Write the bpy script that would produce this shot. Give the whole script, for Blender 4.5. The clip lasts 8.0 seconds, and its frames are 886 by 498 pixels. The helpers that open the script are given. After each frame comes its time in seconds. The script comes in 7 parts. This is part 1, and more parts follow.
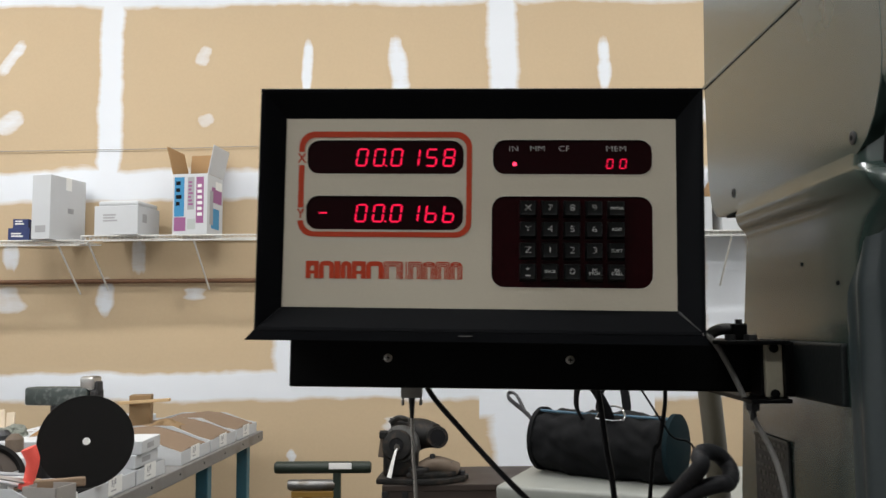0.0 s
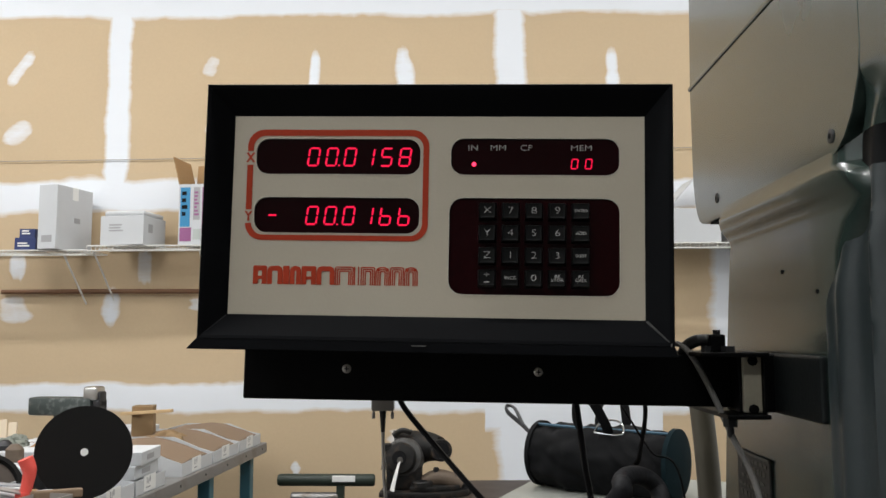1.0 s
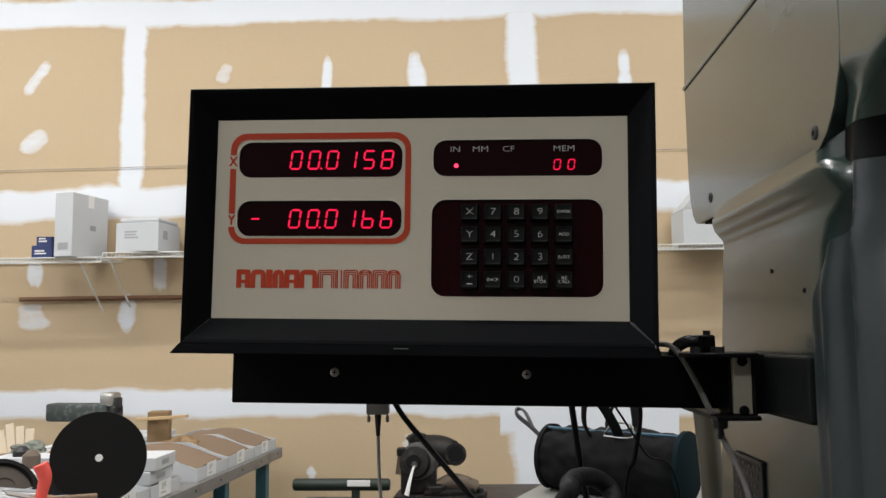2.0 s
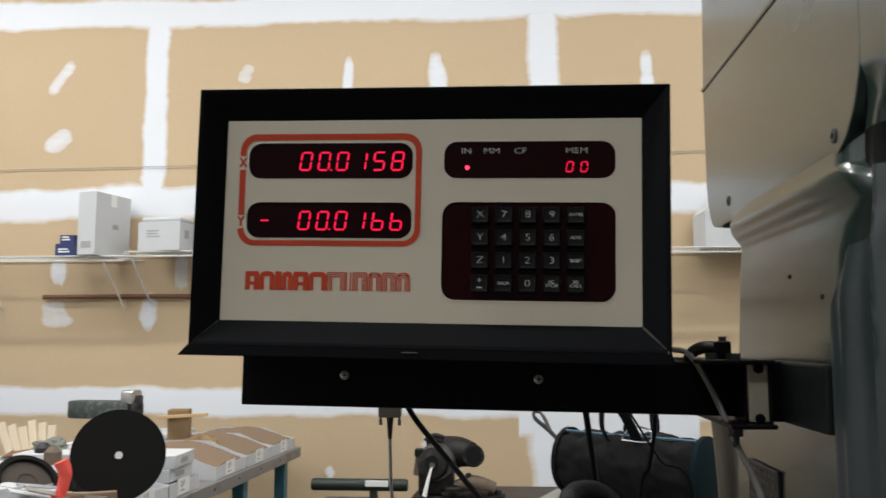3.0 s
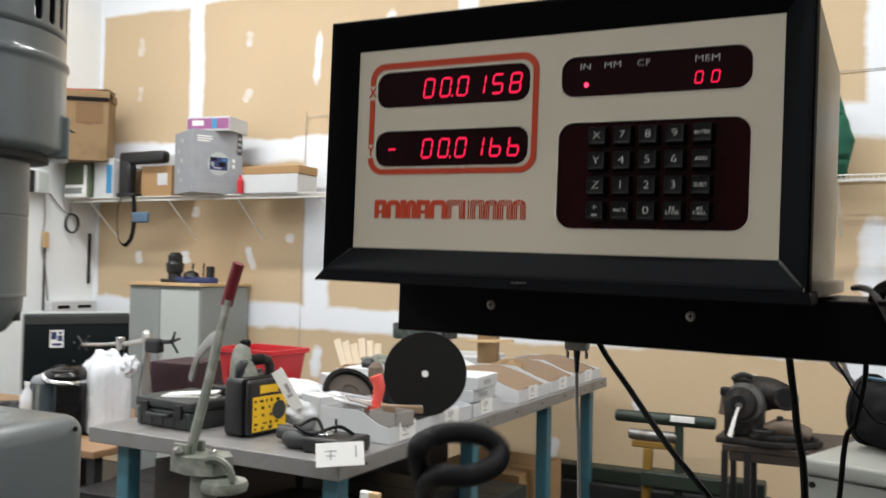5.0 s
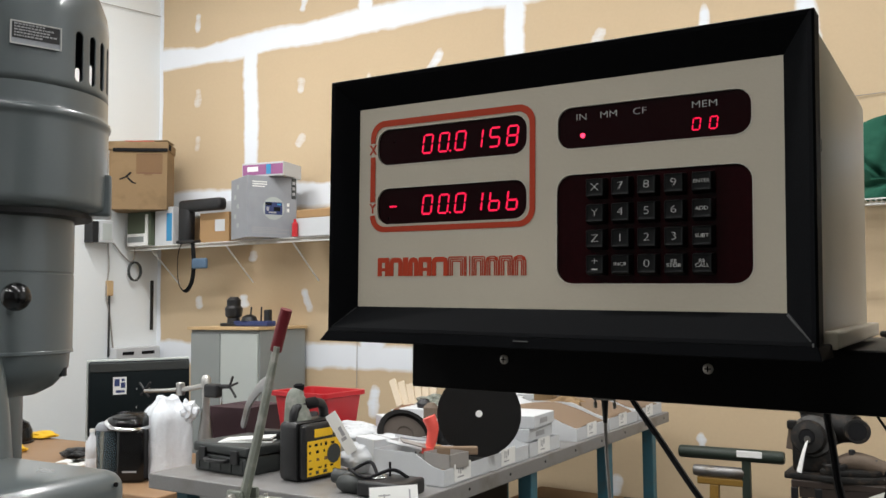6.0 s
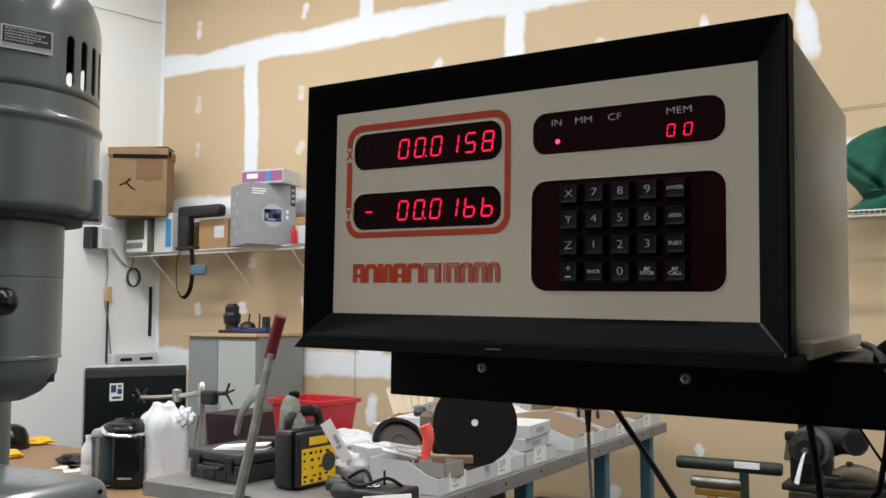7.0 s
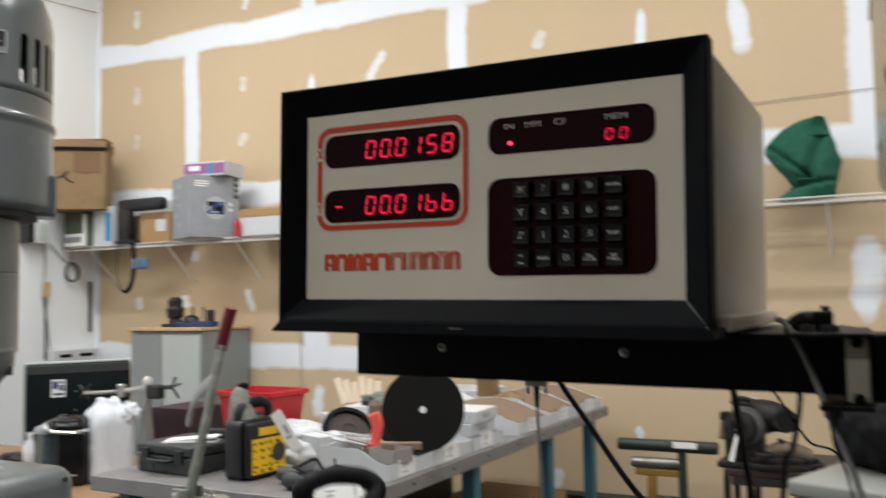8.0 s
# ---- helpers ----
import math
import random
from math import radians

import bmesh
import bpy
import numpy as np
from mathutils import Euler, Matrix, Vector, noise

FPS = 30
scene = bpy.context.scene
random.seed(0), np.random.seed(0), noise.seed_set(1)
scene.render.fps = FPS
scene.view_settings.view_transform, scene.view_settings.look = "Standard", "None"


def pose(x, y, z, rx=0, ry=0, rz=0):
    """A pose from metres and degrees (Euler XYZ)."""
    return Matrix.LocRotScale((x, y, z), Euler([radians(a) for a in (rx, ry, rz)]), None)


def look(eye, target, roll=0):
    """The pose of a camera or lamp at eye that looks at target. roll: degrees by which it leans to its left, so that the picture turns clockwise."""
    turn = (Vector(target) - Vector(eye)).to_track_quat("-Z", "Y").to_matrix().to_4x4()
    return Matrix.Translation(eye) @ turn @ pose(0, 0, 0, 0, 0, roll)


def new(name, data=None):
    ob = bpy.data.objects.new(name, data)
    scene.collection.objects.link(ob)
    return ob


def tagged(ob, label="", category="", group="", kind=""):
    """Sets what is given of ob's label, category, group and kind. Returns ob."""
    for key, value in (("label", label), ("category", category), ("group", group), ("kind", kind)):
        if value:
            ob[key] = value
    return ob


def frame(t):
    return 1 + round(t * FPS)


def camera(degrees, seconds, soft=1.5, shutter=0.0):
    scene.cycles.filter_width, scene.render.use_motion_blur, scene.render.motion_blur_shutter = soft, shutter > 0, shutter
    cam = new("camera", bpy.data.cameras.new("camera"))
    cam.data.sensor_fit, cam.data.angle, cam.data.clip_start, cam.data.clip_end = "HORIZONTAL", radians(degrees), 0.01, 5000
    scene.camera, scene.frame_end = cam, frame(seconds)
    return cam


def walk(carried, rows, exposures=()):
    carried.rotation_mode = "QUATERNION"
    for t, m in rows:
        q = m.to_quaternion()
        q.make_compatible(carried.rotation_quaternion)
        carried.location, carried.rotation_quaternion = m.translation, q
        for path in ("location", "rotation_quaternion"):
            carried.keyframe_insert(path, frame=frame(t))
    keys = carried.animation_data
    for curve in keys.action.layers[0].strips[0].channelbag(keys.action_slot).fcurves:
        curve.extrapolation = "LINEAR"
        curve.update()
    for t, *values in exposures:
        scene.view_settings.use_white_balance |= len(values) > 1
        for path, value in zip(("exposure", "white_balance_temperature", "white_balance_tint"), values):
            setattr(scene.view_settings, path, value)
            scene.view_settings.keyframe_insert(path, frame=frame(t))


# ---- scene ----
cam = camera(54.4, 8.0, shutter=0.5)
PATH = [
    (0, (2.12, 0.049, 1.592), (2.089, 2.041, 1.767), -0.4),
    (0.5, (2.147, 0.075, 1.588), (2.105, 2.066, 1.776), -0.2),
    (1, (2.155, 0.081, 1.59), (2.096, 2.07, 1.793), -0.1),
    (1.5, (2.172, 0.084, 1.587), (2.091, 2.071, 1.799), -0.3),
    (1.7, (2.175, 0.084, 1.589), (2.082, 2.07, 1.801), -0.5),
    (2.8, (2.177, 0.089, 1.589), (2.067, 2.074, 1.803), -0.4),
    (3, (2.182, 0.091, 1.591), (2.036, 2.074, 1.805), 0.0),
    (3.5, (2.183, 0.093, 1.603), (1.941, 2.068, 1.808), 0.9),
    (4, (2.201, 0.113, 1.605), (1.847, 2.074, 1.775), 1.6),
    (4.2, (2.221, 0.118, 1.595), (1.689, 2.042, 1.721), 1.0),
    (4.5, (2.236, 0.128, 1.581), (1.46, 1.97, 1.625), 1.1),
    (4.7, (2.262, 0.135, 1.579), (1.451, 1.962, 1.615), 1.1),
    (5, (2.297, 0.14, 1.591), (1.43, 1.942, 1.64), 1.2),
    (5.2, (2.31, 0.147, 1.598), (1.392, 1.923, 1.67), 0.4),
    (6.3, (2.324, 0.167, 1.605), (1.335, 1.9, 1.743), -0.4),
    (6.5, (2.326, 0.169, 1.605), (1.336, 1.901, 1.746), -0.3),
    (7, (2.333, 0.177, 1.604), (1.346, 1.91, 1.753), -0.1),
    (7.5, (2.343, 0.172, 1.607), (1.356, 1.905, 1.762), 0.1),
    (7.7, (2.344, 0.16, 1.611), (1.354, 1.89, 1.762), -0.2),
    (8, (2.348, 0.122, 1.6), (1.477, 1.918, 1.726), -1.0),
]
walk(cam, [(t, look(eye, target, roll)) for t, eye, target, roll in PATH], [(0, -0.05), (1.5, -0.08), (3.5, -0.07), (4, -0.05), (4.5, 0.1), (5.2, 0.2), (6.4, -0.02), (8, -0.04)])

# ---- world, lights ----
world = bpy.data.worlds.new("world")
scene.world = world
world.use_nodes = True
world.node_tree.nodes["Background"].inputs[0].default_value = (0.8, 0.85, 0.9, 1)
world.node_tree.nodes["Background"].inputs[1].default_value = 0.05

NORTH, WEST, EAST, SOUTH, CEIL = 5.295, -3.36, 6.4, -4.0, 4.9


def strip_lamp(x, y, sx, sy, watts, colour=(0.985, 0.985, 0.98)):
    """The light of one ceiling fixture."""
    data = bpy.data.lights.new("tube_light", "AREA")
    data.shape, data.size, data.size_y, data.energy, data.color = "RECTANGLE", sx, sy, watts, colour
    ob = new("tube_light", data)
    ob.matrix_world = pose(x, y, CEIL - 0.1)
    return ob


LAMPS = [(-1.6, 3.2), (1.4, 3.2), (4.4, 3.2), (-1.6, 0.3), (1.4, 0.3), (4.4, 0.3), (-1.6, -2.4), (1.4, -2.4)]
for x, y in LAMPS:
    strip_lamp(x, y, 2.3, 0.16, (62 if y > 3 else 34 if y > 0 else 56) * (1.5 if x < 0 else 1.0) * (1.35 if x < 0 and 0 < y < 3 else 1.12 if x > 4 else 1.0))


# ---- materials ----
def nodes_of(name):
    m = bpy.data.materials.new(name)
    m.use_nodes = True
    return m, m.node_tree.nodes, m.node_tree.links, m.node_tree.nodes["Principled BSDF"]


def paint(name, colour, rough=0.5, metal=0.0, var=0.12, scale=8.0, fine=120.0, bump=0.05, stain=None, coat=0.0, random=0.0, gloss=0.5):
    """A surface with blotches and fine grain in colour, gloss and relief. stain: a second colour in patches."""
    m, n, l, b = nodes_of(name)
    co = n.new("ShaderNodeTexCoord")
    big, small = n.new("ShaderNodeTexNoise"), n.new("ShaderNodeTexNoise")
    big.inputs["Scale"].default_value, big.inputs["Detail"].default_value = scale, 5
    small.inputs["Scale"].default_value, small.inputs["Detail"].default_value = fine, 3
    for t in (big, small):
        l.new(co.outputs["Object"], t.inputs["Vector"])
    mix = n.new("ShaderNodeMix")
    mix.data_type = "RGBA"
    dark = tuple(c * (1 - var) for c in colour)
    light = tuple(min(1, c * (1 + var)) for c in colour)
    mix.inputs[6].default_value, mix.inputs[7].default_value = (*dark, 1), (*light, 1)
    add = n.new("ShaderNodeMath")
    add.operation = "MULTIPLY_ADD"
    l.new(small.outputs["Fac"], add.inputs[0])
    add.inputs[1].default_value = 0.5
    half = n.new("ShaderNodeMath")
    half.operation = "MULTIPLY"
    half.inputs[1].default_value = 0.5
    l.new(big.outputs["Fac"], half.inputs[0])
    l.new(half.outputs[0], add.inputs[2])
    if random:
        info, rnd = n.new("ShaderNodeObjectInfo"), n.new("ShaderNodeMath")
        rnd.operation = "MULTIPLY_ADD"
        rnd.inputs[1].default_value = random
        l.new(info.outputs["Random"], rnd.inputs[0])
        l.new(add.outputs[0], rnd.inputs[2])
        add = rnd
    l.new(add.outputs[0], mix.inputs[0])
    out = mix.outputs[2]
    if stain:
        ramp = n.new("ShaderNodeValToRGB")
        ramp.color_ramp.elements[0].position, ramp.color_ramp.elements[1].position = 0.52, 0.72
        l.new(big.outputs["Fac"], ramp.inputs[0])
        sm = n.new("ShaderNodeMix")
        sm.data_type = "RGBA"
        sm.inputs[7].default_value = (*stain, 1)
        l.new(ramp.outputs[0], sm.inputs[0])
        l.new(out, sm.inputs[6])
        out = sm.outputs[2]
    l.new(out, b.inputs["Base Color"])
    rr = n.new("ShaderNodeMapRange")
    rr.inputs[3].default_value, rr.inputs[4].default_value = max(0.03, rough - 0.08), min(1, rough + 0.1)
    l.new(big.outputs["Fac"], rr.inputs[0])
    l.new(rr.outputs[0], b.inputs["Roughness"])
    b.inputs["Metallic"].default_value = metal
    b.inputs["Specular IOR Level"].default_value = gloss
    b.inputs["Coat Weight"].default_value = coat
    b.inputs["Coat Roughness"].default_value = 0.12
    if bump:
        bp = n.new("ShaderNodeBump")
        bp.inputs["Strength"].default_value, bp.inputs["Distance"].default_value = bump, 0.002
        l.new(small.outputs["Fac"], bp.inputs["Height"])
        l.new(bp.outputs[0], b.inputs["Normal"])
    return m


def glow(name, colour, strength):
    m, n, l, b = nodes_of(name)
    b.inputs["Base Color"].default_value = (*[c * 0.3 for c in colour], 1)
    b.inputs["Emission Color"].default_value = (*colour, 1)
    b.inputs["Emission Strength"].default_value = strength
    return m


def feathered(name, inner, outer):
    """Joint compound, opaque in the middle and scraped to the paper along a ragged edge (the mesh attribute 'thick')."""
    m, n, l, b = nodes_of(name)
    at, co = n.new("ShaderNodeAttribute"), n.new("ShaderNodeTexCoord")
    at.attribute_name = "thick"
    fields = []
    for scale, detail, stretch in ((4.0, 4, (1, 1, 1)), (16.0, 5, (0.35, 1, 1.6)), (70.0, 3, (0.3, 1, 1.5))):
        mp, tx = n.new("ShaderNodeMapping"), n.new("ShaderNodeTexNoise")
        mp.inputs["Scale"].default_value = stretch
        tx.inputs["Scale"].default_value, tx.inputs["Detail"].default_value = scale, detail
        l.new(co.outputs["Object"], mp.inputs["Vector"])
        l.new(mp.outputs[0], tx.inputs["Vector"])
        fields.append(tx)
    total = at.outputs["Fac"]
    for tx, w in zip(fields, (0.34, 0.3, 0.16)):
        s = n.new("ShaderNodeMath")
        s.operation = "MULTIPLY_ADD"
        s.inputs[1].default_value = w
        l.new(tx.outputs["Fac"], s.inputs[0])
        l.new(total, s.inputs[2])
        total = s.outputs[0]
    ramp = n.new("ShaderNodeValToRGB")
    thin = tuple(0.45 * a + 0.55 * c for a, c in zip(inner, outer))
    ramp.color_ramp.elements[0].position, ramp.color_ramp.elements[1].position = 0.56, 0.92
    ramp.color_ramp.elements[0].color, ramp.color_ramp.elements[1].color = (*outer, 1), (*inner, 1)
    mid = ramp.color_ramp.elements.new(0.68)
    mid.color = (*thin, 1)
    half = n.new("ShaderNodeMath")
    half.operation = "MULTIPLY"
    half.inputs[1].default_value = 0.8
    l.new(total, half.inputs[0])
    l.new(half.outputs[0], ramp.inputs[0])
    l.new(ramp.outputs[0], b.inputs["Base Color"])
    b.inputs["Roughness"].default_value = 0.85
    bp = n.new("ShaderNodeBump")
    bp.inputs["Strength"].default_value, bp.inputs["Distance"].default_value = 0.25, 0.004
    l.new(fields[1].outputs["Fac"], bp.inputs["Height"])
    l.new(bp.outputs[0], b.inputs["Normal"])
    return m


TAN = (0.56, 0.428, 0.275)
M = {
    "paper": paint("drywall_paper", TAN, 0.85, var=0.07, scale=1.6, fine=60, bump=0.03, random=0.08),
    "mud": feathered("joint_compound", (0.775, 0.805, 0.85), TAN),
    "white_wall": paint("white_wall_paint", (0.81, 0.845, 0.86), 0.7, var=0.04, scale=1.2, fine=80, bump=0.04),
    "grey_wall": paint("grey_wall_paint", (0.14, 0.14, 0.14), 0.65, var=0.05, scale=1.2, fine=80, bump=0.04),
    "concrete": paint("concrete", (0.085, 0.073, 0.06), 0.7, var=0.25, scale=2, fine=60, bump=0.2, stain=(0.045, 0.043, 0.04)),
    "ceiling": paint("ceiling_paint", (0.7, 0.7, 0.69), 0.8, var=0.05, scale=2, fine=60),
    "black_frame": paint("black_crackle_enamel", (0.0052, 0.0056, 0.0066), 0.5, var=0.25, scale=30, fine=900, bump=0.08, gloss=0.035),
    # Paint of the arm; it also stands for shade in the column's front recess.
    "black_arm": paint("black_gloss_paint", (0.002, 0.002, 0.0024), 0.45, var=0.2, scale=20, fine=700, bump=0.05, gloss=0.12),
    "beige": paint("beige_panel_paint", (0.55, 0.5, 0.4), 0.5, var=0.05, scale=18, fine=500, bump=0.06),
    "pale_edge": paint("pale_cut_edge", (0.62, 0.58, 0.5), 0.5, var=0.2, scale=60, fine=500, bump=0),
    "case": paint("beige_case_paint", (0.55, 0.49, 0.385), 0.36, var=0.07, scale=9, fine=400, bump=0.08),
    "red_print": paint("orange_red_print", (0.46, 0.05, 0.018), 0.55, var=0.08, scale=60, fine=600, bump=0.02, gloss=0.2),
    "window": paint("dark_red_filter", (0.011, 0.0011, 0.0018), 0.14, var=0.3, scale=20, fine=300, bump=0.0, gloss=0.14),
    "keybed": paint("red_black_key_bed", (0.015, 0.0012, 0.0022), 0.22, var=0.75, scale=24, fine=300, bump=0.0, gloss=0.12),
    "key": paint("black_keycap", (0.0055, 0.006, 0.0062), 0.38, var=0.2, scale=60, fine=900, bump=0.08, random=0.3, gloss=0.16),
    "legend": paint("pale_key_legend", (0.66, 0.66, 0.63), 0.6, var=0.05, bump=0),
    "led": glow("red_led", (1.0, 0.003, 0.06), 1.2),
    "led_hot": glow("red_led_lamp", (1.0, 0.03, 0.09), 3.2),
    # Column paint as it looks on the front rib, with the shade in the colour.
    "machine": paint("shade_toned_machine_enamel", (0.022, 0.03, 0.032), 0.34, var=0.35, scale=9, fine=240, bump=0.02, gloss=0.45),
    "base_dark": paint("dark_green_black_paint", (0.009, 0.0112, 0.0115), 0.5, var=0.5, scale=30, fine=300, bump=0.1, gloss=0.12),
    "machine_warm": paint("olive_grey_machine_enamel", (0.024, 0.040, 0.035), 0.24, var=0.2, scale=6, fine=240, bump=0.02, coat=0.4),
    "motor": paint("grey_motor_enamel", (0.1, 0.119, 0.124), 0.3, var=0.07, scale=5, fine=300, bump=0.03, coat=0.6),
    "hinge": paint("worn_pale_metal", (0.36, 0.335, 0.26), 0.4, 0.1, var=0.2, scale=40, fine=300),
    "steel": paint("bare_steel", (0.5, 0.49, 0.47), 0.35, 1.0, var=0.2, scale=30, fine=400, bump=0.1),
    "dark_steel": paint("dark_cast_iron", (0.03, 0.03, 0.032), 0.5, 0.3, var=0.3, scale=18, fine=200, bump=0.25),
    "pump_iron": paint("oily_black_iron", (0.013, 0.0125, 0.012), 0.55, 0.2, var=0.5, scale=30, fine=140, bump=0.6, stain=(0.05, 0.035, 0.025), gloss=0.3),
    "chrome": paint("chrome", (0.75, 0.75, 0.76), 0.12, 1.0, var=0.05, bump=0),
    "rubber": paint("black_rubber", (0.009, 0.009, 0.0105), 0.5, var=0.3, scale=40, fine=500, bump=0.15, gloss=0.14),
    "braid": paint("grey_braided_sleeve", (0.24, 0.235, 0.225), 0.5, var=0.45, scale=300, fine=1200, bump=0.8),
    "plug": paint("grey_plug_plastic", (0.3, 0.28, 0.26), 0.5, var=0.1),
    "bench_top": paint("worn_steel_bench", (0.24, 0.235, 0.232), 0.45, 0.25, var=0.25, scale=6, fine=120, bump=0.1, stain=(0.17, 0.155, 0.14)),
    "bench_leg": paint("blue_bench_paint", (0.05, 0.16, 0.21), 0.5, var=0.2, scale=9, fine=150, stain=(0.08, 0.12, 0.13)),
    "bin": paint("white_corrugated_card", (0.56, 0.575, 0.59), 0.8, var=0.06, scale=14, fine=200, bump=0.06, random=0.06),
    "card": paint("brown_cardboard", (0.37, 0.225, 0.105), 0.85, var=0.1, scale=10, fine=160, bump=0.08, random=0.08),
    "old_card": paint("dull_old_cardboard", (0.26, 0.17, 0.085), 0.85, var=0.14, scale=7, fine=160, bump=0.1, stain=(0.2, 0.13, 0.065)),
    "worn_edge": paint("worn_grey_edge", (0.0248, 0.0248, 0.0257), 0.45, var=0.6, scale=160, fine=900, bump=0.2),
    "greasy_steel": paint("greasy_turned_steel", (0.085, 0.083, 0.08), 0.5, 0.3, var=0.35, scale=26, fine=200, bump=0.25, stain=(0.04, 0.036, 0.032)),
    "dull_steel": paint("dull_rolled_steel", (0.27, 0.265, 0.26), 0.42, 0.85, var=0.3, scale=14, fine=200, bump=0.15, stain=(0.16, 0.13, 0.1)),
    "bag_film": paint("crumpled_clear_film", (0.7, 0.73, 0.77), 0.24, var=0.14, scale=11, fine=60, bump=1.0),
    "brown_print": paint("brown_carton_print", (0.2, 0.115, 0.055), 0.85, var=0.1, scale=10, fine=160, bump=0.05),
    "sand": paint("brown_abrasive_sheet", (0.21, 0.145, 0.095), 0.9, var=0.2, scale=20, fine=700, bump=0.4, random=0.15),
    "cup_face": paint("brown_black_abrasive", (0.06, 0.047, 0.038), 0.85, var=0.2, scale=12, fine=500, bump=0.4),
    "disc": paint("black_abrasive_disc", (0.0095, 0.009, 0.0088), 0.8, var=0.2, scale=12, fine=500, bump=0.4, gloss=0.15),
    "red_plastic": paint("red_plastic", (0.5, 0.012, 0.02), 0.4, var=0.1),
    "orange_red": paint("coral_red_plastic", (0.85, 0.11, 0.085), 0.45, var=0.1),
    "yellow": paint("yellow_print", (0.8, 0.48, 0.008), 0.5, var=0.07),
    "black_plastic": paint("black_plastic", (0.008, 0.008, 0.009), 0.4, var=0.2, scale=20, fine=500, bump=0.1),
    "dark_case": paint("dark_grey_case_plastic", (0.03, 0.034, 0.033), 0.5, var=0.2, scale=14, fine=400, bump=0.15),
    "paper_white": paint("white_paper", (0.8, 0.8, 0.78), 0.8, var=0.03, bump=0),
    "ink": paint("dark_ink", (0.012, 0.012, 0.013), 0.85, var=0.1, bump=0, gloss=0.08),
    "grey_ink": paint("grey_ink", (0.35, 0.35, 0.36), 0.7, var=0.1, bump=0),
    "blue_ink": paint("navy_blue_print", (0.02, 0.035, 0.13), 0.5, var=0.1, bump=0),
    "cyan_ink": paint("bright_blue_print", (0.035, 0.24, 0.46), 0.5, var=0.1, bump=0),
    "purple_ink": paint("purple_print", (0.3, 0.1, 0.24), 0.5, var=0.15, bump=0),
    "shelf": paint("white_vinyl_wire", (0.75, 0.75, 0.72), 0.45, var=0.04, bump=0),
    "wood_pole": paint("brown_wooden_pole", (0.16, 0.075, 0.035), 0.6, var=0.25, scale=12, fine=200, bump=0.1),
    "wood": paint("pale_wood", (0.55, 0.38, 0.2), 0.6, var=0.15, scale=12, fine=150, bump=0.1, random=0.15),
    "pale_slat": paint("pale_planed_wood", (0.66, 0.56, 0.42), 0.6, var=0.1, scale=14, fine=150, bump=0.05, random=0.2),
    "desk": paint("light_wood_desk", (0.3, 0.18, 0.095), 0.5, var=0.15, scale=5, fine=120, bump=0.05),
    "cabinet_grey": paint("grey_cabinet_paint", (0.24, 0.26, 0.255), 0.5, var=0.07, scale=4, fine=200, bump=0.03),
    "cabinet_light": paint("pale_cabinet_paint", (0.44, 0.475, 0.455), 0.5, var=0.06, scale=4, fine=200, bump=0.03),
    "cabinet_white": paint("off_white_cabinet_paint", (0.25, 0.258, 0.235), 0.5, var=0.14, scale=5, fine=200, bump=0.03),
    "foil_grey": paint("silver_grey_carton_print", (0.3, 0.315, 0.34), 0.4, var=0.3, scale=12, fine=200, bump=0.02),
    "brown_paint": paint("dark_brown_paint", (0.03, 0.02, 0.015), 0.5, var=0.25, scale=8, fine=200, bump=0.1),
    "green_paint": paint("dark_green_paint", (0.016, 0.026, 0.018), 0.5, var=0.25, scale=8, fine=200, bump=0.1),
    "safety_yellow": paint("yellow_machine_paint", (0.23, 0.125, 0.018), 0.55, var=0.25, scale=9, fine=200, stain=(0.3, 0.17, 0.03)),
    "green_cloth": paint("dark_green_cloth", (0.006, 0.085, 0.05), 0.85, var=0.25, scale=10, fine=700, bump=0.5),
    "bag": paint("black_nylon", (0.006, 0.0062, 0.007), 0.75, var=0.3, scale=14, fine=900, bump=0.35, gloss=0.12),
    "bag_end": paint("dark_teal_nylon", (0.006, 0.015, 0.019), 0.75, var=0.5, scale=14, fine=900, bump=0.35, gloss=0.06),
    "strap_grey": paint("grey_webbing", (0.07, 0.07, 0.074), 0.8, var=0.2, scale=30, fine=600, bump=0.3),
    "blue_trim": paint("blue_piping", (0.04, 0.1, 0.15), 0.6, var=0.1),
    "strap_blue": paint("grey_blue_cloth", (0.09, 0.15, 0.23), 0.8, var=0.2),
    "jug": paint("cloudy_white_plastic", (0.68, 0.7, 0.73), 0.3, var=0.12, scale=16, fine=70, bump=0.9),
    "brass": paint("dull_tan_tube", (0.075, 0.066, 0.048), 0.35, 0.2, var=0.15, scale=8),
    "dark_red": paint("dark_red_grip", (0.13, 0.006, 0.012), 0.5, var=0.15),
    "lever": paint("green_grey_lever_paint", (0.17, 0.185, 0.155), 0.5, var=0.35, scale=22, fine=200, bump=0.3, stain=(0.34, 0.33, 0.3)),
    "plum": paint("plum_plastic", (0.045, 0.02, 0.028), 0.5, var=0.15),
    "olive_box": paint("olive_green_carton", (0.09, 0.11, 0.07), 0.7, var=0.15),
    "screen_black": paint("black_monitor_plastic", (0.0045, 0.008, 0.0095), 0.5, var=0.2, gloss=0.15),
    "cast_letters": paint("worn_raised_lettering", (0.07, 0.07, 0.065), 0.45, 0.3, var=0.5, scale=90, fine=500, bump=0.3),
    "vise_paint": paint("chipped_green_grey_paint", (0.05, 0.062, 0.058), 0.5, 0.1, var=0.5, scale=35, fine=200, bump=0.3, stain=(0.16, 0.17, 0.165)),
    "rusty": paint("rusty_casting", (0.13, 0.095, 0.068), 0.7, var=0.35, scale=30, fine=200, bump=0.3),
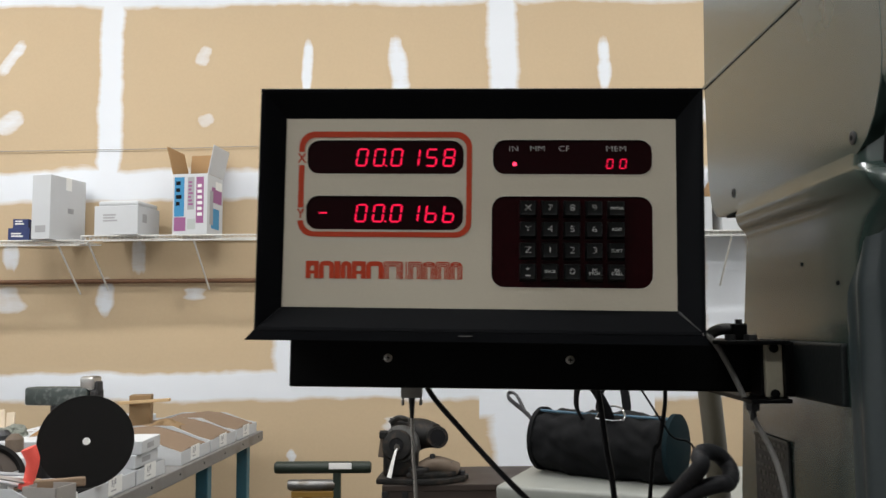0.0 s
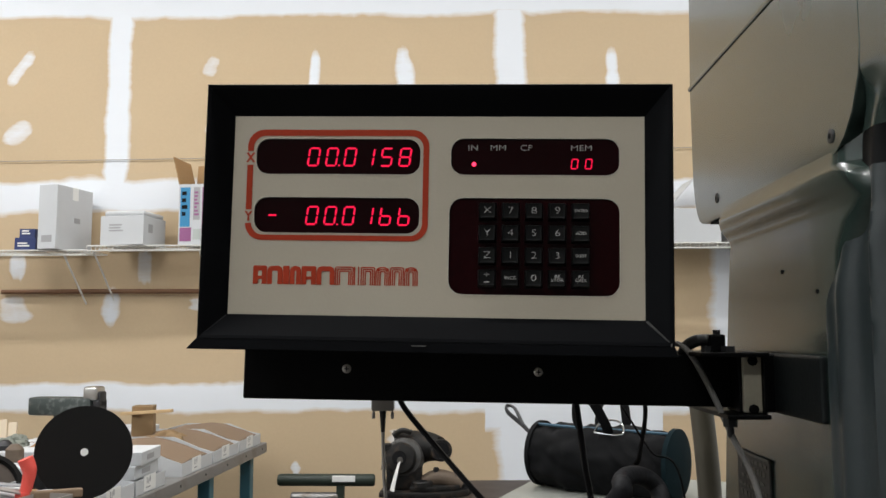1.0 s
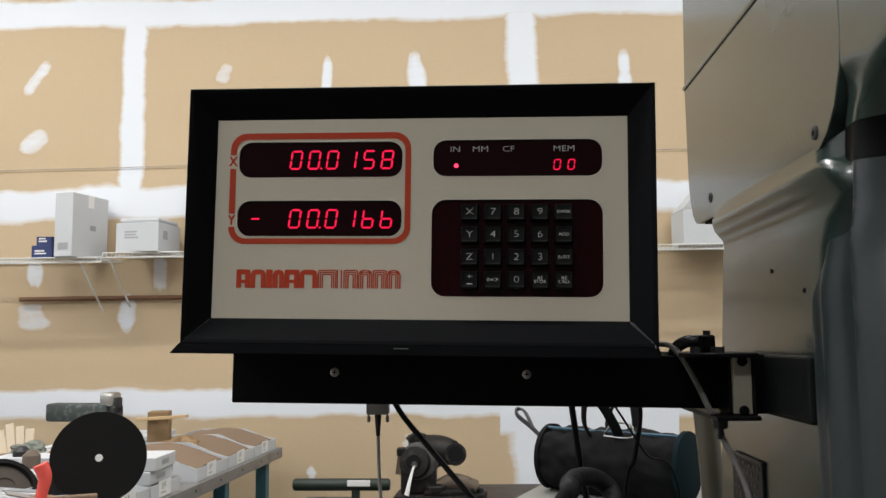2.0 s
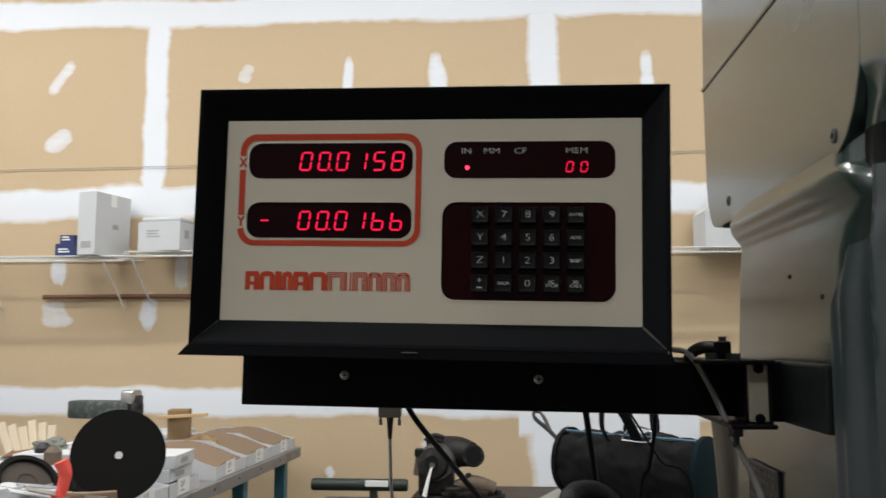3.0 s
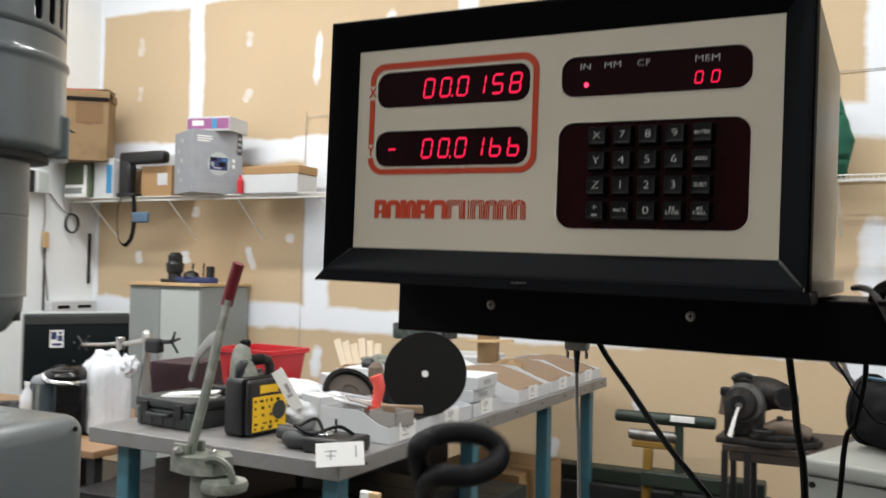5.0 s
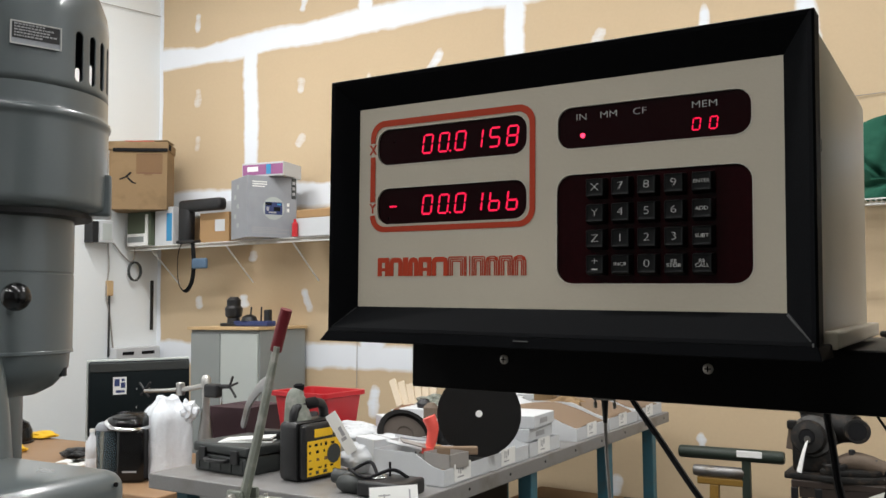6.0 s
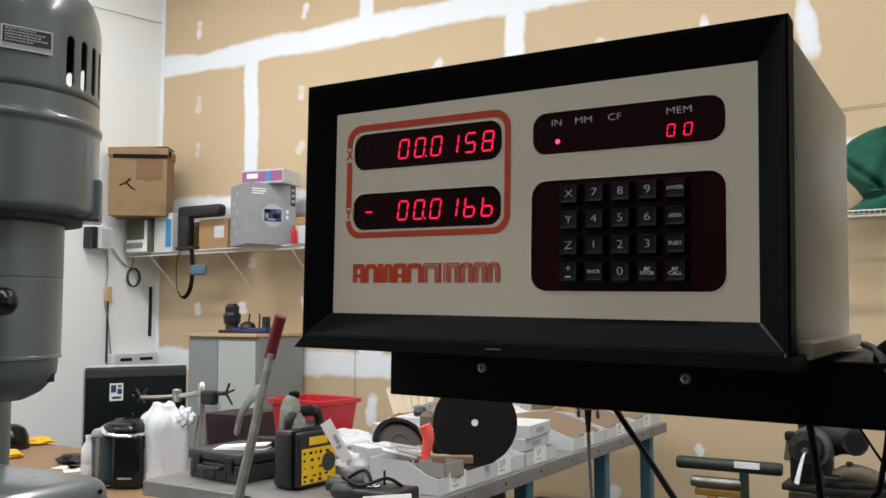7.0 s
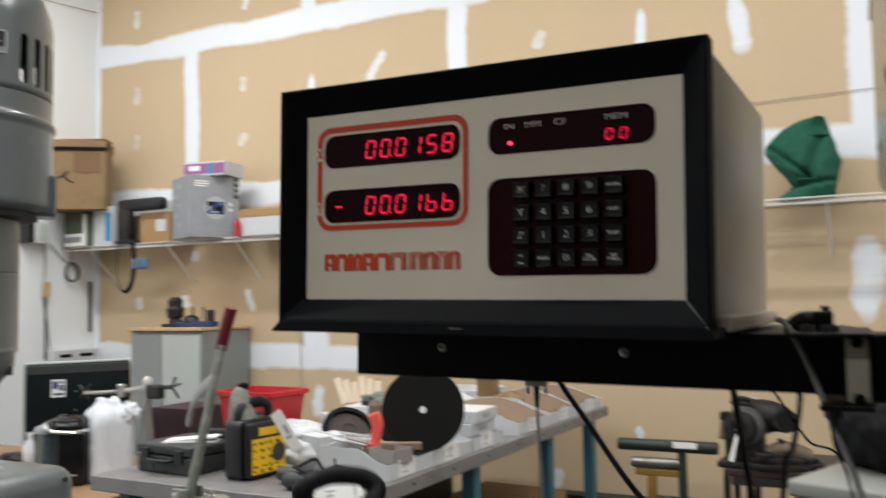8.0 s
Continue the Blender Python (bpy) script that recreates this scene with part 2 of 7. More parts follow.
    "gloss_black": paint("glossy_black_plastic", (0.004, 0.004, 0.0045), 0.16, var=0.1, bump=0, gloss=0.45),
    "tube": glow("fluorescent_diffuser", (1.0, 0.96, 0.9), 6.0),
}


tank_mat, tank_nodes, tank_links, tank_bsdf = nodes_of("clear_grey_plastic")
tank_bsdf.inputs["Base Color"].default_value = (0.42, 0.55, 0.63, 1)
tank_bsdf.inputs["Roughness"].default_value = 0.08
tank_bsdf.inputs["Transmission Weight"].default_value = 0.88
tank_bsdf.inputs["IOR"].default_value = 1.2
M["clear_tank"] = tank_mat


# ---- mesh helpers ----
def thing(name, label, category, at=None, group=""):
    ob = new(name)
    ob.empty_display_size = 0.05
    if at is not None:
        ob.matrix_world = at
    return tagged(ob, label, category, group)


def part(name, bm, material, parent=None, label="", at=None, smooth=False):
    """Links a bmesh as one mesh object, a part of parent, in the parent's own axes."""
    me = bpy.data.meshes.new(name)
    bm.to_mesh(me)
    bm.free()
    if smooth:
        me.polygons.foreach_set("use_smooth", [True] * len(me.polygons))
        me.set_sharp_from_angle(angle=radians(38))
    me.materials.append(M[material])
    ob = new(name, me)
    if parent is not None:
        ob.parent = parent
    if at is not None:
        ob.matrix_basis = at
    if label:
        ob["label"] = label
    return ob


def solo(name, bm, material, label, category, at=None, smooth=False, kind="", group=""):
    return tagged(part(name, bm, material, None, "", at, smooth), label, category, group, kind)


def box(x0, y0, z0, x1, y1, z1, bevel=0.0, seg=2, bm=None):
    """A box between two corners, with rounded edges, alone or added to bm."""
    own = bmesh.new()
    bmesh.ops.create_cube(own, size=1, matrix=Matrix.LocRotScale(((x0 + x1) / 2, (y0 + y1) / 2, (z0 + z1) / 2), None, (abs(x1 - x0), abs(y1 - y0), abs(z1 - z0))))
    if bevel:
        bmesh.ops.bevel(own, geom=own.edges[:], offset=bevel, segments=seg, profile=0.5, affect="EDGES")
    return join(bm, own)


def join(bm, own, m=None):
    if m is not None:
        bmesh.ops.transform(own, matrix=m, verts=own.verts)
    if bm is None:
        return own
    me = bpy.data.meshes.new("tmp")
    own.to_mesh(me)
    own.free()
    bm.from_mesh(me)
    bpy.data.meshes.remove(me)
    return bm


def lathe(profile, seg=32, m=None, bm=None, cap=True):
    """A turned solid about z from (radius, height) pairs, bottom to top."""
    own = bmesh.new()
    rings = []
    for r, z in profile:
        rings.append([own.verts.new((r * math.cos(2 * math.pi * i / seg), r * math.sin(2 * math.pi * i / seg), z)) for i in range(seg)])
    for a, b in zip(rings, rings[1:]):
        for i in range(seg):
            own.faces.new((a[i], a[(i + 1) % seg], b[(i + 1) % seg], b[i]))
    if cap:
        own.faces.new(rings[0][::-1])
        own.faces.new(rings[-1])
    return join(bm, own, m)


def smooth_path(points, steps=8):
    """A Catmull-Rom line through points."""
    p = [Vector(q) for q in points]
    p = [p[0] * 2 - p[1], *p, p[-1] * 2 - p[-2]]
    out = []
    for i in range(1, len(p) - 2):
        for k in range(steps):
            t = k / steps
            a, b, c, d = p[i - 1], p[i], p[i + 1], p[i + 2]
            out.append(0.5 * (2 * b + (c - a) * t + (2 * a - 5 * b + 4 * c - d) * t * t + (3 * b - 3 * c + d - a) * t ** 3))
    out.append(p[-2])
    return out


def tube(points, r, seg=10, steps=8, bm=None, ends=None, flat=1.0):
    """A round (or flattened) bar along a smooth line; ends: radii at the first and last point."""
    path = smooth_path(points, steps) if steps else [Vector(q) for q in points]
    own, rings, up = bmesh.new(), [], None
    for i, q in enumerate(path):
        d = (path[min(i + 1, len(path) - 1)] - path[max(i - 1, 0)]).normalized()
        if up is None:
            up = d.orthogonal().normalized()
        up = (up - d * up.dot(d)).normalized()
        side = d.cross(up)
        k = i / (len(path) - 1)
        rr = r if ends is None else ends[0] + (ends[1] - ends[0]) * k
        rings.append([own.verts.new(q + rr * (math.cos(2 * math.pi * j / seg) * up * flat + math.sin(2 * math.pi * j / seg) * side)) for j in range(seg)])
    for a, b in zip(rings, rings[1:]):
        for j in range(seg):
            own.faces.new((a[j], a[(j + 1) % seg], b[(j + 1) % seg], b[j]))
    own.faces.new(rings[0][::-1])
    own.faces.new(rings[-1])
    return join(bm, own)


def bar(a, b, r, seg=8, bm=None):
    return tube([a, b], r, seg, 0, bm)


def loop_points(u0, v0, u1, v1, r, n=6):
    """The outline of a rounded rectangle, counter-clockwise."""
    pts = []
    for cx, cy, a in ((u1 - r, v1 - r, 0), (u0 + r, v1 - r, 90), (u0 + r, v0 + r, 180), (u1 - r, v0 + r, 270)):
        for i in range(n + 1):
            w = radians(a + 90 * i / n)
            pts.append((cx + r * math.cos(w), cy + r * math.sin(w)))
    return pts


def plate(outline, holes, y0, y1, bm=None):
    """A flat plate in the xz plane from y0 (front) to y1 with holes cut through."""
    own = bmesh.new()
    edges = []
    for ring in (outline, *holes):
        vs = [own.verts.new((u, y0, v)) for u, v in ring]
        edges += [own.edges.new((vs[i], vs[(i + 1) % len(vs)])) for i in range(len(vs))]
    bmesh.ops.triangle_fill(own, use_beauty=True, use_dissolve=True, edges=edges)
    res = bmesh.ops.extrude_face_region(own, geom=own.faces[:])
    bmesh.ops.translate(own, vec=(0, y1 - y0, 0), verts=[g for g in res["geom"] if isinstance(g, bmesh.types.BMVert)])
    bmesh.ops.recalc_face_normals(own, faces=own.faces)
    return join(bm, own)


def prism(outline, z0, z1, m=None, bm=None):
    """An upright prism over a plan outline."""
    own = bmesh.new()
    a = [own.verts.new((x, y, z0)) for x, y in outline]
    b = [own.verts.new((x, y, z1)) for x, y in outline]
    n = len(a)
    for i in range(n):
        own.faces.new((a[i], a[(i + 1) % n], b[(i + 1) % n], b[i]))
    own.faces.new(a[::-1])
    own.faces.new(b)
    bmesh.ops.recalc_face_normals(own, faces=own.faces)
    return join(bm, own, m)


def words(text, size, parent, material, at, name="lettering", thick=0.0002, wide=1.0, thin=0.012):
    """Raised or printed lettering in the built-in font, centred on at."""
    cu = bpy.data.curves.new("tmp", "FONT")
    cu.body, cu.size, cu.extrude, cu.align_x, cu.align_y = text, size, thick, "CENTER", "CENTER"
    cu.space_line, cu.resolution_u, cu.offset = 0.8, 3, -size * thin
    ob = new("tmp", cu)
    me = bpy.data.meshes.new_from_object(ob.evaluated_get(bpy.context.evaluated_depsgraph_get()))
    bpy.data.objects.remove(ob)
    bpy.data.curves.remove(cu)
    me.materials.clear()
    me.materials.append(M[material])
    me.name = name
    out = new(name, me)
    out.parent = parent
    out.matrix_basis = at @ Matrix.Diagonal((wide, 1, 1, 1))
    return out


def bars(n, w, h, parent, material, at, seed=1, name="print_lines", label=""):
    """Unreadable print as plain bars, in the local xz plane facing -y."""
    rnd, bm = random.Random(seed), None
    for i in range(n):
        z = h * (0.5 - (i + 0.5) / n)
        ww = w * rnd.uniform(0.55, 1.0)
        bm = box(-w / 2, -0.0006, z - 0.28 * h / n, -w / 2 + ww, 0.0, z + 0.28 * h / n, bm=bm)
    return part(name, bm, material, parent, label, at)


# ---- structure ----
def slab(name, x0, y0, z0, x1, y1, z1, material, label, category):
    return solo(name, box(x0, y0, z0, x1, y1, z1), material, label, category, kind="structure")


slab("floor", WEST - 0.2, SOUTH - 0.2, -0.15, EAST + 0.2, NORTH + 0.25, 0.0, "concrete", "stained grey concrete workshop floor", "floor")
slab("ceiling", WEST - 0.2, SOUTH - 0.2, CEIL, EAST + 0.2, NORTH + 0.25, CEIL + 0.12, "ceiling", "plain white workshop ceiling", "ceiling")
wall_n = slab("wall_north", WEST - 0.2, NORTH + 0.013, 0.0, EAST + 0.2, NORTH + 0.2, CEIL, "paper", "unpainted drywall wall with taped white joints", "wall")
slab("wall_west", WEST - 0.2, SOUTH, 0.0, WEST, NORTH + 0.013, CEIL, "white_wall", "plain white painted wall", "wall")
slab("wall_east", EAST, SOUTH, 0.0, EAST + 0.2, NORTH + 0.013, CEIL, "white_wall", "plain white painted wall", "wall")
# Unseen wall, added dark so that glossy black parts reflect little light.
slab("wall_south", WEST - 0.2, SOUTH - 0.2, 0.0, EAST + 0.2, SOUTH, CEIL, "grey_wall", "unseen dark grey wall added to close the room", "wall")

# drywall sheets 1.22 x 2.44 m laid flat, joints staggered row by row
FOOT = 1.22
SEAMS = {0: (-2.44, 2.48, 4.92), 1: (-1.19, 1.12, 3.76, 6.1), 2: (-2.335, -0.03, 2.42, 4.86), 3: (-1.22, 1.22, 3.66, 6.1)}
WIDE = {(1, 3.76): 0.16, (2, 2.42): 0.103, (1, -1.19): 0.124, (0, 2.48): 0.19}
for row, seams in SEAMS.items():
    z0, z1 = row * FOOT, min((row + 1) * FOOT, CEIL)
    xs = [WEST, *seams, EAST]
    for a, b in zip(xs, xs[1:]):
        if b - a > 0.05:
            part("drywall_sheet", box(a + 0.0015, NORTH, z0 + 0.0015, b - 0.0015, NORTH + 0.0128, z1 - 0.0015), "paper", wall_n)


LAYER = [0]


def compound(name, rows, label=""):
    """A skin of joint compound on the north wall: rows of points across it, with its thickness at each."""
    bm = bmesh.new()
    lay = bm.verts.layers.float.new("thick")
    grid = []
    LAYER[0] += 1
    lift = 0.00008 * (LAYER[0] % 9)
    for row in rows:
        line = []
        for x, z, t in row:
            v = bm.verts.new((x, NORTH - 0.00015 - (lift + 0.0025) * t, z))
            v[lay] = t
            line.append(v)
        grid.append(line)
    for a, b in zip(grid, grid[1:]):
        for i in range(len(a) - 1):
            bm.faces.new((a[i], b[i], b[i + 1], a[i + 1]))
    bmesh.ops.recalc_face_normals(bm, faces=bm.faces)
    return part(name, bm, "mud", wall_n, label, smooth=True)


PROFILE = ((-1.22, 0.0), (-0.92, 0.36), (-0.6, 0.85), (0, 1.0), (0.6, 0.85), (0.92, 0.36), (1.22, 0.0))


def tape_joint(x0, z0, x1, z1, half, seed):
    n = max(6, int(math.hypot(x1 - x0, z1 - z0) / 0.025))
    d = Vector((x1 - x0, z1 - z0)).normalized()
    side = Vector((-d.y, d.x))
    rows = []
    for i in range(n + 1):
        p = Vector((x0, z0)).lerp(Vector((x1, z1)), i / n)
        wob = noise.noise((p.x * 1.3, p.y * 1.3, seed)) * 0.35
        a = half * (1 + wob + 0.28 * noise.noise((p.x * 3.1, p.y * 3.1, seed + 9)) + 0.09 * noise.noise((p.x * 19, p.y * 19, seed + 5)))
        b = half * (1 - wob * 0.5 + 0.28 * noise.noise((p.x * 3.1, p.y * 3.1, seed + 31)) + 0.09 * noise.noise((p.x * 19, p.y * 19, seed + 25)))
        rows.append([(*(p + side * (k * (a if k > 0 else b))), t) for k, t in PROFILE])
    compound("taped_joint", rows)


for i, z, half in ((1, 1.236, 0.106), (2, 2.46, 0.116), (3, 3.69, 0.104)):
    tape_joint(WEST, z, EAST, z, half, i * 3.7)
for row, seams in SEAMS.items():
    for k, x in enumerate(seams):
        if abs(x) < 6:
            half = WIDE.get((row, x), (0.13, 0.104, 0.086, 0.074)[row])
            tape_joint(x, row * FOOT + 0.04, x, min((row + 1) * FOOT, CEIL) - 0.04, half, 20 + row * 5 + k)


tape_joint(2.25, 1.14, 3.3, 1.12, 0.13, 61)
tape_joint(WEST + 0.012, 0.9, WEST + 0.012, CEIL, 0.034, 55)


def patch(x, z, length, width, lean, seed, thin=0.0):
    """A swipe of compound over a screw."""
    rows, n = [], 9
    c, s = math.cos(radians(lean)), math.sin(radians(lean))
    for i in range(n + 1):
        k = -1 + 2 * i / n
        w = width / 2 * math.sqrt(max(0.02, 1 - abs(k) ** 2.4)) * (1 + 0.5 * noise.noise((k * 2.1, seed * 3.3, 1)))
        row = []
        for q, t in PROFILE:
            u, v = q * w + 0.15 * width * noise.noise((k, seed, 4)), k * length / 2
            row.append((x + u * c + v * s, z - u * s + v * c, t * min(1, 2.2 * (1 - abs(k)) + 0.05) * (1 - thin)))
        rows.append(row)
    compound("screw_patch", rows)


# swipes on the studs: x, z, length, width, lean, thinness
SWIPES = [(-0.66, 3.28, 0.34, 0.1, 30, 0.22), (-0.66, 2.86, 0.27, 0.13, 62, 0.2), (0.55, 3.28, 0.18, 0.11, 22, 0.34), (0.57, 2.87, 0.14, 0.1, 50, 0.4),
          (1.2, 3.2, 0.45, 0.09, 0, 0), (1.77, 3.2, 0.48, 0.14, -5, 0), (3.05, 3.2, 0.45, 0.09, 0, 0.05), (-1.21, 3.1, 0.48, 0.08, 3, 0.05),
          (-1.83, 3.3, 0.17, 0.1, 15, 0.42), (-2.92, 3.97, 0.22, 0.08, 0, 0.32), (-2.91, 3.33, 0.24, 0.1, 0, 0.44), (-2.91, 2.95, 0.2, 0.09, 0, 0.4), (-1.83, 2.87, 0.17, 0.1, 35, 0.42),
          (-1.8, 3.93, 0.18, 0.08, 15, 0.2), (-0.63, 1.76, 0.22, 0.24, 0, 0.25), (-0.62, 2.03, 0.14, 0.2, 90, 0.15), (-0.03, 1.78, 0.3, 0.12, 0, 0.1),
          (0.52, 1.79, 0.1, 0.16, 0, 0.2), (-2.39, 1.65, 0.13, 0.11, 0, 0.1), (-2.88, 1.64, 0.15, 0.1, 0, 0.3), (-1.77, 1.65, 0.24, 0.09, -22, 0.15),
          (-0.75, 0.36, 0.42, 0.22, 0, 0), (-1.17, 0.92, 0.3, 0.12, 8, 0.1), (-1.42, 1.8, 0.1, 0.1, 0, 0.3), (1.12, 0.81, 0.11, 0.06, 0, 0.2),
          (0.6, 0.5, 0.2, 0.1, 10, 0.2), (2.38, 1.7, 0.6, 0.2, 0, 0.05), (1.75, 1.0, 0.12, 0.2, 0, 0.35), (0.17, 2.02, 0.12, 0.26, 90, 0.25),
          (-2.3, 2.0, 0.12, 0.12, 0, 0.3), (4.3, 3.2, 0.4, 0.1, 0, 0.1), (3.66, 2.9, 0.2, 0.1, 5, 0.2), (-2.2, 4.3, 0.3, 0.08, 4, 0.2)]
for k, (x, z, ln, wd, lean, thin) in enumerate(SWIPES):
    patch(x, z, ln, wd, lean, k + 1, 0.16 + 0.84 * thin)


# ---- ceiling lamps ----
def ceiling_lamp(x, y):
    t = thing("ceiling_lamp", "white twin-tube fluorescent ceiling fixture, switched on", "ceiling lamp", pose(x, y, CEIL), "ceiling lamps")
    part("housing", box(-1.2, -0.11, -0.05, 1.2, 0.11, 0.0, 0.006), "shelf", t)
    for dy in (-0.045, 0.045):
        part("tube", bar((-1.17, dy, -0.07), (1.17, dy, -0.07), 0.013, 10), "tube", t, "glowing fluorescent tube", smooth=True)


for x, y in LAMPS:
    ceiling_lamp(x, y)


# ---- digital readout on its arm ----
mm = 0.001
DRO = pose(2.1345, 0.6085, 1.6655, 0, 1.13, -2.0)


def seven(bm, ch, u, v, h, w, th, lean=0.13):
    """The lit bars of one slanted seven-segment figure."""
    on = {"0": "abcdef", "1": "bc", "2": "abged", "3": "abgcd", "4": "fgbc", "5": "afgcd", "6": "fgecd", "8": "abcdefg", "-": "g"}[ch]
    x0, x1, a, b = -w / 2, w / 2, h / 2, -h / 2
    seg = {"a": (x0, a, x1, a), "b": (x1, a, x1, 0), "c": (x1, 0, x1, b), "d": (x0, b, x1, b), "e": (x0, 0, x0, b), "f": (x0, a, x0, 0), "g": (x0, 0, x1, 0)}
    for s in on:
        p0, q0, p1, q1 = seg[s]
        g = 0.05 * h / 2
        if abs(q0 - q1) < 1e-9:
            pts = [(p0 + g, q0), (p0 + g + th / 2, q0 + th / 2), (p1 - g - th / 2, q0 + th / 2), (p1 - g, q0), (p1 - g - th / 2, q0 - th / 2), (p0 + g + th / 2, q0 - th / 2)]
        else:
            lo, hi = min(q0, q1) + g, max(q0, q1) - g
            pts = [(p0, hi), (p0 + th / 2, hi - th / 2), (p0 + th / 2, lo + th / 2), (p0, lo), (p0 - th / 2, lo + th / 2), (p0 - th / 2, hi - th / 2)]
        vs = [bm.verts.new((u + x + lean * z, 0, v + z)) for x, z in pts]
        bm.faces.new(vs[::-1])


def figure(ch, u, v, h, w, th, parent):
    bm = bmesh.new()
    seven(bm, ch, 0, 0, h, w, th)
    bmesh.ops.recalc_face_normals(bm, faces=bm.faces)
    part("lit_figure", bm, "led", parent, "glowing red seven-segment figure", pose(u, 0.0011, v))


def readout():
    t = thing("digital_readout", "beige digital machine readout with black bezel, red figures and keypad", "digital readout", DRO)
    # case
    bm = box(-0.1415, 0.0045, -0.076, 0.1415, 0.219, 0.077, 0.0025, 3)
    case = part("case", bm, "case", t, "beige painted sheet metal case", smooth=True)
    part("scratch", box(0.1413, 0.0206, 0.016, 0.14165, 0.0211, 0.0225), "dark_steel", case, "thin dark scratch")
    part("bottom_pan", box(-0.1485, 0.0225, -0.0815, 0.1475, 0.232, -0.0725, 0.0012), "case", t, "beige flanged bottom pan")
    # bezel: outer lip, sloping inner faces down to the panel
    bm = bmesh.new()
    rings = []
    for hu, v0, v1, y in ((0.127, -0.0625, 0.0605, 0.0015), (0.1285, -0.064, 0.062, -0.0005), (0.1405, -0.0765, 0.0765, -0.0108), (0.1425, -0.0785, 0.0785, -0.0115), (0.1435, -0.0795, 0.0795, -0.0095), (0.1435, -0.0795, 0.0795, 0.004)):
        rings.append([bm.verts.new(p) for p in ((-hu, y, v0), (hu, y, v0), (hu, y, v1), (-hu, y, v1))])
    for a, b in zip(rings, rings[1:]):
        for i in range(4):
            bm.faces.new((a[i], a[(i + 1) % 4], b[(i + 1) % 4], b[i]))
    bmesh.ops.recalc_face_normals(bm, faces=bm.faces)
    bez = part("bezel", bm, "black_frame", t, "black textured bezel with chipped corners")
    # bottom lip: a flared strip, wider at its lower edge
    bm = bmesh.new()
    hi = [bm.verts.new(p) for p in ((-0.1432, -0.0113, -0.0786), (0.1432, -0.0113, -0.0786), (0.1448, 0.022, -0.0786), (-0.149, 0.022, -0.0786))]
    lo = [bm.verts.new(p) for p in ((-0.1492, -0.0122, -0.0852), (0.1452, -0.0122, -0.0852), (0.1455, 0.022, -0.0852), (-0.1492, 0.022, -0.0852))]
    for i in range(4):
        bm.faces.new((lo[i], lo[(i + 1) % 4], hi[(i + 1) % 4], hi[i]))
    bm.faces.new(lo[::-1])
    bm.faces.new(hi)
    bmesh.ops.recalc_face_normals(bm, faces=bm.faces)
    bmesh.ops.bevel(bm, geom=bm.edges[:], offset=0.0006, segments=2, profile=0.5, affect="EDGES")
    part("front_lip", bm, "black_frame", t, "black flared bottom lip")
    for sx, r in ((-1, 0.00025), (1, 0.0007)):
        part("scuff", tube([(sx * 0.1287, -0.0009, -0.0642), (sx * 0.134, -0.0056, -0.0698), (sx * 0.1402, -0.0109, -0.0762)], r, 6, 3, ends=(r * 1.3, r * 0.4)), "worn_edge", bez, "pale worn mitre")
    part("scuff", box(-0.012, -0.0124, -0.0812, -0.003, -0.0112, -0.0808), "steel", bez, "bare scuff on the lip")
    part("scuff", box(0.1409, -0.0118, -0.0788, 0.1414, -0.0112, -0.0770), "steel", bez, "bare scuff on the corner")
    # face panel with cut-out windows
    wins = {"x": (-113.7, 24.7, -9.8, 47.2, 8.0), "y": (-113.7, -12.4, -9.8, 10.0, 8.0), "mode": (9.3, 24.8, 112.8, 47.7, 8.0), "keys": (8.8, -49.3, 112.9, 10.3, 8.5)}
    holes = [[(u * mm, v * mm) for u, v in loop_points(*w)] for w in wins.values()]
    face = part("face_panel", plate([(-0.128, -0.0635), (0.128, -0.0635), (0.128, 0.0635), (-0.128, 0.0635)], holes, 0.0, 0.0016), "beige", t, "plain beige face panel")
    disp = {}
    for k, w in wins.items():
        g = (w[0] - 0.5, w[1] - 0.5, w[2] + 0.5, w[3] + 0.5, w[4])
        disp[k] = part("display_window" if k != "keys" else "key_bed", plate([(u * mm, v * mm) for u, v in loop_points(*g)], [], 0.0012, 0.003), "window" if k != "keys" else "keybed", t,
                       "dark red filter window" if k != "keys" else "dark red key bed")
    for w in wins.values():
        ring = [[(u * mm, v * mm) for u, v in loop_points(w[0] - e, w[1] - e, w[2] + e, w[3] + e, w[4] + e)] for e in (0.45, 0.0)]
        part("window_rim", plate(ring[0], [ring[1]], -0.00025, 0.0), "pale_edge", face, "pale cut edge")
    # orange-red outline round the two axis windows, broken by the axis letters
    outer, inner = loop_points(-119.2, -17.2, -4.4, 53.0, 10.5, 8), loop_points(-115.4, -13.8, -8.0, 49.0, 7.5, 8)
    bm, n = bmesh.new(), len(outer)
    for i in range(n):
        j = (i + 1) % n
        quads = [(outer[i], outer[j], inner[j], inner[i])]
        if outer[i][0] < -119 and outer[j][0] < -119 and abs(outer[i][1] - outer[j][1]) > 20:
            zs = [outer[i][1], 39.2, 30.4, 2.0, -6.8, outer[j][1]]
            quads = [((-119.2, a), (-119.2, b), (-115.4, b), (-115.4, a)) for a, b in ((zs[0], zs[1]), (zs[2], zs[3]), (zs[4], zs[5]))]
        for q in quads:
            vs = [bm.verts.new((u * mm, -0.0003, v * mm)) for u, v in q]
            bm.faces.new(vs)
    bmesh.ops.recalc_face_normals(bm, faces=bm.faces)
    part("red_outline", bm, "red_print", face, "printed orange-red outline")
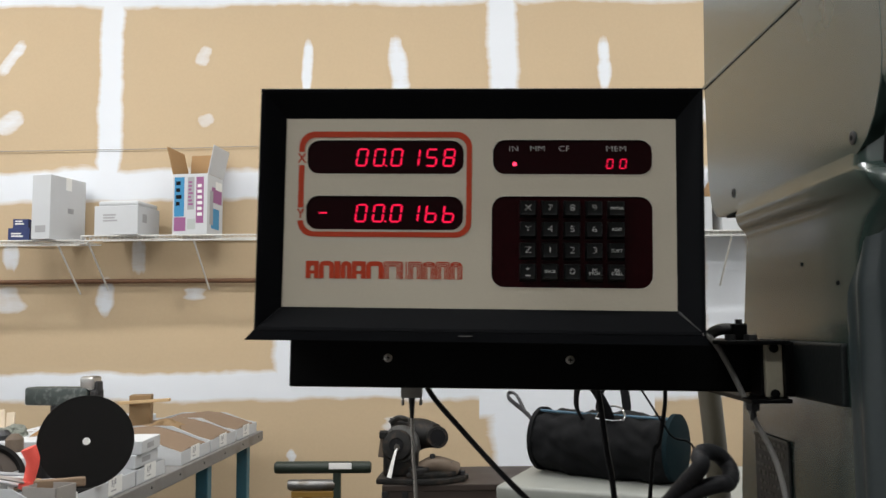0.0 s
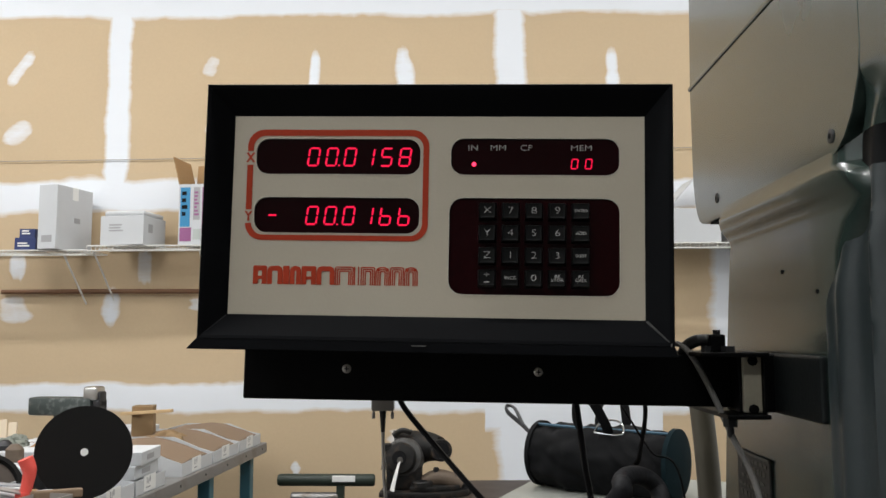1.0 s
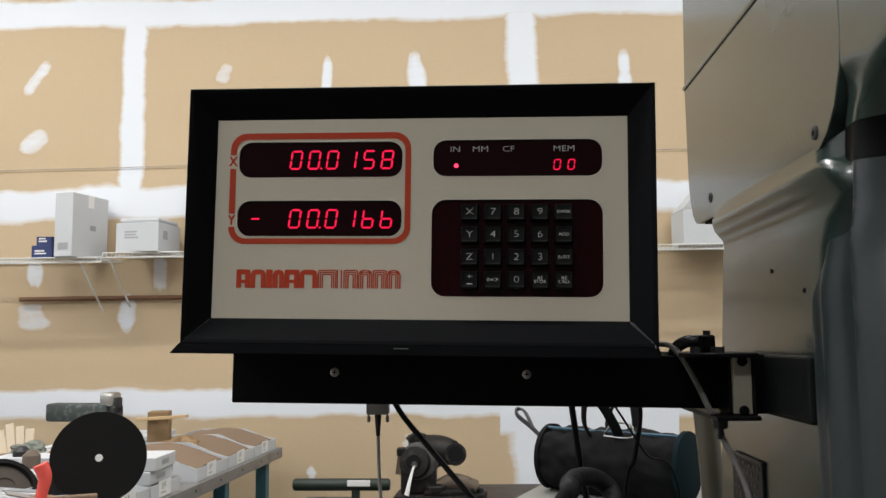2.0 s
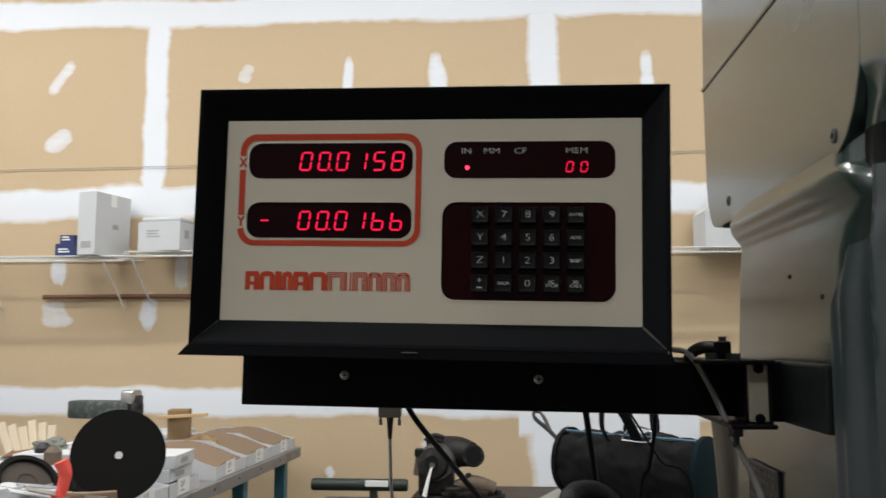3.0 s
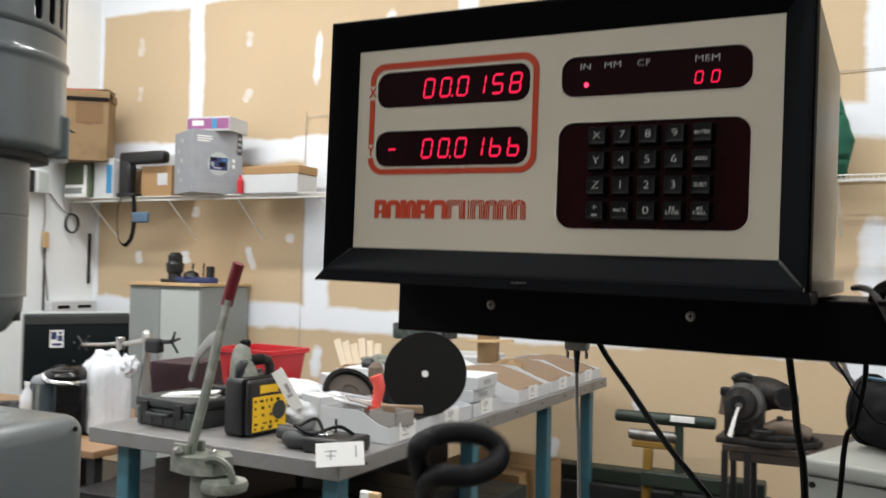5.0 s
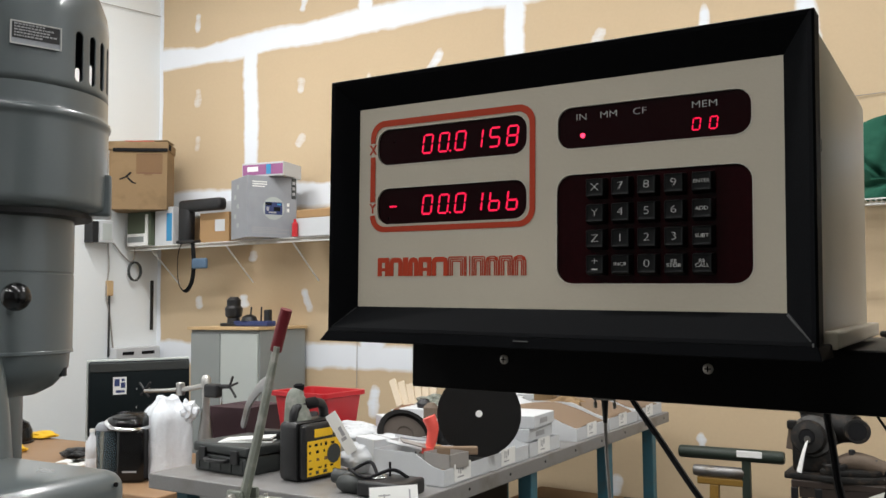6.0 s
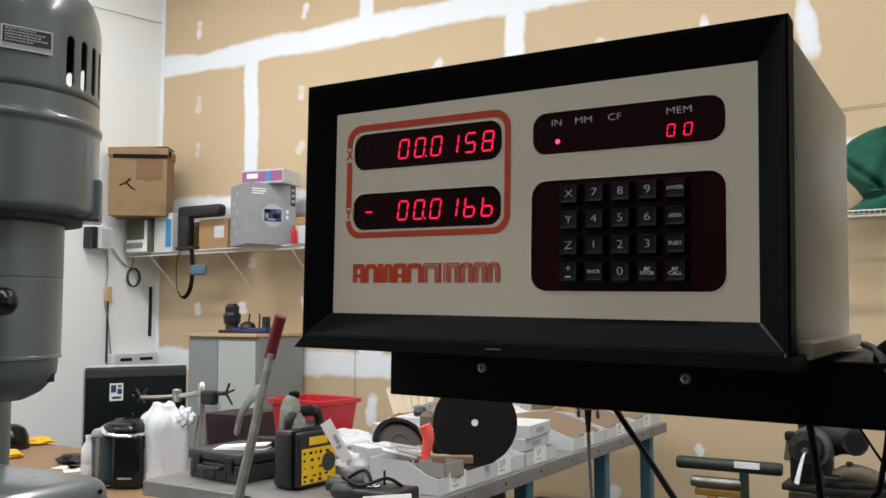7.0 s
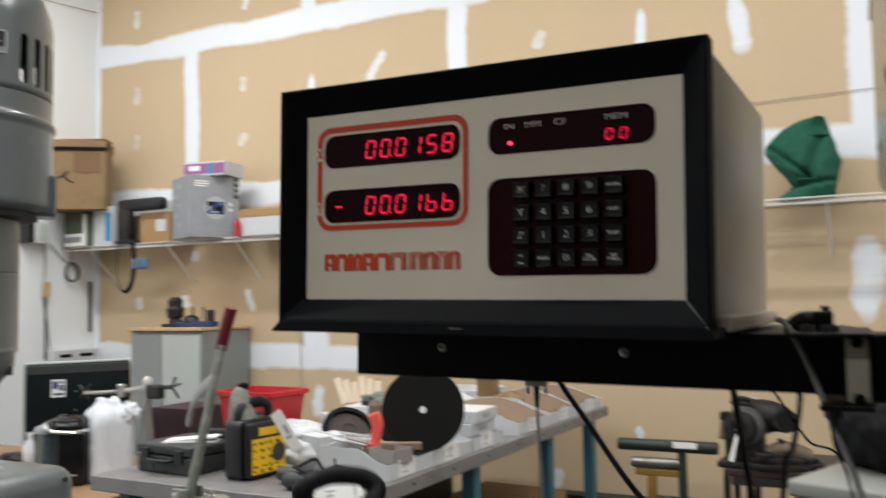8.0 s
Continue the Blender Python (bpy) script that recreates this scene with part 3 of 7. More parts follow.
    for ch, v in (("X", 34.8), ("Y", -2.4)):
        words(ch, 0.0084, face, "red_print", pose(-0.1173, -0.0002, v * mm, 90), "axis_letter", 0.0001, 0.85, -0.025)
    # figures
    for row, text, v in (("x", "000158", 35.9), ("y", "000166", -1.3)):
        for i, ch in enumerate(text):
            figure(ch, (-77.2 + 11.55 * i) * mm, v * mm, 0.0110, 0.0064, 0.0011, disp[row])
        part("decimal_point", plate([(-0.0005, -0.0005), (0.0005, -0.0005), (0.0005, 0.0005), (-0.0005, 0.0005)], [], 0.0009, 0.0012), "led", disp[row], "glowing decimal point", pose(-0.0612, 0, v * mm - 0.0054))
    figure("-", -0.1025, -0.0013, 0.0108, 0.0062, 0.0010, disp["y"])
    for u in (85.6, 94.2):
        figure("0", u * mm, 0.0321, 0.0060, 0.0037, 0.0007, disp["mode"])
    part("indicator_lamp", lathe([(0.0013, 0), (0.0013, 0.0002)], 14, pose(0.0236, 0.0012, 0.0317, 90)), "led_hot", disp["mode"], "glowing red indicator")
    for text, u in (("IN", 22.9), ("MM", 38.5), ("CF", 55.8), ("MEM", 89.7)):
        words(text, 0.0052, disp["mode"], "legend", pose(u * mm, 0.0010, 0.0419, 90), "legend", 0.0001, 1.28, 0.02)
    # brand mark as plain blocks: six solid, six striped
    def arch(u0, u1, v0, v1, t, r):
        """An upside-down U of stroke t, its shoulders rounded."""
        out = [(u0, v0), (u0, v1 - r), (u0 + 0.3 * r, v1 - 0.3 * r), (u0 + r, v1), (u1 - r, v1), (u1 - 0.3 * r, v1 - 0.3 * r), (u1, v1 - r), (u1, v0)]
        q = max(0.0002, r - t)
        return out + [(u1 - t, v0), (u1 - t, v1 - t - q), (u1 - t - q, v1 - t), (u0 + t + q, v1 - t), (u0 + t, v1 - t - q), (u0 + t, v0)]

    u = -112.8
    for i, wide in enumerate((8.9, 10.0, 4.2, 7.4, 9.4, 11.6, 11.8, 4.2, 9.2, 9.0, 8.8, 8.6)):
        a, b = u * mm, (u + wide - 0.25) * mm
        u += wide
        if i < 6:
            bm = plate([(a, -0.0446), (b, -0.0446), (b, -0.0332), (a, -0.0332)], [], -0.0003, 0.0) if wide < 5 else plate(arch(a, b, -0.0446, -0.0332, 0.0031, 0.003 if i % 2 else 0.0008), [], -0.0003, 0.0)
            if i in (0, 4):
                bm = box(a + 0.0028, -0.0003, -0.0416, b - 0.0028, 0.0, -0.0396, bm=bm)
            part("brand_block", bm, "red_print", face)
        else:
            bm = None
            for k in range(3 if wide > 5 else 2):
                e = 0.00125 * k
                if wide > 5:
                    bm = plate(arch(a + e, b - e, -0.0446, -0.0332 - e, 0.0007, max(0.0009, (0.003 if i % 2 else 0.001) - e)), [], -0.0003, 0.0, bm)
                else:
                    bm = box(a + 2 * e, -0.0003, -0.0446, a + 2 * e + 0.0007, 0.0, -0.0332, bm=bm)
            part("brand_block", bm, "red_print", face, "striped block")
    # keypad
    legends = (("X", "7", "8", "9", "ENTER"), ("Y", "4", "5", "6", "ADD"), ("Z", "1", "2", "3", "SUBT"), ("+", "INCR", "0", "RE\nSTOR", "RE\nCALL"))
    mesh = None
    for r, row in enumerate(legends):
        for c, text in enumerate(row):
            u, v = (32.4 + 14.2 * c) * mm, (1.9 - 13.75 * r) * mm
            if mesh is None:
                bm = bmesh.new()
                a = [bm.verts.new((x * 0.0056, 0.0, z * 0.0056)) for x, z in ((-1, -1), (1, -1), (1, 1), (-1, 1))]
                b = [bm.verts.new((x * 0.0052, -0.0035, z * 0.0052)) for x, z in ((-1, -1), (1, -1), (1, 1), (-1, 1))]
                d = [bm.verts.new((x * 0.0047, -0.0062, 0.0002 + z * 0.0046)) for x, z in ((-1, -1), (1, -1), (1, 1), (-1, 1))]
                e = [bm.verts.new((x * 0.0038, -0.0058, 0.0002 + z * 0.0037)) for x, z in ((-1, -1), (1, -1), (1, 1), (-1, 1))]
                for p, q in ((a, b), (b, d), (d, e)):
                    for i in range(4):
                        bm.faces.new((p[i], p[(i + 1) % 4], q[(i + 1) % 4], q[i]))
                bm.faces.new(e)
                bmesh.ops.recalc_face_normals(bm, faces=bm.faces)
                bmesh.ops.bevel(bm, geom=bm.edges[:], offset=0.0004, segments=2, profile=0.5, affect="EDGES")
                key = part("key", bm, "key", disp["keys"], at=pose(u, 0.0015, v), smooth=True)
                mesh = key.data
            else:
                key = new("key", mesh)
                key.parent, key.matrix_basis = disp["keys"], pose(u, 0.0015, v)
            size = 0.006 if len(text) == 1 else 0.0025 if len(text) == 5 else 0.0027
            z = 0.0018 if text == "+" else 0.0002
            words(text, size, key, "legend", pose(0, -0.0059, z, 90), "legend", 0.0001, 1.28 if len(text) == 1 else 1.12, 0.026 if len(text) == 1 else 0.008)
            if text == "+":
                part("legend", box(-0.0016, -0.006, -0.0027, 0.0016, -0.0057, -0.0021), "legend", key)
    return t


readout()

# the swing arm under the readout, hinged on the machine column
arm = thing("swing_arm", "black steel channel arm hinged to a machine column", "support arm", pose(0, 0, 0))
ARM = pose(1.995, 0.6945, 1.5655, 0, 1.0, -0.3)
bm = box(0, 0, -0.0185, 0.3515, 0.0035, 0.0175, 0.0012)
bm = box(0, 0, 0.0135, 0.343, 0.2, 0.0173, 0.0012, bm=bm)
part("channel", bm, "black_arm", arm, "black painted channel", ARM)
for sx in (0.0735, 0.2085):
    scr = part("pan_screw", lathe([(0.0032, 0), (0.0032, 0.0006), (0.0024, 0.0014), (0.0008, 0.0017)], 16, pose(sx, -0.0002, 0.0035, 90)), "steel", arm, "cross-head screw", ARM, True)
    bm = box(sx - 0.0019, -0.0021, 0.0031, sx + 0.0019, -0.0016, 0.0039)
    part("screw_slot", box(sx - 0.0004, -0.0021, 0.0016, sx + 0.0004, -0.0016, 0.0054, bm=bm), "black_arm", scr)
part("hinge_plate", box(2.3072, 0.655, 1.5765, 2.3517, 0.76, 1.5795, 0.0008), "black_arm", arm)
part("hinge_plate", box(2.3232, 0.655, 1.536, 2.3517, 0.76, 1.5390, 0.0008), "black_arm", arm)
part("hinge_block", box(2.3378, 0.667, 1.5395, 2.3500, 0.6715, 1.5762, 0.0008), "hinge", arm, "bare pale hinge block")
part("hinge_back", box(2.3362, 0.672, 1.5392, 2.3517, 0.70, 1.5764, 0.0008), "black_arm", arm)
part("hinge_edge", box(2.3502, 0.663, 1.5375, 2.3518, 0.69, 1.5785, 0.0004), "black_arm", arm)
for z in (1.5418, 1.5738):
    part("hinge_screw", lathe([(0.0034, 0), (0.0034, 0.0015), (0.0018, 0.002)], 8, pose(2.3439, 0.6672, z, 90)), "black_arm", arm)
for z0, z1 in ((1.5795, 1.5835), (1.5300, 1.536)):
    part("pivot_bolt", lathe([(0.0048, z0), (0.0048, z1)], 6, pose(2.3297, 0.672, 0)), "dark_steel", arm)
part("pivot_bolt", lathe([(0.0022, 1.523), (0.0022, 1.53)], 12, pose(2.3297, 0.672, 0)), "dark_steel", arm)
part("clamp_elbow", tube([(2.3065, 0.70, 1.578), (2.3085, 0.696, 1.5835), (2.314, 0.692, 1.587), (2.3215, 0.69, 1.5875)], 0.0042, 12, 6), "black_plastic", arm, "black ribbed elbow", smooth=True)
part("clamp_block", box(2.3205, 0.682, 1.5795, 2.3315, 0.70, 1.5915, 0.0015), "black_arm", arm)
part("clamp_stud", lathe([(0.0026, 1.5915), (0.0026, 1.5945)], 8, pose(2.3275, 0.69, 0)), "dark_steel", arm)
part("clamp_nut", lathe([(0.004, 1.5795), (0.004, 1.5835)], 6, pose(2.3165, 0.676, 0)), "worn_edge", arm)
part("base_block", box(2.351, 0.676, 1.5388, 2.3668, 0.716, 1.5782, 0.0015), "black_arm", arm, "black block between hinge and base")
part("base_plate", box(2.3612, 0.598, 1.5385, 2.3668, 0.705, 1.5785, 0.0022, 3), "base_dark", arm, "dark grey base plate bolted to the column")

# cables
cable = solo("grey_cable", tube([(2.295, 0.75, 1.5850), (2.300, 0.715, 1.5855), (2.3065, 0.692, 1.5815), (2.317, 0.682, 1.56), (2.330, 0.672, 1.525), (2.342, 0.660, 1.49), (2.345, 0.652, 1.44), (2.345, 0.64, 1.3), (2.33, 0.64, 1.0), (2.32, 0.64, 0.004)], 0.002, 10), "braid", "grey braided cable hanging over the black arm", "cable", smooth=True)
plug = thing("cable_plug", "grey plastic cable plug under the arm with thin cable", "cable plug", pose(2.0768, 0.872, 1.5445))
part("shell", box(-0.0102, -0.006, -0.021, 0.0102, 0.006, 0.036, 0.002), "plug", plug, smooth=True)
for sx in (-0.0085, 0.0085):
    part("thumbscrew", lathe([(0.0012, -0.028), (0.0016, -0.027), (0.0016, -0.023), (0.0009, -0.0225), (0.0009, -0.016)], 10, pose(sx, 0, 0)), "plug", plug)
part("strain_relief", lathe([(0.0018, -0.04), (0.0032, -0.0205)], 12), "black_plastic", plug, "black strain relief", smooth=True)
part("lead", tube([(0, 0, -0.038), (0.001, 0, -0.075), (0.004, 0.0, -0.15), (0.006, 0.01, -0.5), (0.0, 0.02, -1.5455)], 0.0016, 8), "plug", plug, "thin beige lead", smooth=True)
for name, pts, r in (("black_cable", [(2.085, 0.89, 1.562), (2.092, 0.888, 1.53), (2.125, 0.87, 1.492), (2.165, 0.84, 1.452), (2.205, 0.82, 1.415), (2.25, 0.81, 1.36), (2.3, 0.82, 1.1), (2.31, 0.84, 0.004)], 0.0026),
                     ("black_cable", [(2.247, 0.86, 1.56), (2.25, 0.858, 1.53), (2.256, 0.856, 1.48), (2.263, 0.85, 1.4), (2.26, 0.8, 1.1), (2.27, 0.83, 0.004)], 0.0028),
                     ("black_cable", [(2.295, 0.82, 1.549), (2.303, 0.82, 1.53), (2.297, 0.82, 1.49), (2.288, 0.82, 1.45), (2.28, 0.83, 1.2), (2.3, 0.86, 0.004)], 0.0019),
                     ("black_cable", [(2.27, 0.82, 1.5485), (2.283, 0.82, 1.532), (2.306, 0.82, 1.495), (2.335, 0.825, 1.455), (2.345, 0.83, 1.2), (2.34, 0.86, 0.004)], 0.0009)):
    solo(name, tube(pts, r, 8), "rubber", "thin black cable hanging below the arm", "cable", smooth=True, group="cables under the arm")
# rubber cable with a loop, standing up in front of the arm
hose = thing("looped_hose", "thick black rubber hose bent into a loop", "hose", pose(0, 0, 0))
LOOP_C, LOOP_U, LOOP_V = Vector((2.2055, 0.3425, 1.544)), Vector((0.554, 0.832, 0)) * 0.0123, Vector((-0.503, 0.335, 0.797)) * 0.0061
loop = [LOOP_C + LOOP_U * math.cos(radians(a)) + LOOP_V * math.sin(radians(a)) for a in (160, 125, 90, 45, 0, -45, -90, -125)]
part("hose", tube([(2.12, 0.43, 0.004), (2.13, 0.42, 0.6), (2.16, 0.4, 1.2), (2.181, 0.375, 1.47), (2.1878, 0.362, 1.518), (2.193, 0.347, 1.534)] + [tuple(q) for q in loop] + [(2.1975, 0.341, 1.536), (2.1885, 0.357, 1.5245), (2.182, 0.368, 1.508)], 0.0028, 14, 10), "rubber", hose, smooth=True)
part("tape_binding", tube([(2.18, 0.374, 1.455), (2.1825, 0.3715, 1.485), (2.186, 0.3645, 1.511), (2.1885, 0.3585, 1.522)], 0.0056, 14, 4, flat=0.9), "black_plastic", hose, "wound black tape", smooth=True)


# ---- milling machine column ----
col = thing("machine_column", "olive-grey cast machine column with rounded top housing", "machine tool", pose(0, 0, 0))


def rounded_plan(x0, y0, x1, y1, r, n=6):
    return loop_points(x0, y0, x1, y1, r, n)


def loft(sections, bm=None):
    """A skin over plan outlines of equal length at rising heights."""
    own, rings = bmesh.new(), []
    for z, pts in sections:
        rings.append([own.verts.new((x, y, z)) for x, y in pts])
    for a, b in zip(rings, rings[1:]):
        for i in range(len(a)):
            own.faces.new((a[i], a[(i + 1) % len(a)], b[(i + 1) % len(b)], b[i]))
    own.faces.new(rings[0][::-1])
    own.faces.new(rings[-1])
    return join(bm, own)


def column_plan(x0, y0, x1, y1, rf, rb=0.005, n=6):
    """A plan with its two front corners rounded by rf and the far ones by rb."""
    pts = []
    for cx, cy, a, r in ((x1 - rb, y1 - rb, 0, rb), (x0 + rb, y1 - rb, 90, rb), (x0 + rf, y0 + rf, 180, rf), (x1 - rf, y0 + rf, 270, rf)):
        pts += [(cx + r * math.cos(radians(a + 90 * i / n)), cy + r * math.sin(radians(a + 90 * i / n))) for i in range(n + 1)]
    return pts


def even_normals(ob):
    """Shades large flat faces flat up to their rounded edges."""
    ob.modifiers.new("even_shading", "WEIGHTED_NORMAL").keep_sharp = True


LOWER = [(0.0, 2.34, 0.50, 2.85, 0.86, 0.03), (0.4, 2.36, 0.57, 2.83, 0.83, 0.012), (1.45, 2.3645, 0.585, 2.80, 0.815, 0.006), (1.58, 2.3652, 0.583, 2.80, 0.798, 0.006), (1.615, 2.3655, 0.575, 2.80, 0.792, 0.01), (1.64, 2.3658, 0.562, 2.80, 0.788, 0.02), (1.655, 2.3663, 0.548, 2.80, 0.786, 0.025), (1.662, 2.3672, 0.536, 2.80, 0.786, 0.026), (1.6668, 2.3668, 0.528, 2.80, 0.788, 0.026), (1.671, 2.3645, 0.53, 2.80, 0.791, 0.026), (1.6755, 2.3622, 0.532, 2.80, 0.794, 0.026), (1.681, 2.3612, 0.538, 2.80, 0.796, 0.026), (1.6855, 2.3614, 0.545, 2.80, 0.796, 0.026), (1.6872, 2.3624, 0.548, 2.80, 0.795, 0.026), (1.70, 2.3634, 0.548, 2.80, 0.794, 0.024), (1.75, 2.3634, 0.548, 2.80, 0.794, 0.022)]
even_normals(part("column_body", loft([(z, column_plan(a, b, c, d, r)) for z, a, b, c, d, r in LOWER]), "machine_warm", col, "glossy olive-grey cast column", smooth=True))
UPPER = [(1.6878, 2.3645, 0.605, 2.80, 0.832, 0.001), (1.6884, 2.3634, 0.594, 2.80, 0.84, 0.001), (1.690, 2.363, 0.580, 2.80, 0.85, 0.001), (1.694, 2.363, 0.566, 2.80, 0.858, 0.001), (1.70, 2.363, 0.555, 2.80, 0.864, 0.001), (1.712, 2.363, 0.5435, 2.80, 0.87, 0.001), (1.73, 2.363, 0.5345, 2.80, 0.8745, 0.001), (1.745, 2.363, 0.5313, 2.80, 0.875, 0.001), (1.80, 2.363, 0.5312, 2.80, 0.876, 0.001), (1.8176, 2.363, 0.5312, 2.80, 0.877, 0.001)]
even_normals(part("housing", loft([(z, rounded_plan(a, b, c, d, r)) for z, a, b, c, d, r in UPPER]), "machine_warm", col, "smooth grey side housing", smooth=True))
# Thin black sheet: the shade of the hollow underside put in as colour.
part("hollow_shade_sheet", box(2.3650, 0.61, 1.6866, 2.79, 0.829, 1.6876), "ink", col, "dark sheet painting the shade under the hollow housing")
COVER = [(1.8178, 2.3632, 0.5312, 2.80, 0.877, 0.001), (1.8186, 2.3620, 0.5312, 2.80, 0.878, 0.001), (1.8205, 2.3614, 0.5312, 2.80, 0.8788, 0.001), (1.8222, 2.3620, 0.5312, 2.80, 0.878, 0.001), (1.823, 2.3632, 0.5312, 2.80, 0.877, 0.001), (2.05, 2.366, 0.5312, 2.80, 0.873, 0.002), (2.1, 2.38, 0.5312, 2.79, 0.86, 0.003)]
even_normals(part("top_cover", loft([(z, rounded_plan(a, b, c, d, r)) for z, a, b, c, d, r in COVER]), "machine_warm", col, "grey top cover with a raised rim", smooth=True))
# front casting: fluted below, hollowed under the smooth front half of the top housing


def step(a, b, v):
    k = max(0.0, min(1.0, (v - a) / (b - a)))
    return k * k * (3 - 2 * k)


def between(table, v):
    for (a, p), (b, q) in zip(table, table[1:]):
        if v <= b:
            return p + (q - p) * max(0.0, (v - a) / (b - a))
    return table[-1][1]


FLUTE = ((0.40, 0.004), (0.44, 0.0), (0.47, -0.002), (0.485, 0.0), (0.498, 0.008), (0.511, 0.0105), (0.52, 0.006), (0.5275, 0.0005), (0.5315, -0.0015), (0.536, 0.001), (0.544, 0.0065), (0.552, 0.0085), (0.561, 0.006), (0.568, 0.001), (0.573, -0.0014), (0.577, 0.0), (0.581, 0.0008), (0.587, -0.0006), (0.591, -0.0004), (0.594, 0.004))
SEAM = ((1.58, 0.593), (1.61, 0.588), (1.64, 0.575), (1.66, 0.56), (1.69, 0.549), (1.71, 0.542), (1.73, 0.5335), (1.745, 0.5309), (2.2, 0.5309))


def front_depth(y, z):
    brow = 1.702 + 0.16 * (0.531 - y)
    up = step(brow - 0.01, brow + 0.03, z)
    flute = between(FLUTE, y) * (1 - step(1.64, 1.70, z))
    off = z - brow + 0.02
    hollow = 0.1 * math.exp(-(off / (0.02 if off > 0 else 0.05)) ** 2) * step(0.535, 0.485, y)
    tuck = 0.006 * step(1.61, 1.65, z) * (1 - step(1.715, 1.735, z)) * step(0.05, 0.0, between(SEAM, z) - y)
    return flute + hollow * (1 - 0.97 * up) + tuck + 0.012 * step(2.04, 2.1, z)


def front_skin(zs, n=72):
    bm, grid = bmesh.new(), []
    for z in zs:
        left, row = between(SEAM, z), []
        lean = -0.016 * step(1.3, 0.0, z)
        for i in range(n + 1):
            y = 0.40 + (left - 0.40) * i / n
            row.append(bm.verts.new((2.363 + lean + front_depth(y, z), y, z)))
        row.append(bm.verts.new((2.75, left, z)))
        row.insert(0, bm.verts.new((2.75, 0.40, z)))
        grid.append(row)
    for a, b in zip(grid, grid[1:]):
        for i in range(len(a)):
            bm.faces.new((a[i], b[i], b[(i + 1) % len(b)], a[(i + 1) % len(a)]))
    bm.faces.new(grid[0])
    bm.faces.new(grid[-1][::-1])
    bmesh.ops.recalc_face_normals(bm, faces=bm.faces)
    return bm


# Same casting as the housing; the darker colour paints in its dimmer reflections.
part("front_rib", front_skin([0.0, 0.5, 1.0, 1.3, 1.5] + [1.55 + 0.005 * i for i in range(27)]), "machine", col, "fluted front rib, its shade painted as dark teal-grey", smooth=True)
# Black colour stands in for the deep shade below the brow.
part("shaded_recess", front_skin([1.6802 + 0.004 * i for i in range(6)]), "black_arm", col, "recess under the housing, its shade painted black", smooth=True)
part("front_housing", front_skin([1.7004 + 0.004 * i for i in range(20)] + [1.79, 1.85, 2.04, 2.06, 2.08, 2.1]), "machine_warm", col, "smooth front half of the top housing", smooth=True)
for y, z in ((0.572, 1.704), (0.80, 1.705)):
    s = part("cover_screw", lathe([(0.0042, 0), (0.0042, 0.0008), (0.003, 0.0012)], 16, pose(2.3632, y, z, 0, -90)), "dark_steel", col)
    part("socket", lathe([(0.0018, 0.0012), (0.0018, 0.0015)], 6, pose(2.3632, y, z, 0, -90)), "ink", s)
for y, z in ((0.608, 1.617), (0.665, 1.633)):
    part("hole_plug", lathe([(0.0015, 0), (0.0015, 0.0004)], 10, pose(2.3654, y, z, 0, -90)), "ink", col)
pl = part("nameplate", box(2.3625, 0.697, 1.44, 2.3640, 0.768, 1.504, 0.0004), "dark_steel", col, "dark cast nameplate with unreadable raised lines")
rnd = random.Random(5)
for i in range(9):
    bm, y, z = None, 0.702 + (i % 3) * 0.003, 1.4975 - i * 0.0064
    while y < 0.758:
        w = rnd.uniform(0.003, 0.008)
        bm = box(2.3620, y, z, 2.3626, y + w, z + (0.0036 if i in (1, 4) else 0.0024), bm=bm)
        y += w + rnd.uniform(0.0012, 0.003)
    part("raised_line", bm, "cast_letters", pl)
part("rim", box(2.3618, 0.697, 1.5025, 2.3626, 0.768, 1.504), "cast_letters", pl)
solo("tan_tube", tube([(2.436, 1.12, 0.003), (2.44, 1.13, 0.8), (2.442, 1.14, 1.2), (2.441, 1.14, 1.4), (2.434, 1.15, 1.535)], 0.014, 14), "brass", "dull tan vertical tube beside the column", "pipe", smooth=True)


# ---- drill press with vented motor ----
press = thing("drill_press", "grey drill press head with a vented domed motor", "drill press", pose(1.105, 0.965, 0))
R = 0.146
bm = lathe([(0.03, 1.752), (0.12, 1.748), (0.139, 1.7515), (0.143, 1.7545), (R - 0.001, 1.760), (R - 0.0006, 1.766), (R - 0.0005, 1.872), (R - 0.0002, 1.8765), (R + 0.002, 1.880), (R + 0.003, 1.883), (R + 0.003, 1.886), (R + 0.002, 1.889), (R - 0.001, 1.891), (R - 0.0016, 1.8935), (R - 0.002, 1.897), (R - 0.002, 1.922)], 72, cap=True)
part("motor_lower", bm, "motor", press, "grey lower motor shell with rolled rim", smooth=True)
# vented belt: pillars between the slots
SL0, SL1 = 1.935, 2.010
slots = [radians(7.0 + a) for a in (0, 11.5, 23, 34.5, 46, 80.5, 93)] + [radians(160 + a) for a in (0, 13.5, 27, 40.5)]
bm = bmesh.new()
seg = 720
def solid(i, z):
    """Whether the belt is whole at this step and height; the slots have round ends."""
    a, end = 2 * math.pi * (i + 0.5) / seg, max(0.0, 0.0072 - min(z - SL0, SL1 - z)) / 0.0072
    half = radians(2.9) * math.sqrt(max(0.0, 1 - end * end))
    return not any(abs((a - s + math.pi) % (2 * math.pi) - math.pi) < half for s in slots)
r0 = R - 0.002
BELT = [1.922, SL0 - 0.0015, SL0] + [SL0 + 0.0012 * k for k in range(1, 7)] + [SL1 - 0.0012 * k for k in range(6, 0, -1)] + [SL1, SL1 + 0.0015, 2.032]
prev = {}
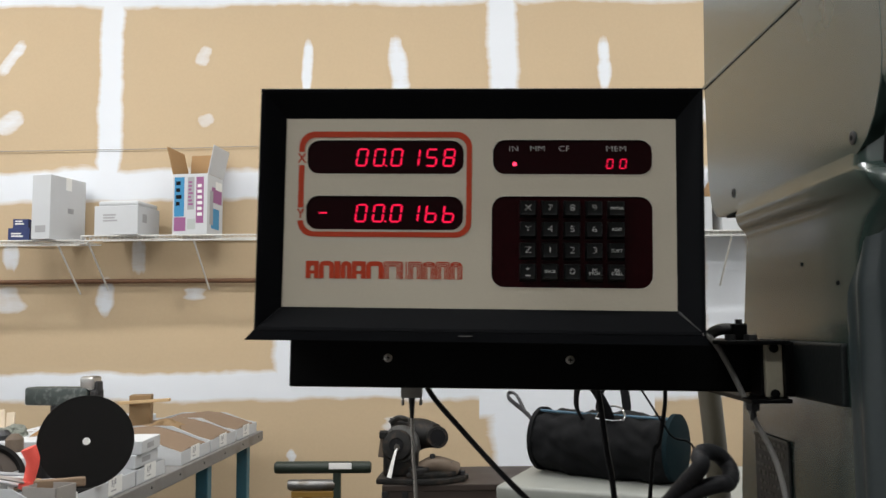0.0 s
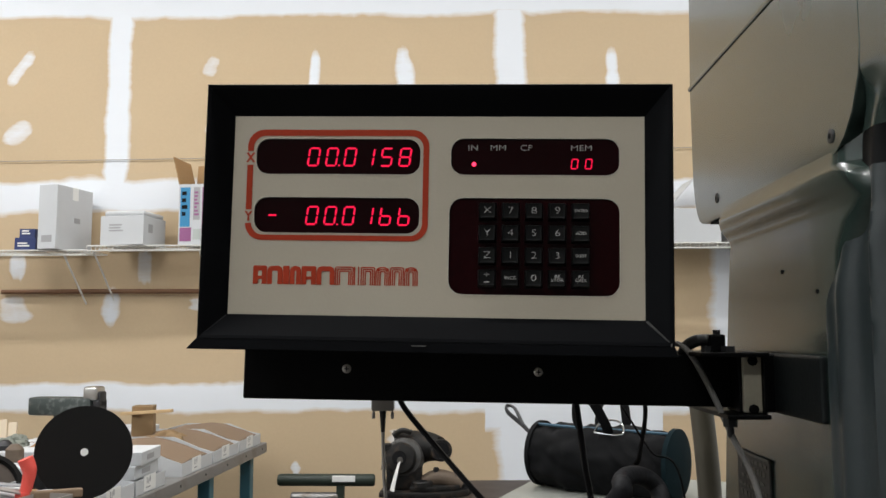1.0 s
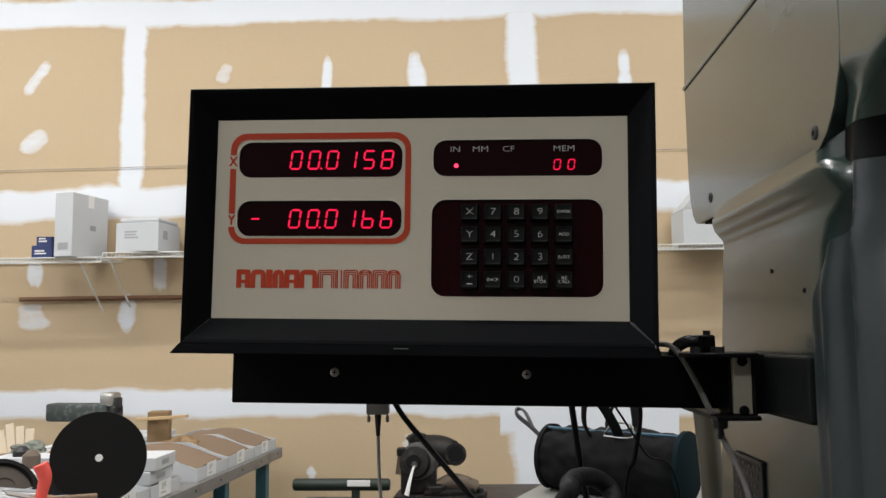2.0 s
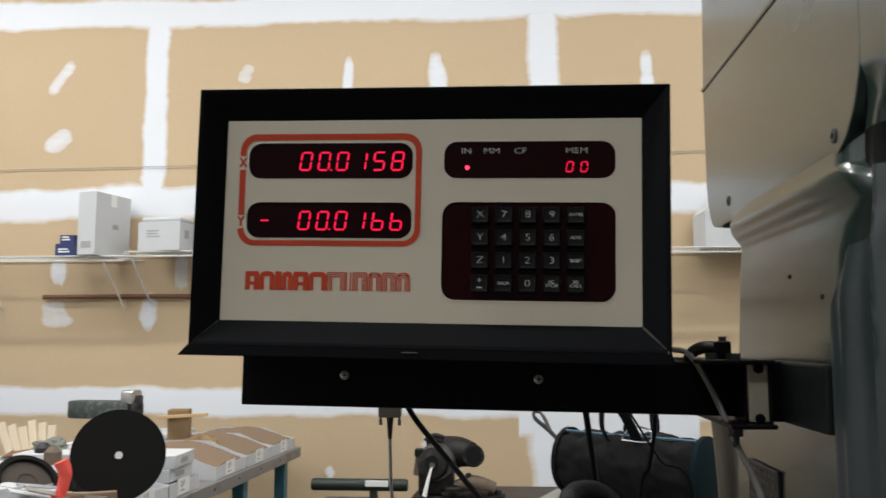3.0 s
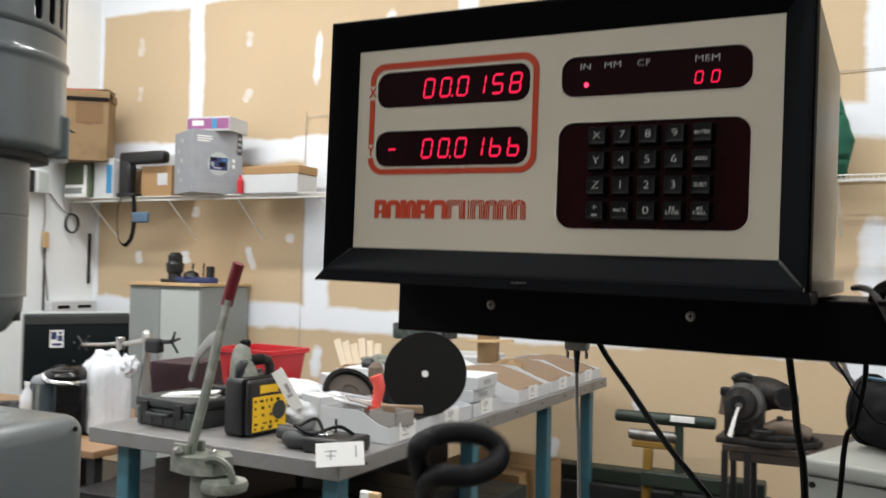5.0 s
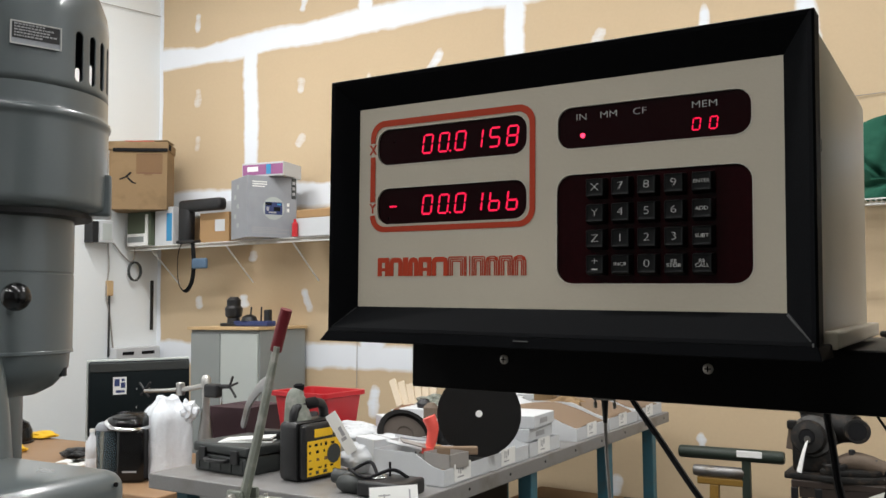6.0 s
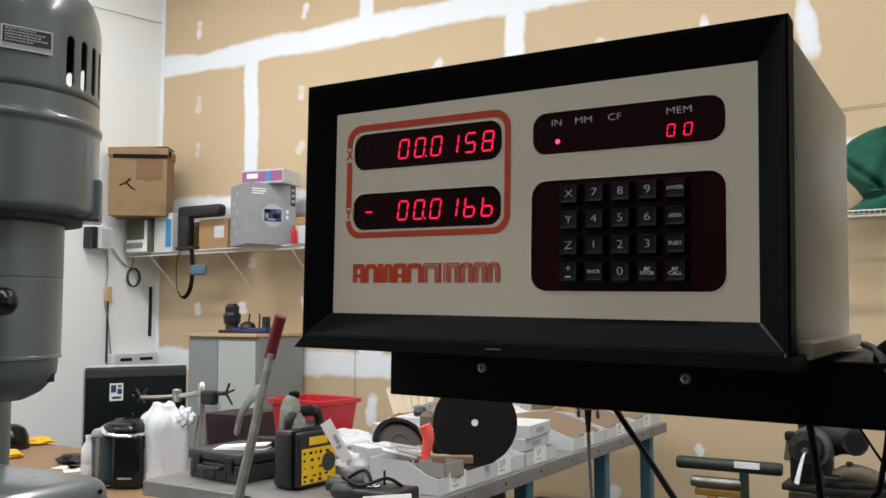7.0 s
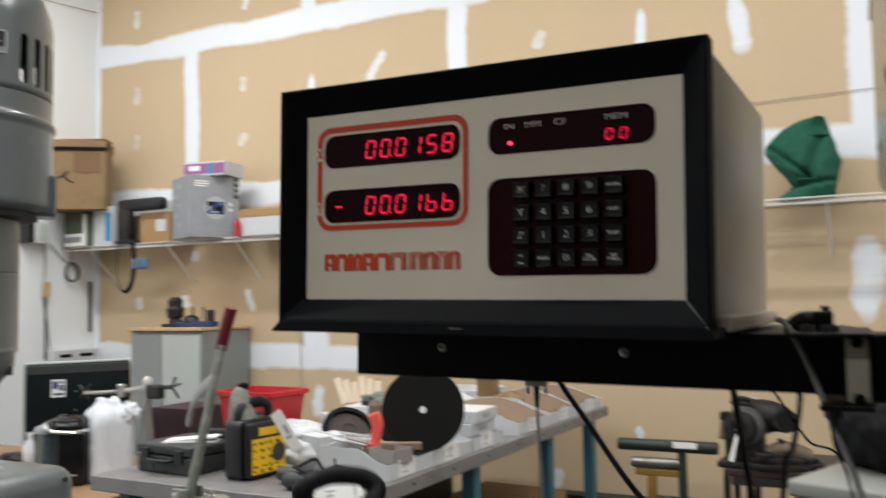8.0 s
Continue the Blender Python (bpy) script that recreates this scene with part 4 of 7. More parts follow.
def vert(i, z, rr):
    key = (i % seg, round(z, 5), round(rr, 5))
    if key not in prev:
        a = 2 * math.pi * (i % seg) / seg
        prev[key] = bm.verts.new((rr * math.cos(a), rr * math.sin(a), z))
    return prev[key]
for i in range(seg):
    for a, b in zip(BELT, BELT[1:]):
        if not solid(i, (a + b) / 2) and SL0 <= a and b <= SL1:
            continue
        bm.faces.new((vert(i, a, r0), vert(i + 1, a, r0), vert(i + 1, b, r0), vert(i, b, r0)))
dome = [(r0, 2.032), (r0 - 0.0006, 2.042), (r0 - 0.0035, 2.06), (r0 - 0.012, 2.083), (r0 - 0.028, 2.103), (r0 - 0.05, 2.118), (0.06, 2.129), (0.02, 2.133)]
for (ra, za), (rb, zb) in zip(dome, dome[1:]):
    for i in range(seg):
        bm.faces.new((vert(i, za, ra), vert(i + 1, za, ra), vert(i + 1, zb, rb), vert(i, zb, rb)))
bm.faces.new([vert(i, 2.133, 0.02) for i in range(seg)])
ring = part("motor_dome", bm, "motor", press, "grey domed motor cover with vertical vent slots", smooth=True)
sol = ring.modifiers.new("thickness", "SOLIDIFY")
sol.thickness, sol.offset = 0.003, -1
part("motor_core", lathe([(0.088, 1.923), (0.088, 1.965), (0.08, 1.97), (0.08, 2.04)], 32), "ink", press, "dark motor core inside the vents", smooth=True)
# nameplate facing the operator
npl = part("nameplate", box(-0.040, -0.0012, -0.0195, 0.040, 0.0, 0.0195, 0.0005), "foil_grey", press, "small steel nameplate with dark print", pose(0.1368, -0.0490, 1.987, 0, 0, 70) @ Matrix.Scale(0.85, 4))
for a, b, c, d in ((-0.04, 0.0175, 0.04, 0.0195), (-0.04, -0.0195, 0.04, -0.0175), (-0.04, -0.0175, -0.038, 0.0175), (0.038, -0.0175, 0.04, 0.0175)):
    part("raised_rim", box(a, -0.0028, b, c, -0.0012, d), "steel", npl, "bright raised rim")
part("dark_field", box(-0.037, -0.0018, -0.009, 0.037, -0.0012, 0.0172), "dark_steel", npl)
for i, w in enumerate((0.05, 0.062, 0.056, 0.064, 0.045)):
    z = 0.0145 - 0.0048 * i
    bm, q, rnd = None, -0.034, random.Random(i)
    while q < -0.036 + w:
        d = rnd.uniform(0.002, 0.006)
        bm = box(q, -0.0022, z - 0.0013, q + d, -0.0017, z + 0.0013, bm=bm)
        q += d + 0.0013
    part("print_line", bm, "grey_ink", npl)
part("terminal_box", box(-0.03, 0.0, -0.03, 0.03, 0.05, 0.035, 0.004), "motor", press, "", pose(0.068, 0.075, 1.775, 0, 0, -40))
part("spindle_housing", lathe([(0.02, 1.474), (0.05, 1.477), (0.072, 1.488), (0.085, 1.502), (0.0935, 1.516), (0.095, 1.537), (0.0995, 1.5385), (0.0995, 1.5425), (0.0985, 1.5435), (0.0985, 1.655), (0.0975, 1.656), (0.0975, 1.658), (0.0985, 1.659), (0.0985, 1.752)], 48), "motor", press, "grey cylindrical spindle housing", smooth=True)
part("flange", lathe([(0.11, 1.738), (0.124, 1.74), (0.124, 1.75), (0.11, 1.752)], 48), "dark_steel", press, smooth=True)
for a in (-35, 35, 140):
    part("cap_bolt", lathe([(0.006, 1.503), (0.006, 1.516)], 8, pose(0.089 * math.cos(radians(a)), 0.09 * math.sin(radians(a)), 0)), "dark_steel", press)
part("feed_lever", tube([(0.06, -0.03, 1.592), (0.1, -0.052, 1.606), (0.138, -0.071, 1.62)], 0.006, 10), "chrome", press, "chrome feed lever", smooth=True)
ball = bmesh.new()
bmesh.ops.create_uvsphere(ball, u_segments=24, v_segments=14, radius=0.0195, matrix=Matrix.Translation((0.141, -0.073, 1.621)))
part("ball_knob", ball, "gloss_black", press, "glossy black ball knob", smooth=True)
part("side_post", tube([(0.06, -0.06, 1.54), (0.074, -0.064, 1.47), (0.084, -0.068, 1.39)], 0.03, 16, ends=(0.02, 0.03)), "motor", press, "slanted grey casting", smooth=True)
part("table_casting", box(0.03, -0.3, 1.16, 0.325, -0.034, 1.402, 0.024, 5), "motor", press, "rounded grey casting below the head", smooth=True)
part("edge_screw", lathe([(0.003, 0), (0.003, 0.002)], 10, pose(0.3248, -0.058, 1.386, 0, 90)), "ink", press)
part("pedestal", box(0.05, -0.28, 0.0, 0.31, -0.05, 1.17, 0.03, 3), "motor", press, "grey pedestal down to the floor", smooth=True)
part("back_column", lathe([(0.05, 1.2), (0.05, 1.74)], 24, pose(-0.12, 0.06, 0)), "motor", press, smooth=True)
part("back_foot", box(-0.2, 0.0, 0.0, -0.04, 0.12, 1.2, 0.02), "motor", press, smooth=True)


# ---- wire shelf along the north wall ----
def wire_shelf(x0, x1, z, braces, y0=4.975, y1=5.285):
    t = thing("wire_shelf", "white vinyl-coated wire wall shelf with diagonal braces", "shelf", pose(0, 0, z), "wire shelves")
    for y, dz in ((y0, 0.0), (y0, -0.028), (y1, 0.0), ((y0 + y1) / 2, -0.004)):
        part("rail", bar((x0, y, dz), (x1, y, dz), 0.0036, 6), "shelf", t)
    bm, n = bmesh.new(), int((x1 - x0) / 0.0254)
    for i in range(n + 1):
        x = x0 + (x1 - x0) * i / n
        bm = box(x - 0.0014, y0 - 0.002, -0.0285, x + 0.0014, y0 + 0.001, 0.004, bm=bm)
        bm = box(x - 0.0014, y0, 0.0015, x + 0.0014, y1, 0.0043, bm=bm)
    tagged(part("wire_deck", bm, "shelf", t), kind="stuff")
    for x in braces:
        part("brace", tube([(x, y0 + 0.02, -0.03), (x + 0.012, 5.282, -0.30)], 0.006, 6, 0), "shelf", t)
    return t


wire_shelf(-3.34, -0.06, 2.093, (-3.1, -2.3, -1.66, -0.98, -0.19))
wire_shelf(-0.05, 4.2, 2.118, (-0.02, 0.6, 1.4, 2.2, 3.0, 3.7))


# ---- goods on the shelf ----
def carton(name, label, x, y, z, w, d, h, rz=0.0, material="card", flaps=(), tape="", category="carton", bevel=0.003):
    """A box standing at x, y, z (middle of its base). flaps: sides with a raised flap, as (side, height, lean)."""
    t = thing(name, label, category, pose(x, y, z, 0, 0, rz))
    if flaps:
        body = part("body", box(-w / 2, -d / 2, 0, w / 2, d / 2, h * 0.985, bevel), material, t)
        # The box is solid; a black sheet paints the shade of an open inside.
        part("inside_shade", box(-w / 2 + 0.008, -d / 2 + 0.008, h * 0.985, w / 2 - 0.008, d / 2 - 0.008, h * 0.99), "ink", t)
    else:
        body = part("body", box(-w / 2, -d / 2, 0, w / 2, d / 2, h, bevel), material, t)
        part("lid_seam", box(-w / 2 + 0.004, -0.0015, h, w / 2 - 0.004, 0.0015, h + 0.0006), "ink", t)
    for side, ln, lean, fm in flaps:
        if side == "w":
            part("flap", box(-0.002, -d / 2, 0, 0.002, d / 2, ln), fm, t, "raised flap", pose(-w / 2, 0, h * 0.985, 0, lean))
        elif side == "e":
            part("flap", box(-0.002, -d / 2, 0, 0.002, d / 2, ln), fm, t, "raised flap", pose(w / 2, 0, h * 0.985, 0, lean))
        elif side == "s":
            part("flap", box(-w / 2, -0.002, 0, w / 2, 0.002, ln), fm, t, "raised flap", pose(0, -d / 2, h * 0.985, lean))
        else:
            part("flap", box(-w / 2, -0.002, 0, w / 2, 0.002, ln), fm, t, "raised flap", pose(0, d / 2, h * 0.985, lean))
    if tape:
        part("tape", box(-w / 2 - 0.0006, -0.025, h * 0.8, w / 2 + 0.0006, 0.025, h + 0.0007), tape, t, "strip of packing tape")
    return t


def stick(t, side, u, v, w, h, material, size, name="print_panel"):
    """A printed panel on the south (s) or east (e) face of a carton of size (w, d, h)."""
    W, D, H = size
    if side == "s":
        return part(name, box(u - w / 2, -D / 2 - 0.0012, v - h / 2, u + w / 2, -D / 2 - 0.0002, v + h / 2), material, t)
    if side == "e":
        return part(name, box(W / 2 + 0.0002, u - w / 2, v - h / 2, W / 2 + 0.0012, u + w / 2, v + h / 2), material, t)
    return part(name, box(-W / 2 - 0.0012, u - w / 2, v - h / 2, -W / 2 - 0.0002, u + w / 2, v + h / 2), material, t)


S0, S1 = 2.0975, 2.1225
for dz, w in ((0.0, 0.125), (0.072, 0.09)):
    c = carton("small_carton", "small navy blue carton with white print on shelf", -0.425 + 0.01 * (dz > 0), 5.06, S0 + dz, w, 0.13, 0.072 - 0.02 * (dz > 0), 0, "blue_ink", bevel=0.001)
    bars(2, w * 0.7, 0.03, c, "paper_white", pose(0, -0.0652, 0.032), 3)
c = carton("white_carton", "tall plain white carton standing on wire shelf", -0.235, 5.09, S0, 0.125, 0.31, 0.375, -14, "bin", tape="paper_white")
stick(c, "s", 0.0, 0.06, 0.07, 0.04, "grey_ink", (0.125, 0.31, 0.375))
stick(c, "e", 0.02, 0.18, 0.05, 0.03, "grey_ink", (0.125, 0.31, 0.375))
c = carton("white_carton", "low white carton with dented lid and round mark", 0.17, 5.10, S1, 0.27, 0.26, 0.17, -8, "bin")
stick(c, "e", -0.05, 0.1, 0.05, 0.05, "grey_ink", (0.27, 0.26, 0.17))
bars(3, 0.12, 0.05, c, "grey_ink", pose(-0.02, -0.1302, 0.1), 4)
part("dented_lid", box(-0.12, -0.12, 0.17, 0.13, 0.12, 0.2, 0.012), "bin", c)
c = carton("open_carton", "open white product carton with purple and blue print", 0.59, 5.10, S1, 0.21, 0.24, 0.36, -6, "bin", (("w", 0.17, -14, "card"), ("n", 0.16, -8, "card"), ("e", 0.17, 12, "bin")))
stick(c, "s", -0.065, 0.22, 0.06, 0.23, "cyan_ink", (0.21, 0.24, 0.36))
stick(c, "s", 0.06, 0.2, 0.045, 0.27, "purple_ink", (0.21, 0.24, 0.36))
stick(c, "s", -0.06, 0.06, 0.07, 0.08, "purple_ink", (0.21, 0.24, 0.36))
bars(6, 0.03, 0.2, c, "paper_white", pose(0.06, -0.1214, 0.2), 5)
stick(c, "s", 0.005, 0.24, 0.04, 0.19, "grey_ink", (0.21, 0.2395, 0.36))
bars(7, 0.03, 0.15, c, "purple_ink", pose(0.005, -0.1212, 0.24), 9)
stick(c, "s", 0.01, 0.06, 0.05, 0.06, "cabinet_light", (0.21, 0.24, 0.36))
stick(c, "e", -0.06, 0.16, 0.05, 0.2, "grey_ink", (0.2104, 0.24, 0.36))
stick(c, "e", 0.05, 0.3, 0.1, 0.05, "paper_white", (0.2106, 0.24, 0.36))
bars(4, 0.04, 0.16, c, "ink", pose(-0.065, -0.1214, 0.24), 7)
stick(c, "e", 0.02, 0.24, 0.15, 0.09, "purple_ink", (0.21, 0.24, 0.36))
stick(c, "e", 0.0, 0.1, 0.12, 0.12, "cyan_ink", (0.21, 0.24, 0.36))
c = carton("open_carton", "open white carton with brown flaps on wire shelf", 3.44, 5.12, S1, 0.3, 0.24, 0.2, 4, "bin", (("w", 0.24, 42, "bin"), ("e", 0.2, 30, "card")))
c = carton("white_carton", "white carton on wire shelf beside machine", 3.80, 5.13, S1, 0.3, 0.26, 0.38, 0, "bin")
c = carton("carton_tray", "long white tray carton with brown cardboard lid", -1.37, 5.08, S0, 0.48, 0.24, 0.13, 0, "bin")
part("brown_lid", box(-0.236, -0.115, 0.13, 0.25, 0.115, 0.19, 0.008), "card", c, "brown cardboard lid")
part("red_bottle", lathe([(0.022, 0), (0.022, 0.09), (0.01, 0.105), (0.01, 0.125)], 14, pose(-0.225, -0.14, 0)), "red_plastic", c, "small red bottle")
SZ = (0.37, 0.35, 0.44)
c = carton("product_carton", "silver-grey product carton with printed picture on shelf", -1.93, 4.99, S0, *SZ, 62, "foil_grey", bevel=0.002)
FRONT = -SZ[1] / 2 - 0.0003
part("print_picture", lathe([(0.082, 0), (0.082, 0.001)], 32, pose(0.01, FRONT, 0.21, 90)), "cabinet_light", c, "pale round picture")
pic = part("print_centre", box(-0.055, FRONT - 0.0018, 0.165, 0.075, FRONT - 0.001, 0.255), "blue_ink", c, "dark printed picture")
for u, v, ww, hh, mat in ((-0.03, 0.24, 0.05, 0.02, "ink"), (0.035, 0.205, 0.05, 0.03, "ink"), (0.0, 0.18, 0.06, 0.012, "grey_ink"), (0.05, 0.24, 0.03, 0.012, "cyan_ink"), (-0.035, 0.205, 0.02, 0.03, "grey_ink")):
    part("print_block", box(u - ww / 2, FRONT - 0.0022, v - hh / 2, u + ww / 2, FRONT - 0.0018, v + hh / 2), mat, pic)
stick(c, "s", 0.163, 0.36, 0.036, 0.15, "dark_case", SZ)
for v in (0.32, 0.36, 0.4):
    stick(c, "s", 0.163, v, 0.022, 0.022, "grey_ink", (SZ[0], SZ[1] + 0.003, SZ[2]))
for v in (0.2, 0.24):
    stick(c, "s", 0.12, v, 0.018, 0.025, "paper_white", SZ)
bars(3, 0.12, 0.05, c, "paper_white", pose(-0.09, -SZ[1] / 2 - 0.0003, 0.38), 6)
bars(4, 0.3, 0.05, c, "grey_ink", pose(0.0, -SZ[1] / 2 - 0.0003, 0.05), 8)
for i in range(5):
    part("print_dot", box(-SZ[0] / 2 - 0.0014, 0.02 + 0.06 * (i % 2) - 0.015, 0.08 + 0.07 * i, -SZ[0] / 2 - 0.0003, 0.05 + 0.06 * (i % 2), 0.11 + 0.07 * i), "cabinet_light", c)
stick(c, "e", 0.0, 0.3, 0.2, 0.2, "ink", SZ)
c = carton("purple_carton", "small white carton with purple print, lying on a carton", -1.86, 5.0, S0 + 0.442, 0.34, 0.26, 0.1, 10, "bin", bevel=0.002)
stick(c, "s", 0.0, 0.05, 0.33, 0.075, "purple_ink", (0.34, 0.26, 0.1))
stick(c, "s", 0.05, 0.05, 0.04, 0.07, "cyan_ink", (0.34, 0.263, 0.1))
stick(c, "s", -0.08, 0.055, 0.09, 0.035, "paper_white", (0.34, 0.263, 0.1))
c = carton("brown_carton", "small brown carton with white label on wire shelf", -2.45, 5.12, S0, 0.3, 0.2, 0.23, 0, "card")
stick(c, "s", 0.06, 0.13, 0.1, 0.09, "bin", (0.3, 0.2, 0.23))
carton("white_carton", "long low white carton behind a black clamp", -2.62, 5.2, S0 + 0.231, 0.55, 0.14, 0.1, 0, "bin")
c = carton("white_carton", "white carton with bright blue stripe on wire shelf", -2.95, 5.08, S0, 0.2, 0.2, 0.3, 0, "bin")
stick(c, "s", 0.06, 0.14, 0.06, 0.22, "cyan_ink", (0.2, 0.2, 0.3))
# black angled holder with its hanging strap
h = thing("black_holder", "black angled plastic holder with hanging carry strap", "tool holder", pose(-2.56, 4.995, S0))
part("upright", box(-0.22, -0.04, 0.0, -0.1, 0.05, 0.29, 0.03, 3), "black_plastic", h, smooth=True)
part("foot", box(-0.22, -0.05, 0.0, -0.03, 0.06, 0.025, 0.008), "black_plastic", h, smooth=True)
part("arm", box(-0.22, -0.04, 0.245, 0.23, 0.05, 0.34, 0.03, 3), "black_plastic", h, smooth=True)
part("carry_strap", tube([(-0.17, -0.03, 0.02), (-0.2, -0.045, -0.1), (-0.19, -0.045, -0.3), (-0.12, -0.045, -0.37), (-0.05, -0.045, -0.3), (-0.03, -0.045, -0.15), (-0.06, -0.03, 0.02)], 0.016, 8, 6, flat=0.2), "bag", h, "black webbing strap", smooth=True)
part("cloth", box(-0.045, -0.06, -0.2, 0.11, -0.03, -0.12, 0.014, 3), "strap_blue", h, "blue-grey cloth in the strap", smooth=True)
carton("olive_carton", "olive green carton at the corner of the shelf", -3.19, 5.09, S0, 0.26, 0.3, 0.27, 0, "olive_box")
k = thing("white_tray", "white plastic tray with an upright end on shelf", "tray", pose(-3.19, 4.975, S0 - 0.002))
part("tray", box(-0.12, -0.05, 0.0, 0.085, 0.05, 0.1, 0.006), "paper_white", k)
# Flat grey patch on the solid tray, with the hollow's shade as its colour.
part("hollow", box(-0.11, -0.052, 0.03, 0.075, -0.0495, 0.075, 0.001), "cabinet_grey", k, "grey patch painting a shaded hollow")
part("upright_end", box(0.086, -0.05, 0.0, 0.108, 0.05, 0.25, 0.004), "paper_white", k)
c = carton("brown_carton", "big brown cardboard carton with taped lid and printed box", -3.128, 4.915, S0 + 0.272, 0.44, 0.28, 0.535, 36, "old_card")
pr = stick(c, "s", 0.085, 0.36, 0.2, 0.15, "brown_print", (0.44, 0.28, 0.535))
part("print_frame", box(-0.01, -0.1424, 0.28, 0.18, -0.1412, 0.29), "wood_pole", pr)
part("print_frame", box(-0.01, -0.1424, 0.43, 0.18, -0.1412, 0.437), "wood_pole", pr)
stick(c, "s", 0.075, 0.275, 0.06, 0.014, "brown_print", (0.44, 0.28, 0.535), "print_foot")
part("lid_edge", box(-0.23, -0.153, 0.465, 0.23, 0.148, 0.534, 0.008, 3), "old_card", c, "overlapping lid")
# No opening here: a black strip paints the shade beneath the lid's edge.
part("lid_shade_strip", box(-0.19, -0.1535, 0.454, 0.226, -0.1405, 0.482, 0.002), "ink", c, "black strip painting the shade under the lid")
part("lid_flap", box(-0.22, -0.14, 0, 0.22, 0.14, 0.008, 0.003), "old_card", c, "", pose(0, 0, 0.542, 3, -2))
for (x0, z0), (x1, z1), w in (((-0.15, 0.235), (-0.1, 0.255), 0.012), ((-0.1, 0.255), (-0.07, 0.285), 0.016), ((-0.09, 0.25), (-0.055, 0.215), 0.014), ((-0.055, 0.215), (-0.03, 0.205), 0.01)):
    a = math.degrees(math.atan2(z1 - z0, x1 - x0))
    part("printed_mark", box(0, -0.0012, -w / 2, math.hypot(x1 - x0, z1 - z0) + w / 2, -0.0003, w / 2), "ink", c, "", pose(x0 + 0.01, -0.14, z0, 0, -a))
part("lid_end", box(0.23, -0.145, 0.47, 0.235, -0.06, 0.515, 0.002), "ink", c, "dark hand hole in the lid end")
part("red_tape", box(-0.1, -0.148, 0.5345, 0.12, -0.1385, 0.54), "red_plastic", c, "strip of red tape")
# things on the west wall by the corner
e = thing("junction_box", "white wall junction box with thin grey cables", "junction box", pose(WEST + 0.001, 4.72, 2.22))
part("box", box(0, -0.1, -0.11, 0.12, 0.02, 0.06, 0.006), "bin", e)
part("dark_end", box(0.0, -0.16, -0.11, 0.1, -0.103, 0.055, 0.006), "black_plastic", e)
part("cover", box(0.12, -0.085, -0.09, 0.124, 0.0, 0.04, 0.002), "cabinet_light", e)
part("cable", tube([(0.02, 0.05, -0.1), (0.02, 0.06, -0.3), (0.02, 0.04, -0.5), (0.02, 0.08, -0.7), (0.02, 0.12, -1.0)], 0.006, 6), "plug", e, smooth=True)
part("cable", tube([(0.02, 0.1, -0.1), (0.02, 0.2, -0.2), (0.02, 0.29, -0.24), (0.02, 0.32, -0.1)], 0.006, 6), "plug", e, smooth=True)
pts = [(WEST + 0.03 + 0.004 * (i % 5), 5.02 + 0.062 * math.cos(i * 0.7), 1.90 + 0.075 * math.sin(i * 0.7)) for i in range(40)]
solo("cable_coil", tube(pts, 0.007, 6, 2), "dark_case", "coil of dark grey cable hung on white wall", "cable coil", smooth=True)
b = thing("wall_brush", "thin brush with wooden head hung on wall", "brush", pose(WEST + 0.02, 4.79, 1.2))
part("handle", bar((0, 0, 0.02), (0, 0, 0.52), 0.008), "dark_steel", b)
part("head", box(-0.012, -0.03, 0.5, 0.012, 0.03, 0.62, 0.005), "wood", b)
solo("black_strip", box(WEST, 5.215, 1.42, WEST + 0.015, 5.24, 1.83, 0.002), "black_plastic", "narrow black strip fixed to white wall", "trim strip")
c = thing("wall_heater", "cream wall-mounted duct cover in the corner", "duct cover", pose(WEST, 4.8, 1.13))
part("cover", box(0, 0, 0, 0.1, 0.44, 0.16, 0.01), "bin", c)
part("slot", box(0.1, 0.06, 0.1, 0.102, 0.17, 0.125), "ink", c)
part("slot", box(0.1, 0.25, 0.1, 0.102, 0.38, 0.125), "ink", c)
solo("wall_conduit", tube([(WEST + 0.012, 3.2, 3.885), (WEST + 0.012, 4.35, 4.0), (WEST + 0.012, 5.28, 4.095)], 0.003, 6, 0), "plug", "thin grey conduit along the white wall", "conduit")
# long wire clipped across the north wall and down
solo("wall_wire", tube([(-1.31, NORTH - 0.012, 0.9), (-1.30, NORTH - 0.012, 1.6), (-1.29, NORTH - 0.012, 2.63), (-1.26, NORTH - 0.012, 2.665), (-1.0, NORTH - 0.012, 2.68), (0.3, NORTH - 0.012, 2.69), (1.2, NORTH - 0.012, 2.705), (3.5, NORTH - 0.012, 2.735), (6.2, NORTH - 0.012, 2.75)], 0.0022, 6, 6), "plug", "thin grey wire clipped to drywall", "wire")
# wooden pole hung below the shelf
p = thing("wooden_pole", "brown wooden pole hung under wire shelf", "pole", pose(-0.693, 5.262, 1.868))
part("pole", tube([(0, 0, 0), (0.6, 0.002, 0.002), (1.4, 0, 0), (2.2, 0.0, 0.0)], 0.0145, 10), "wood_pole", p, smooth=True)
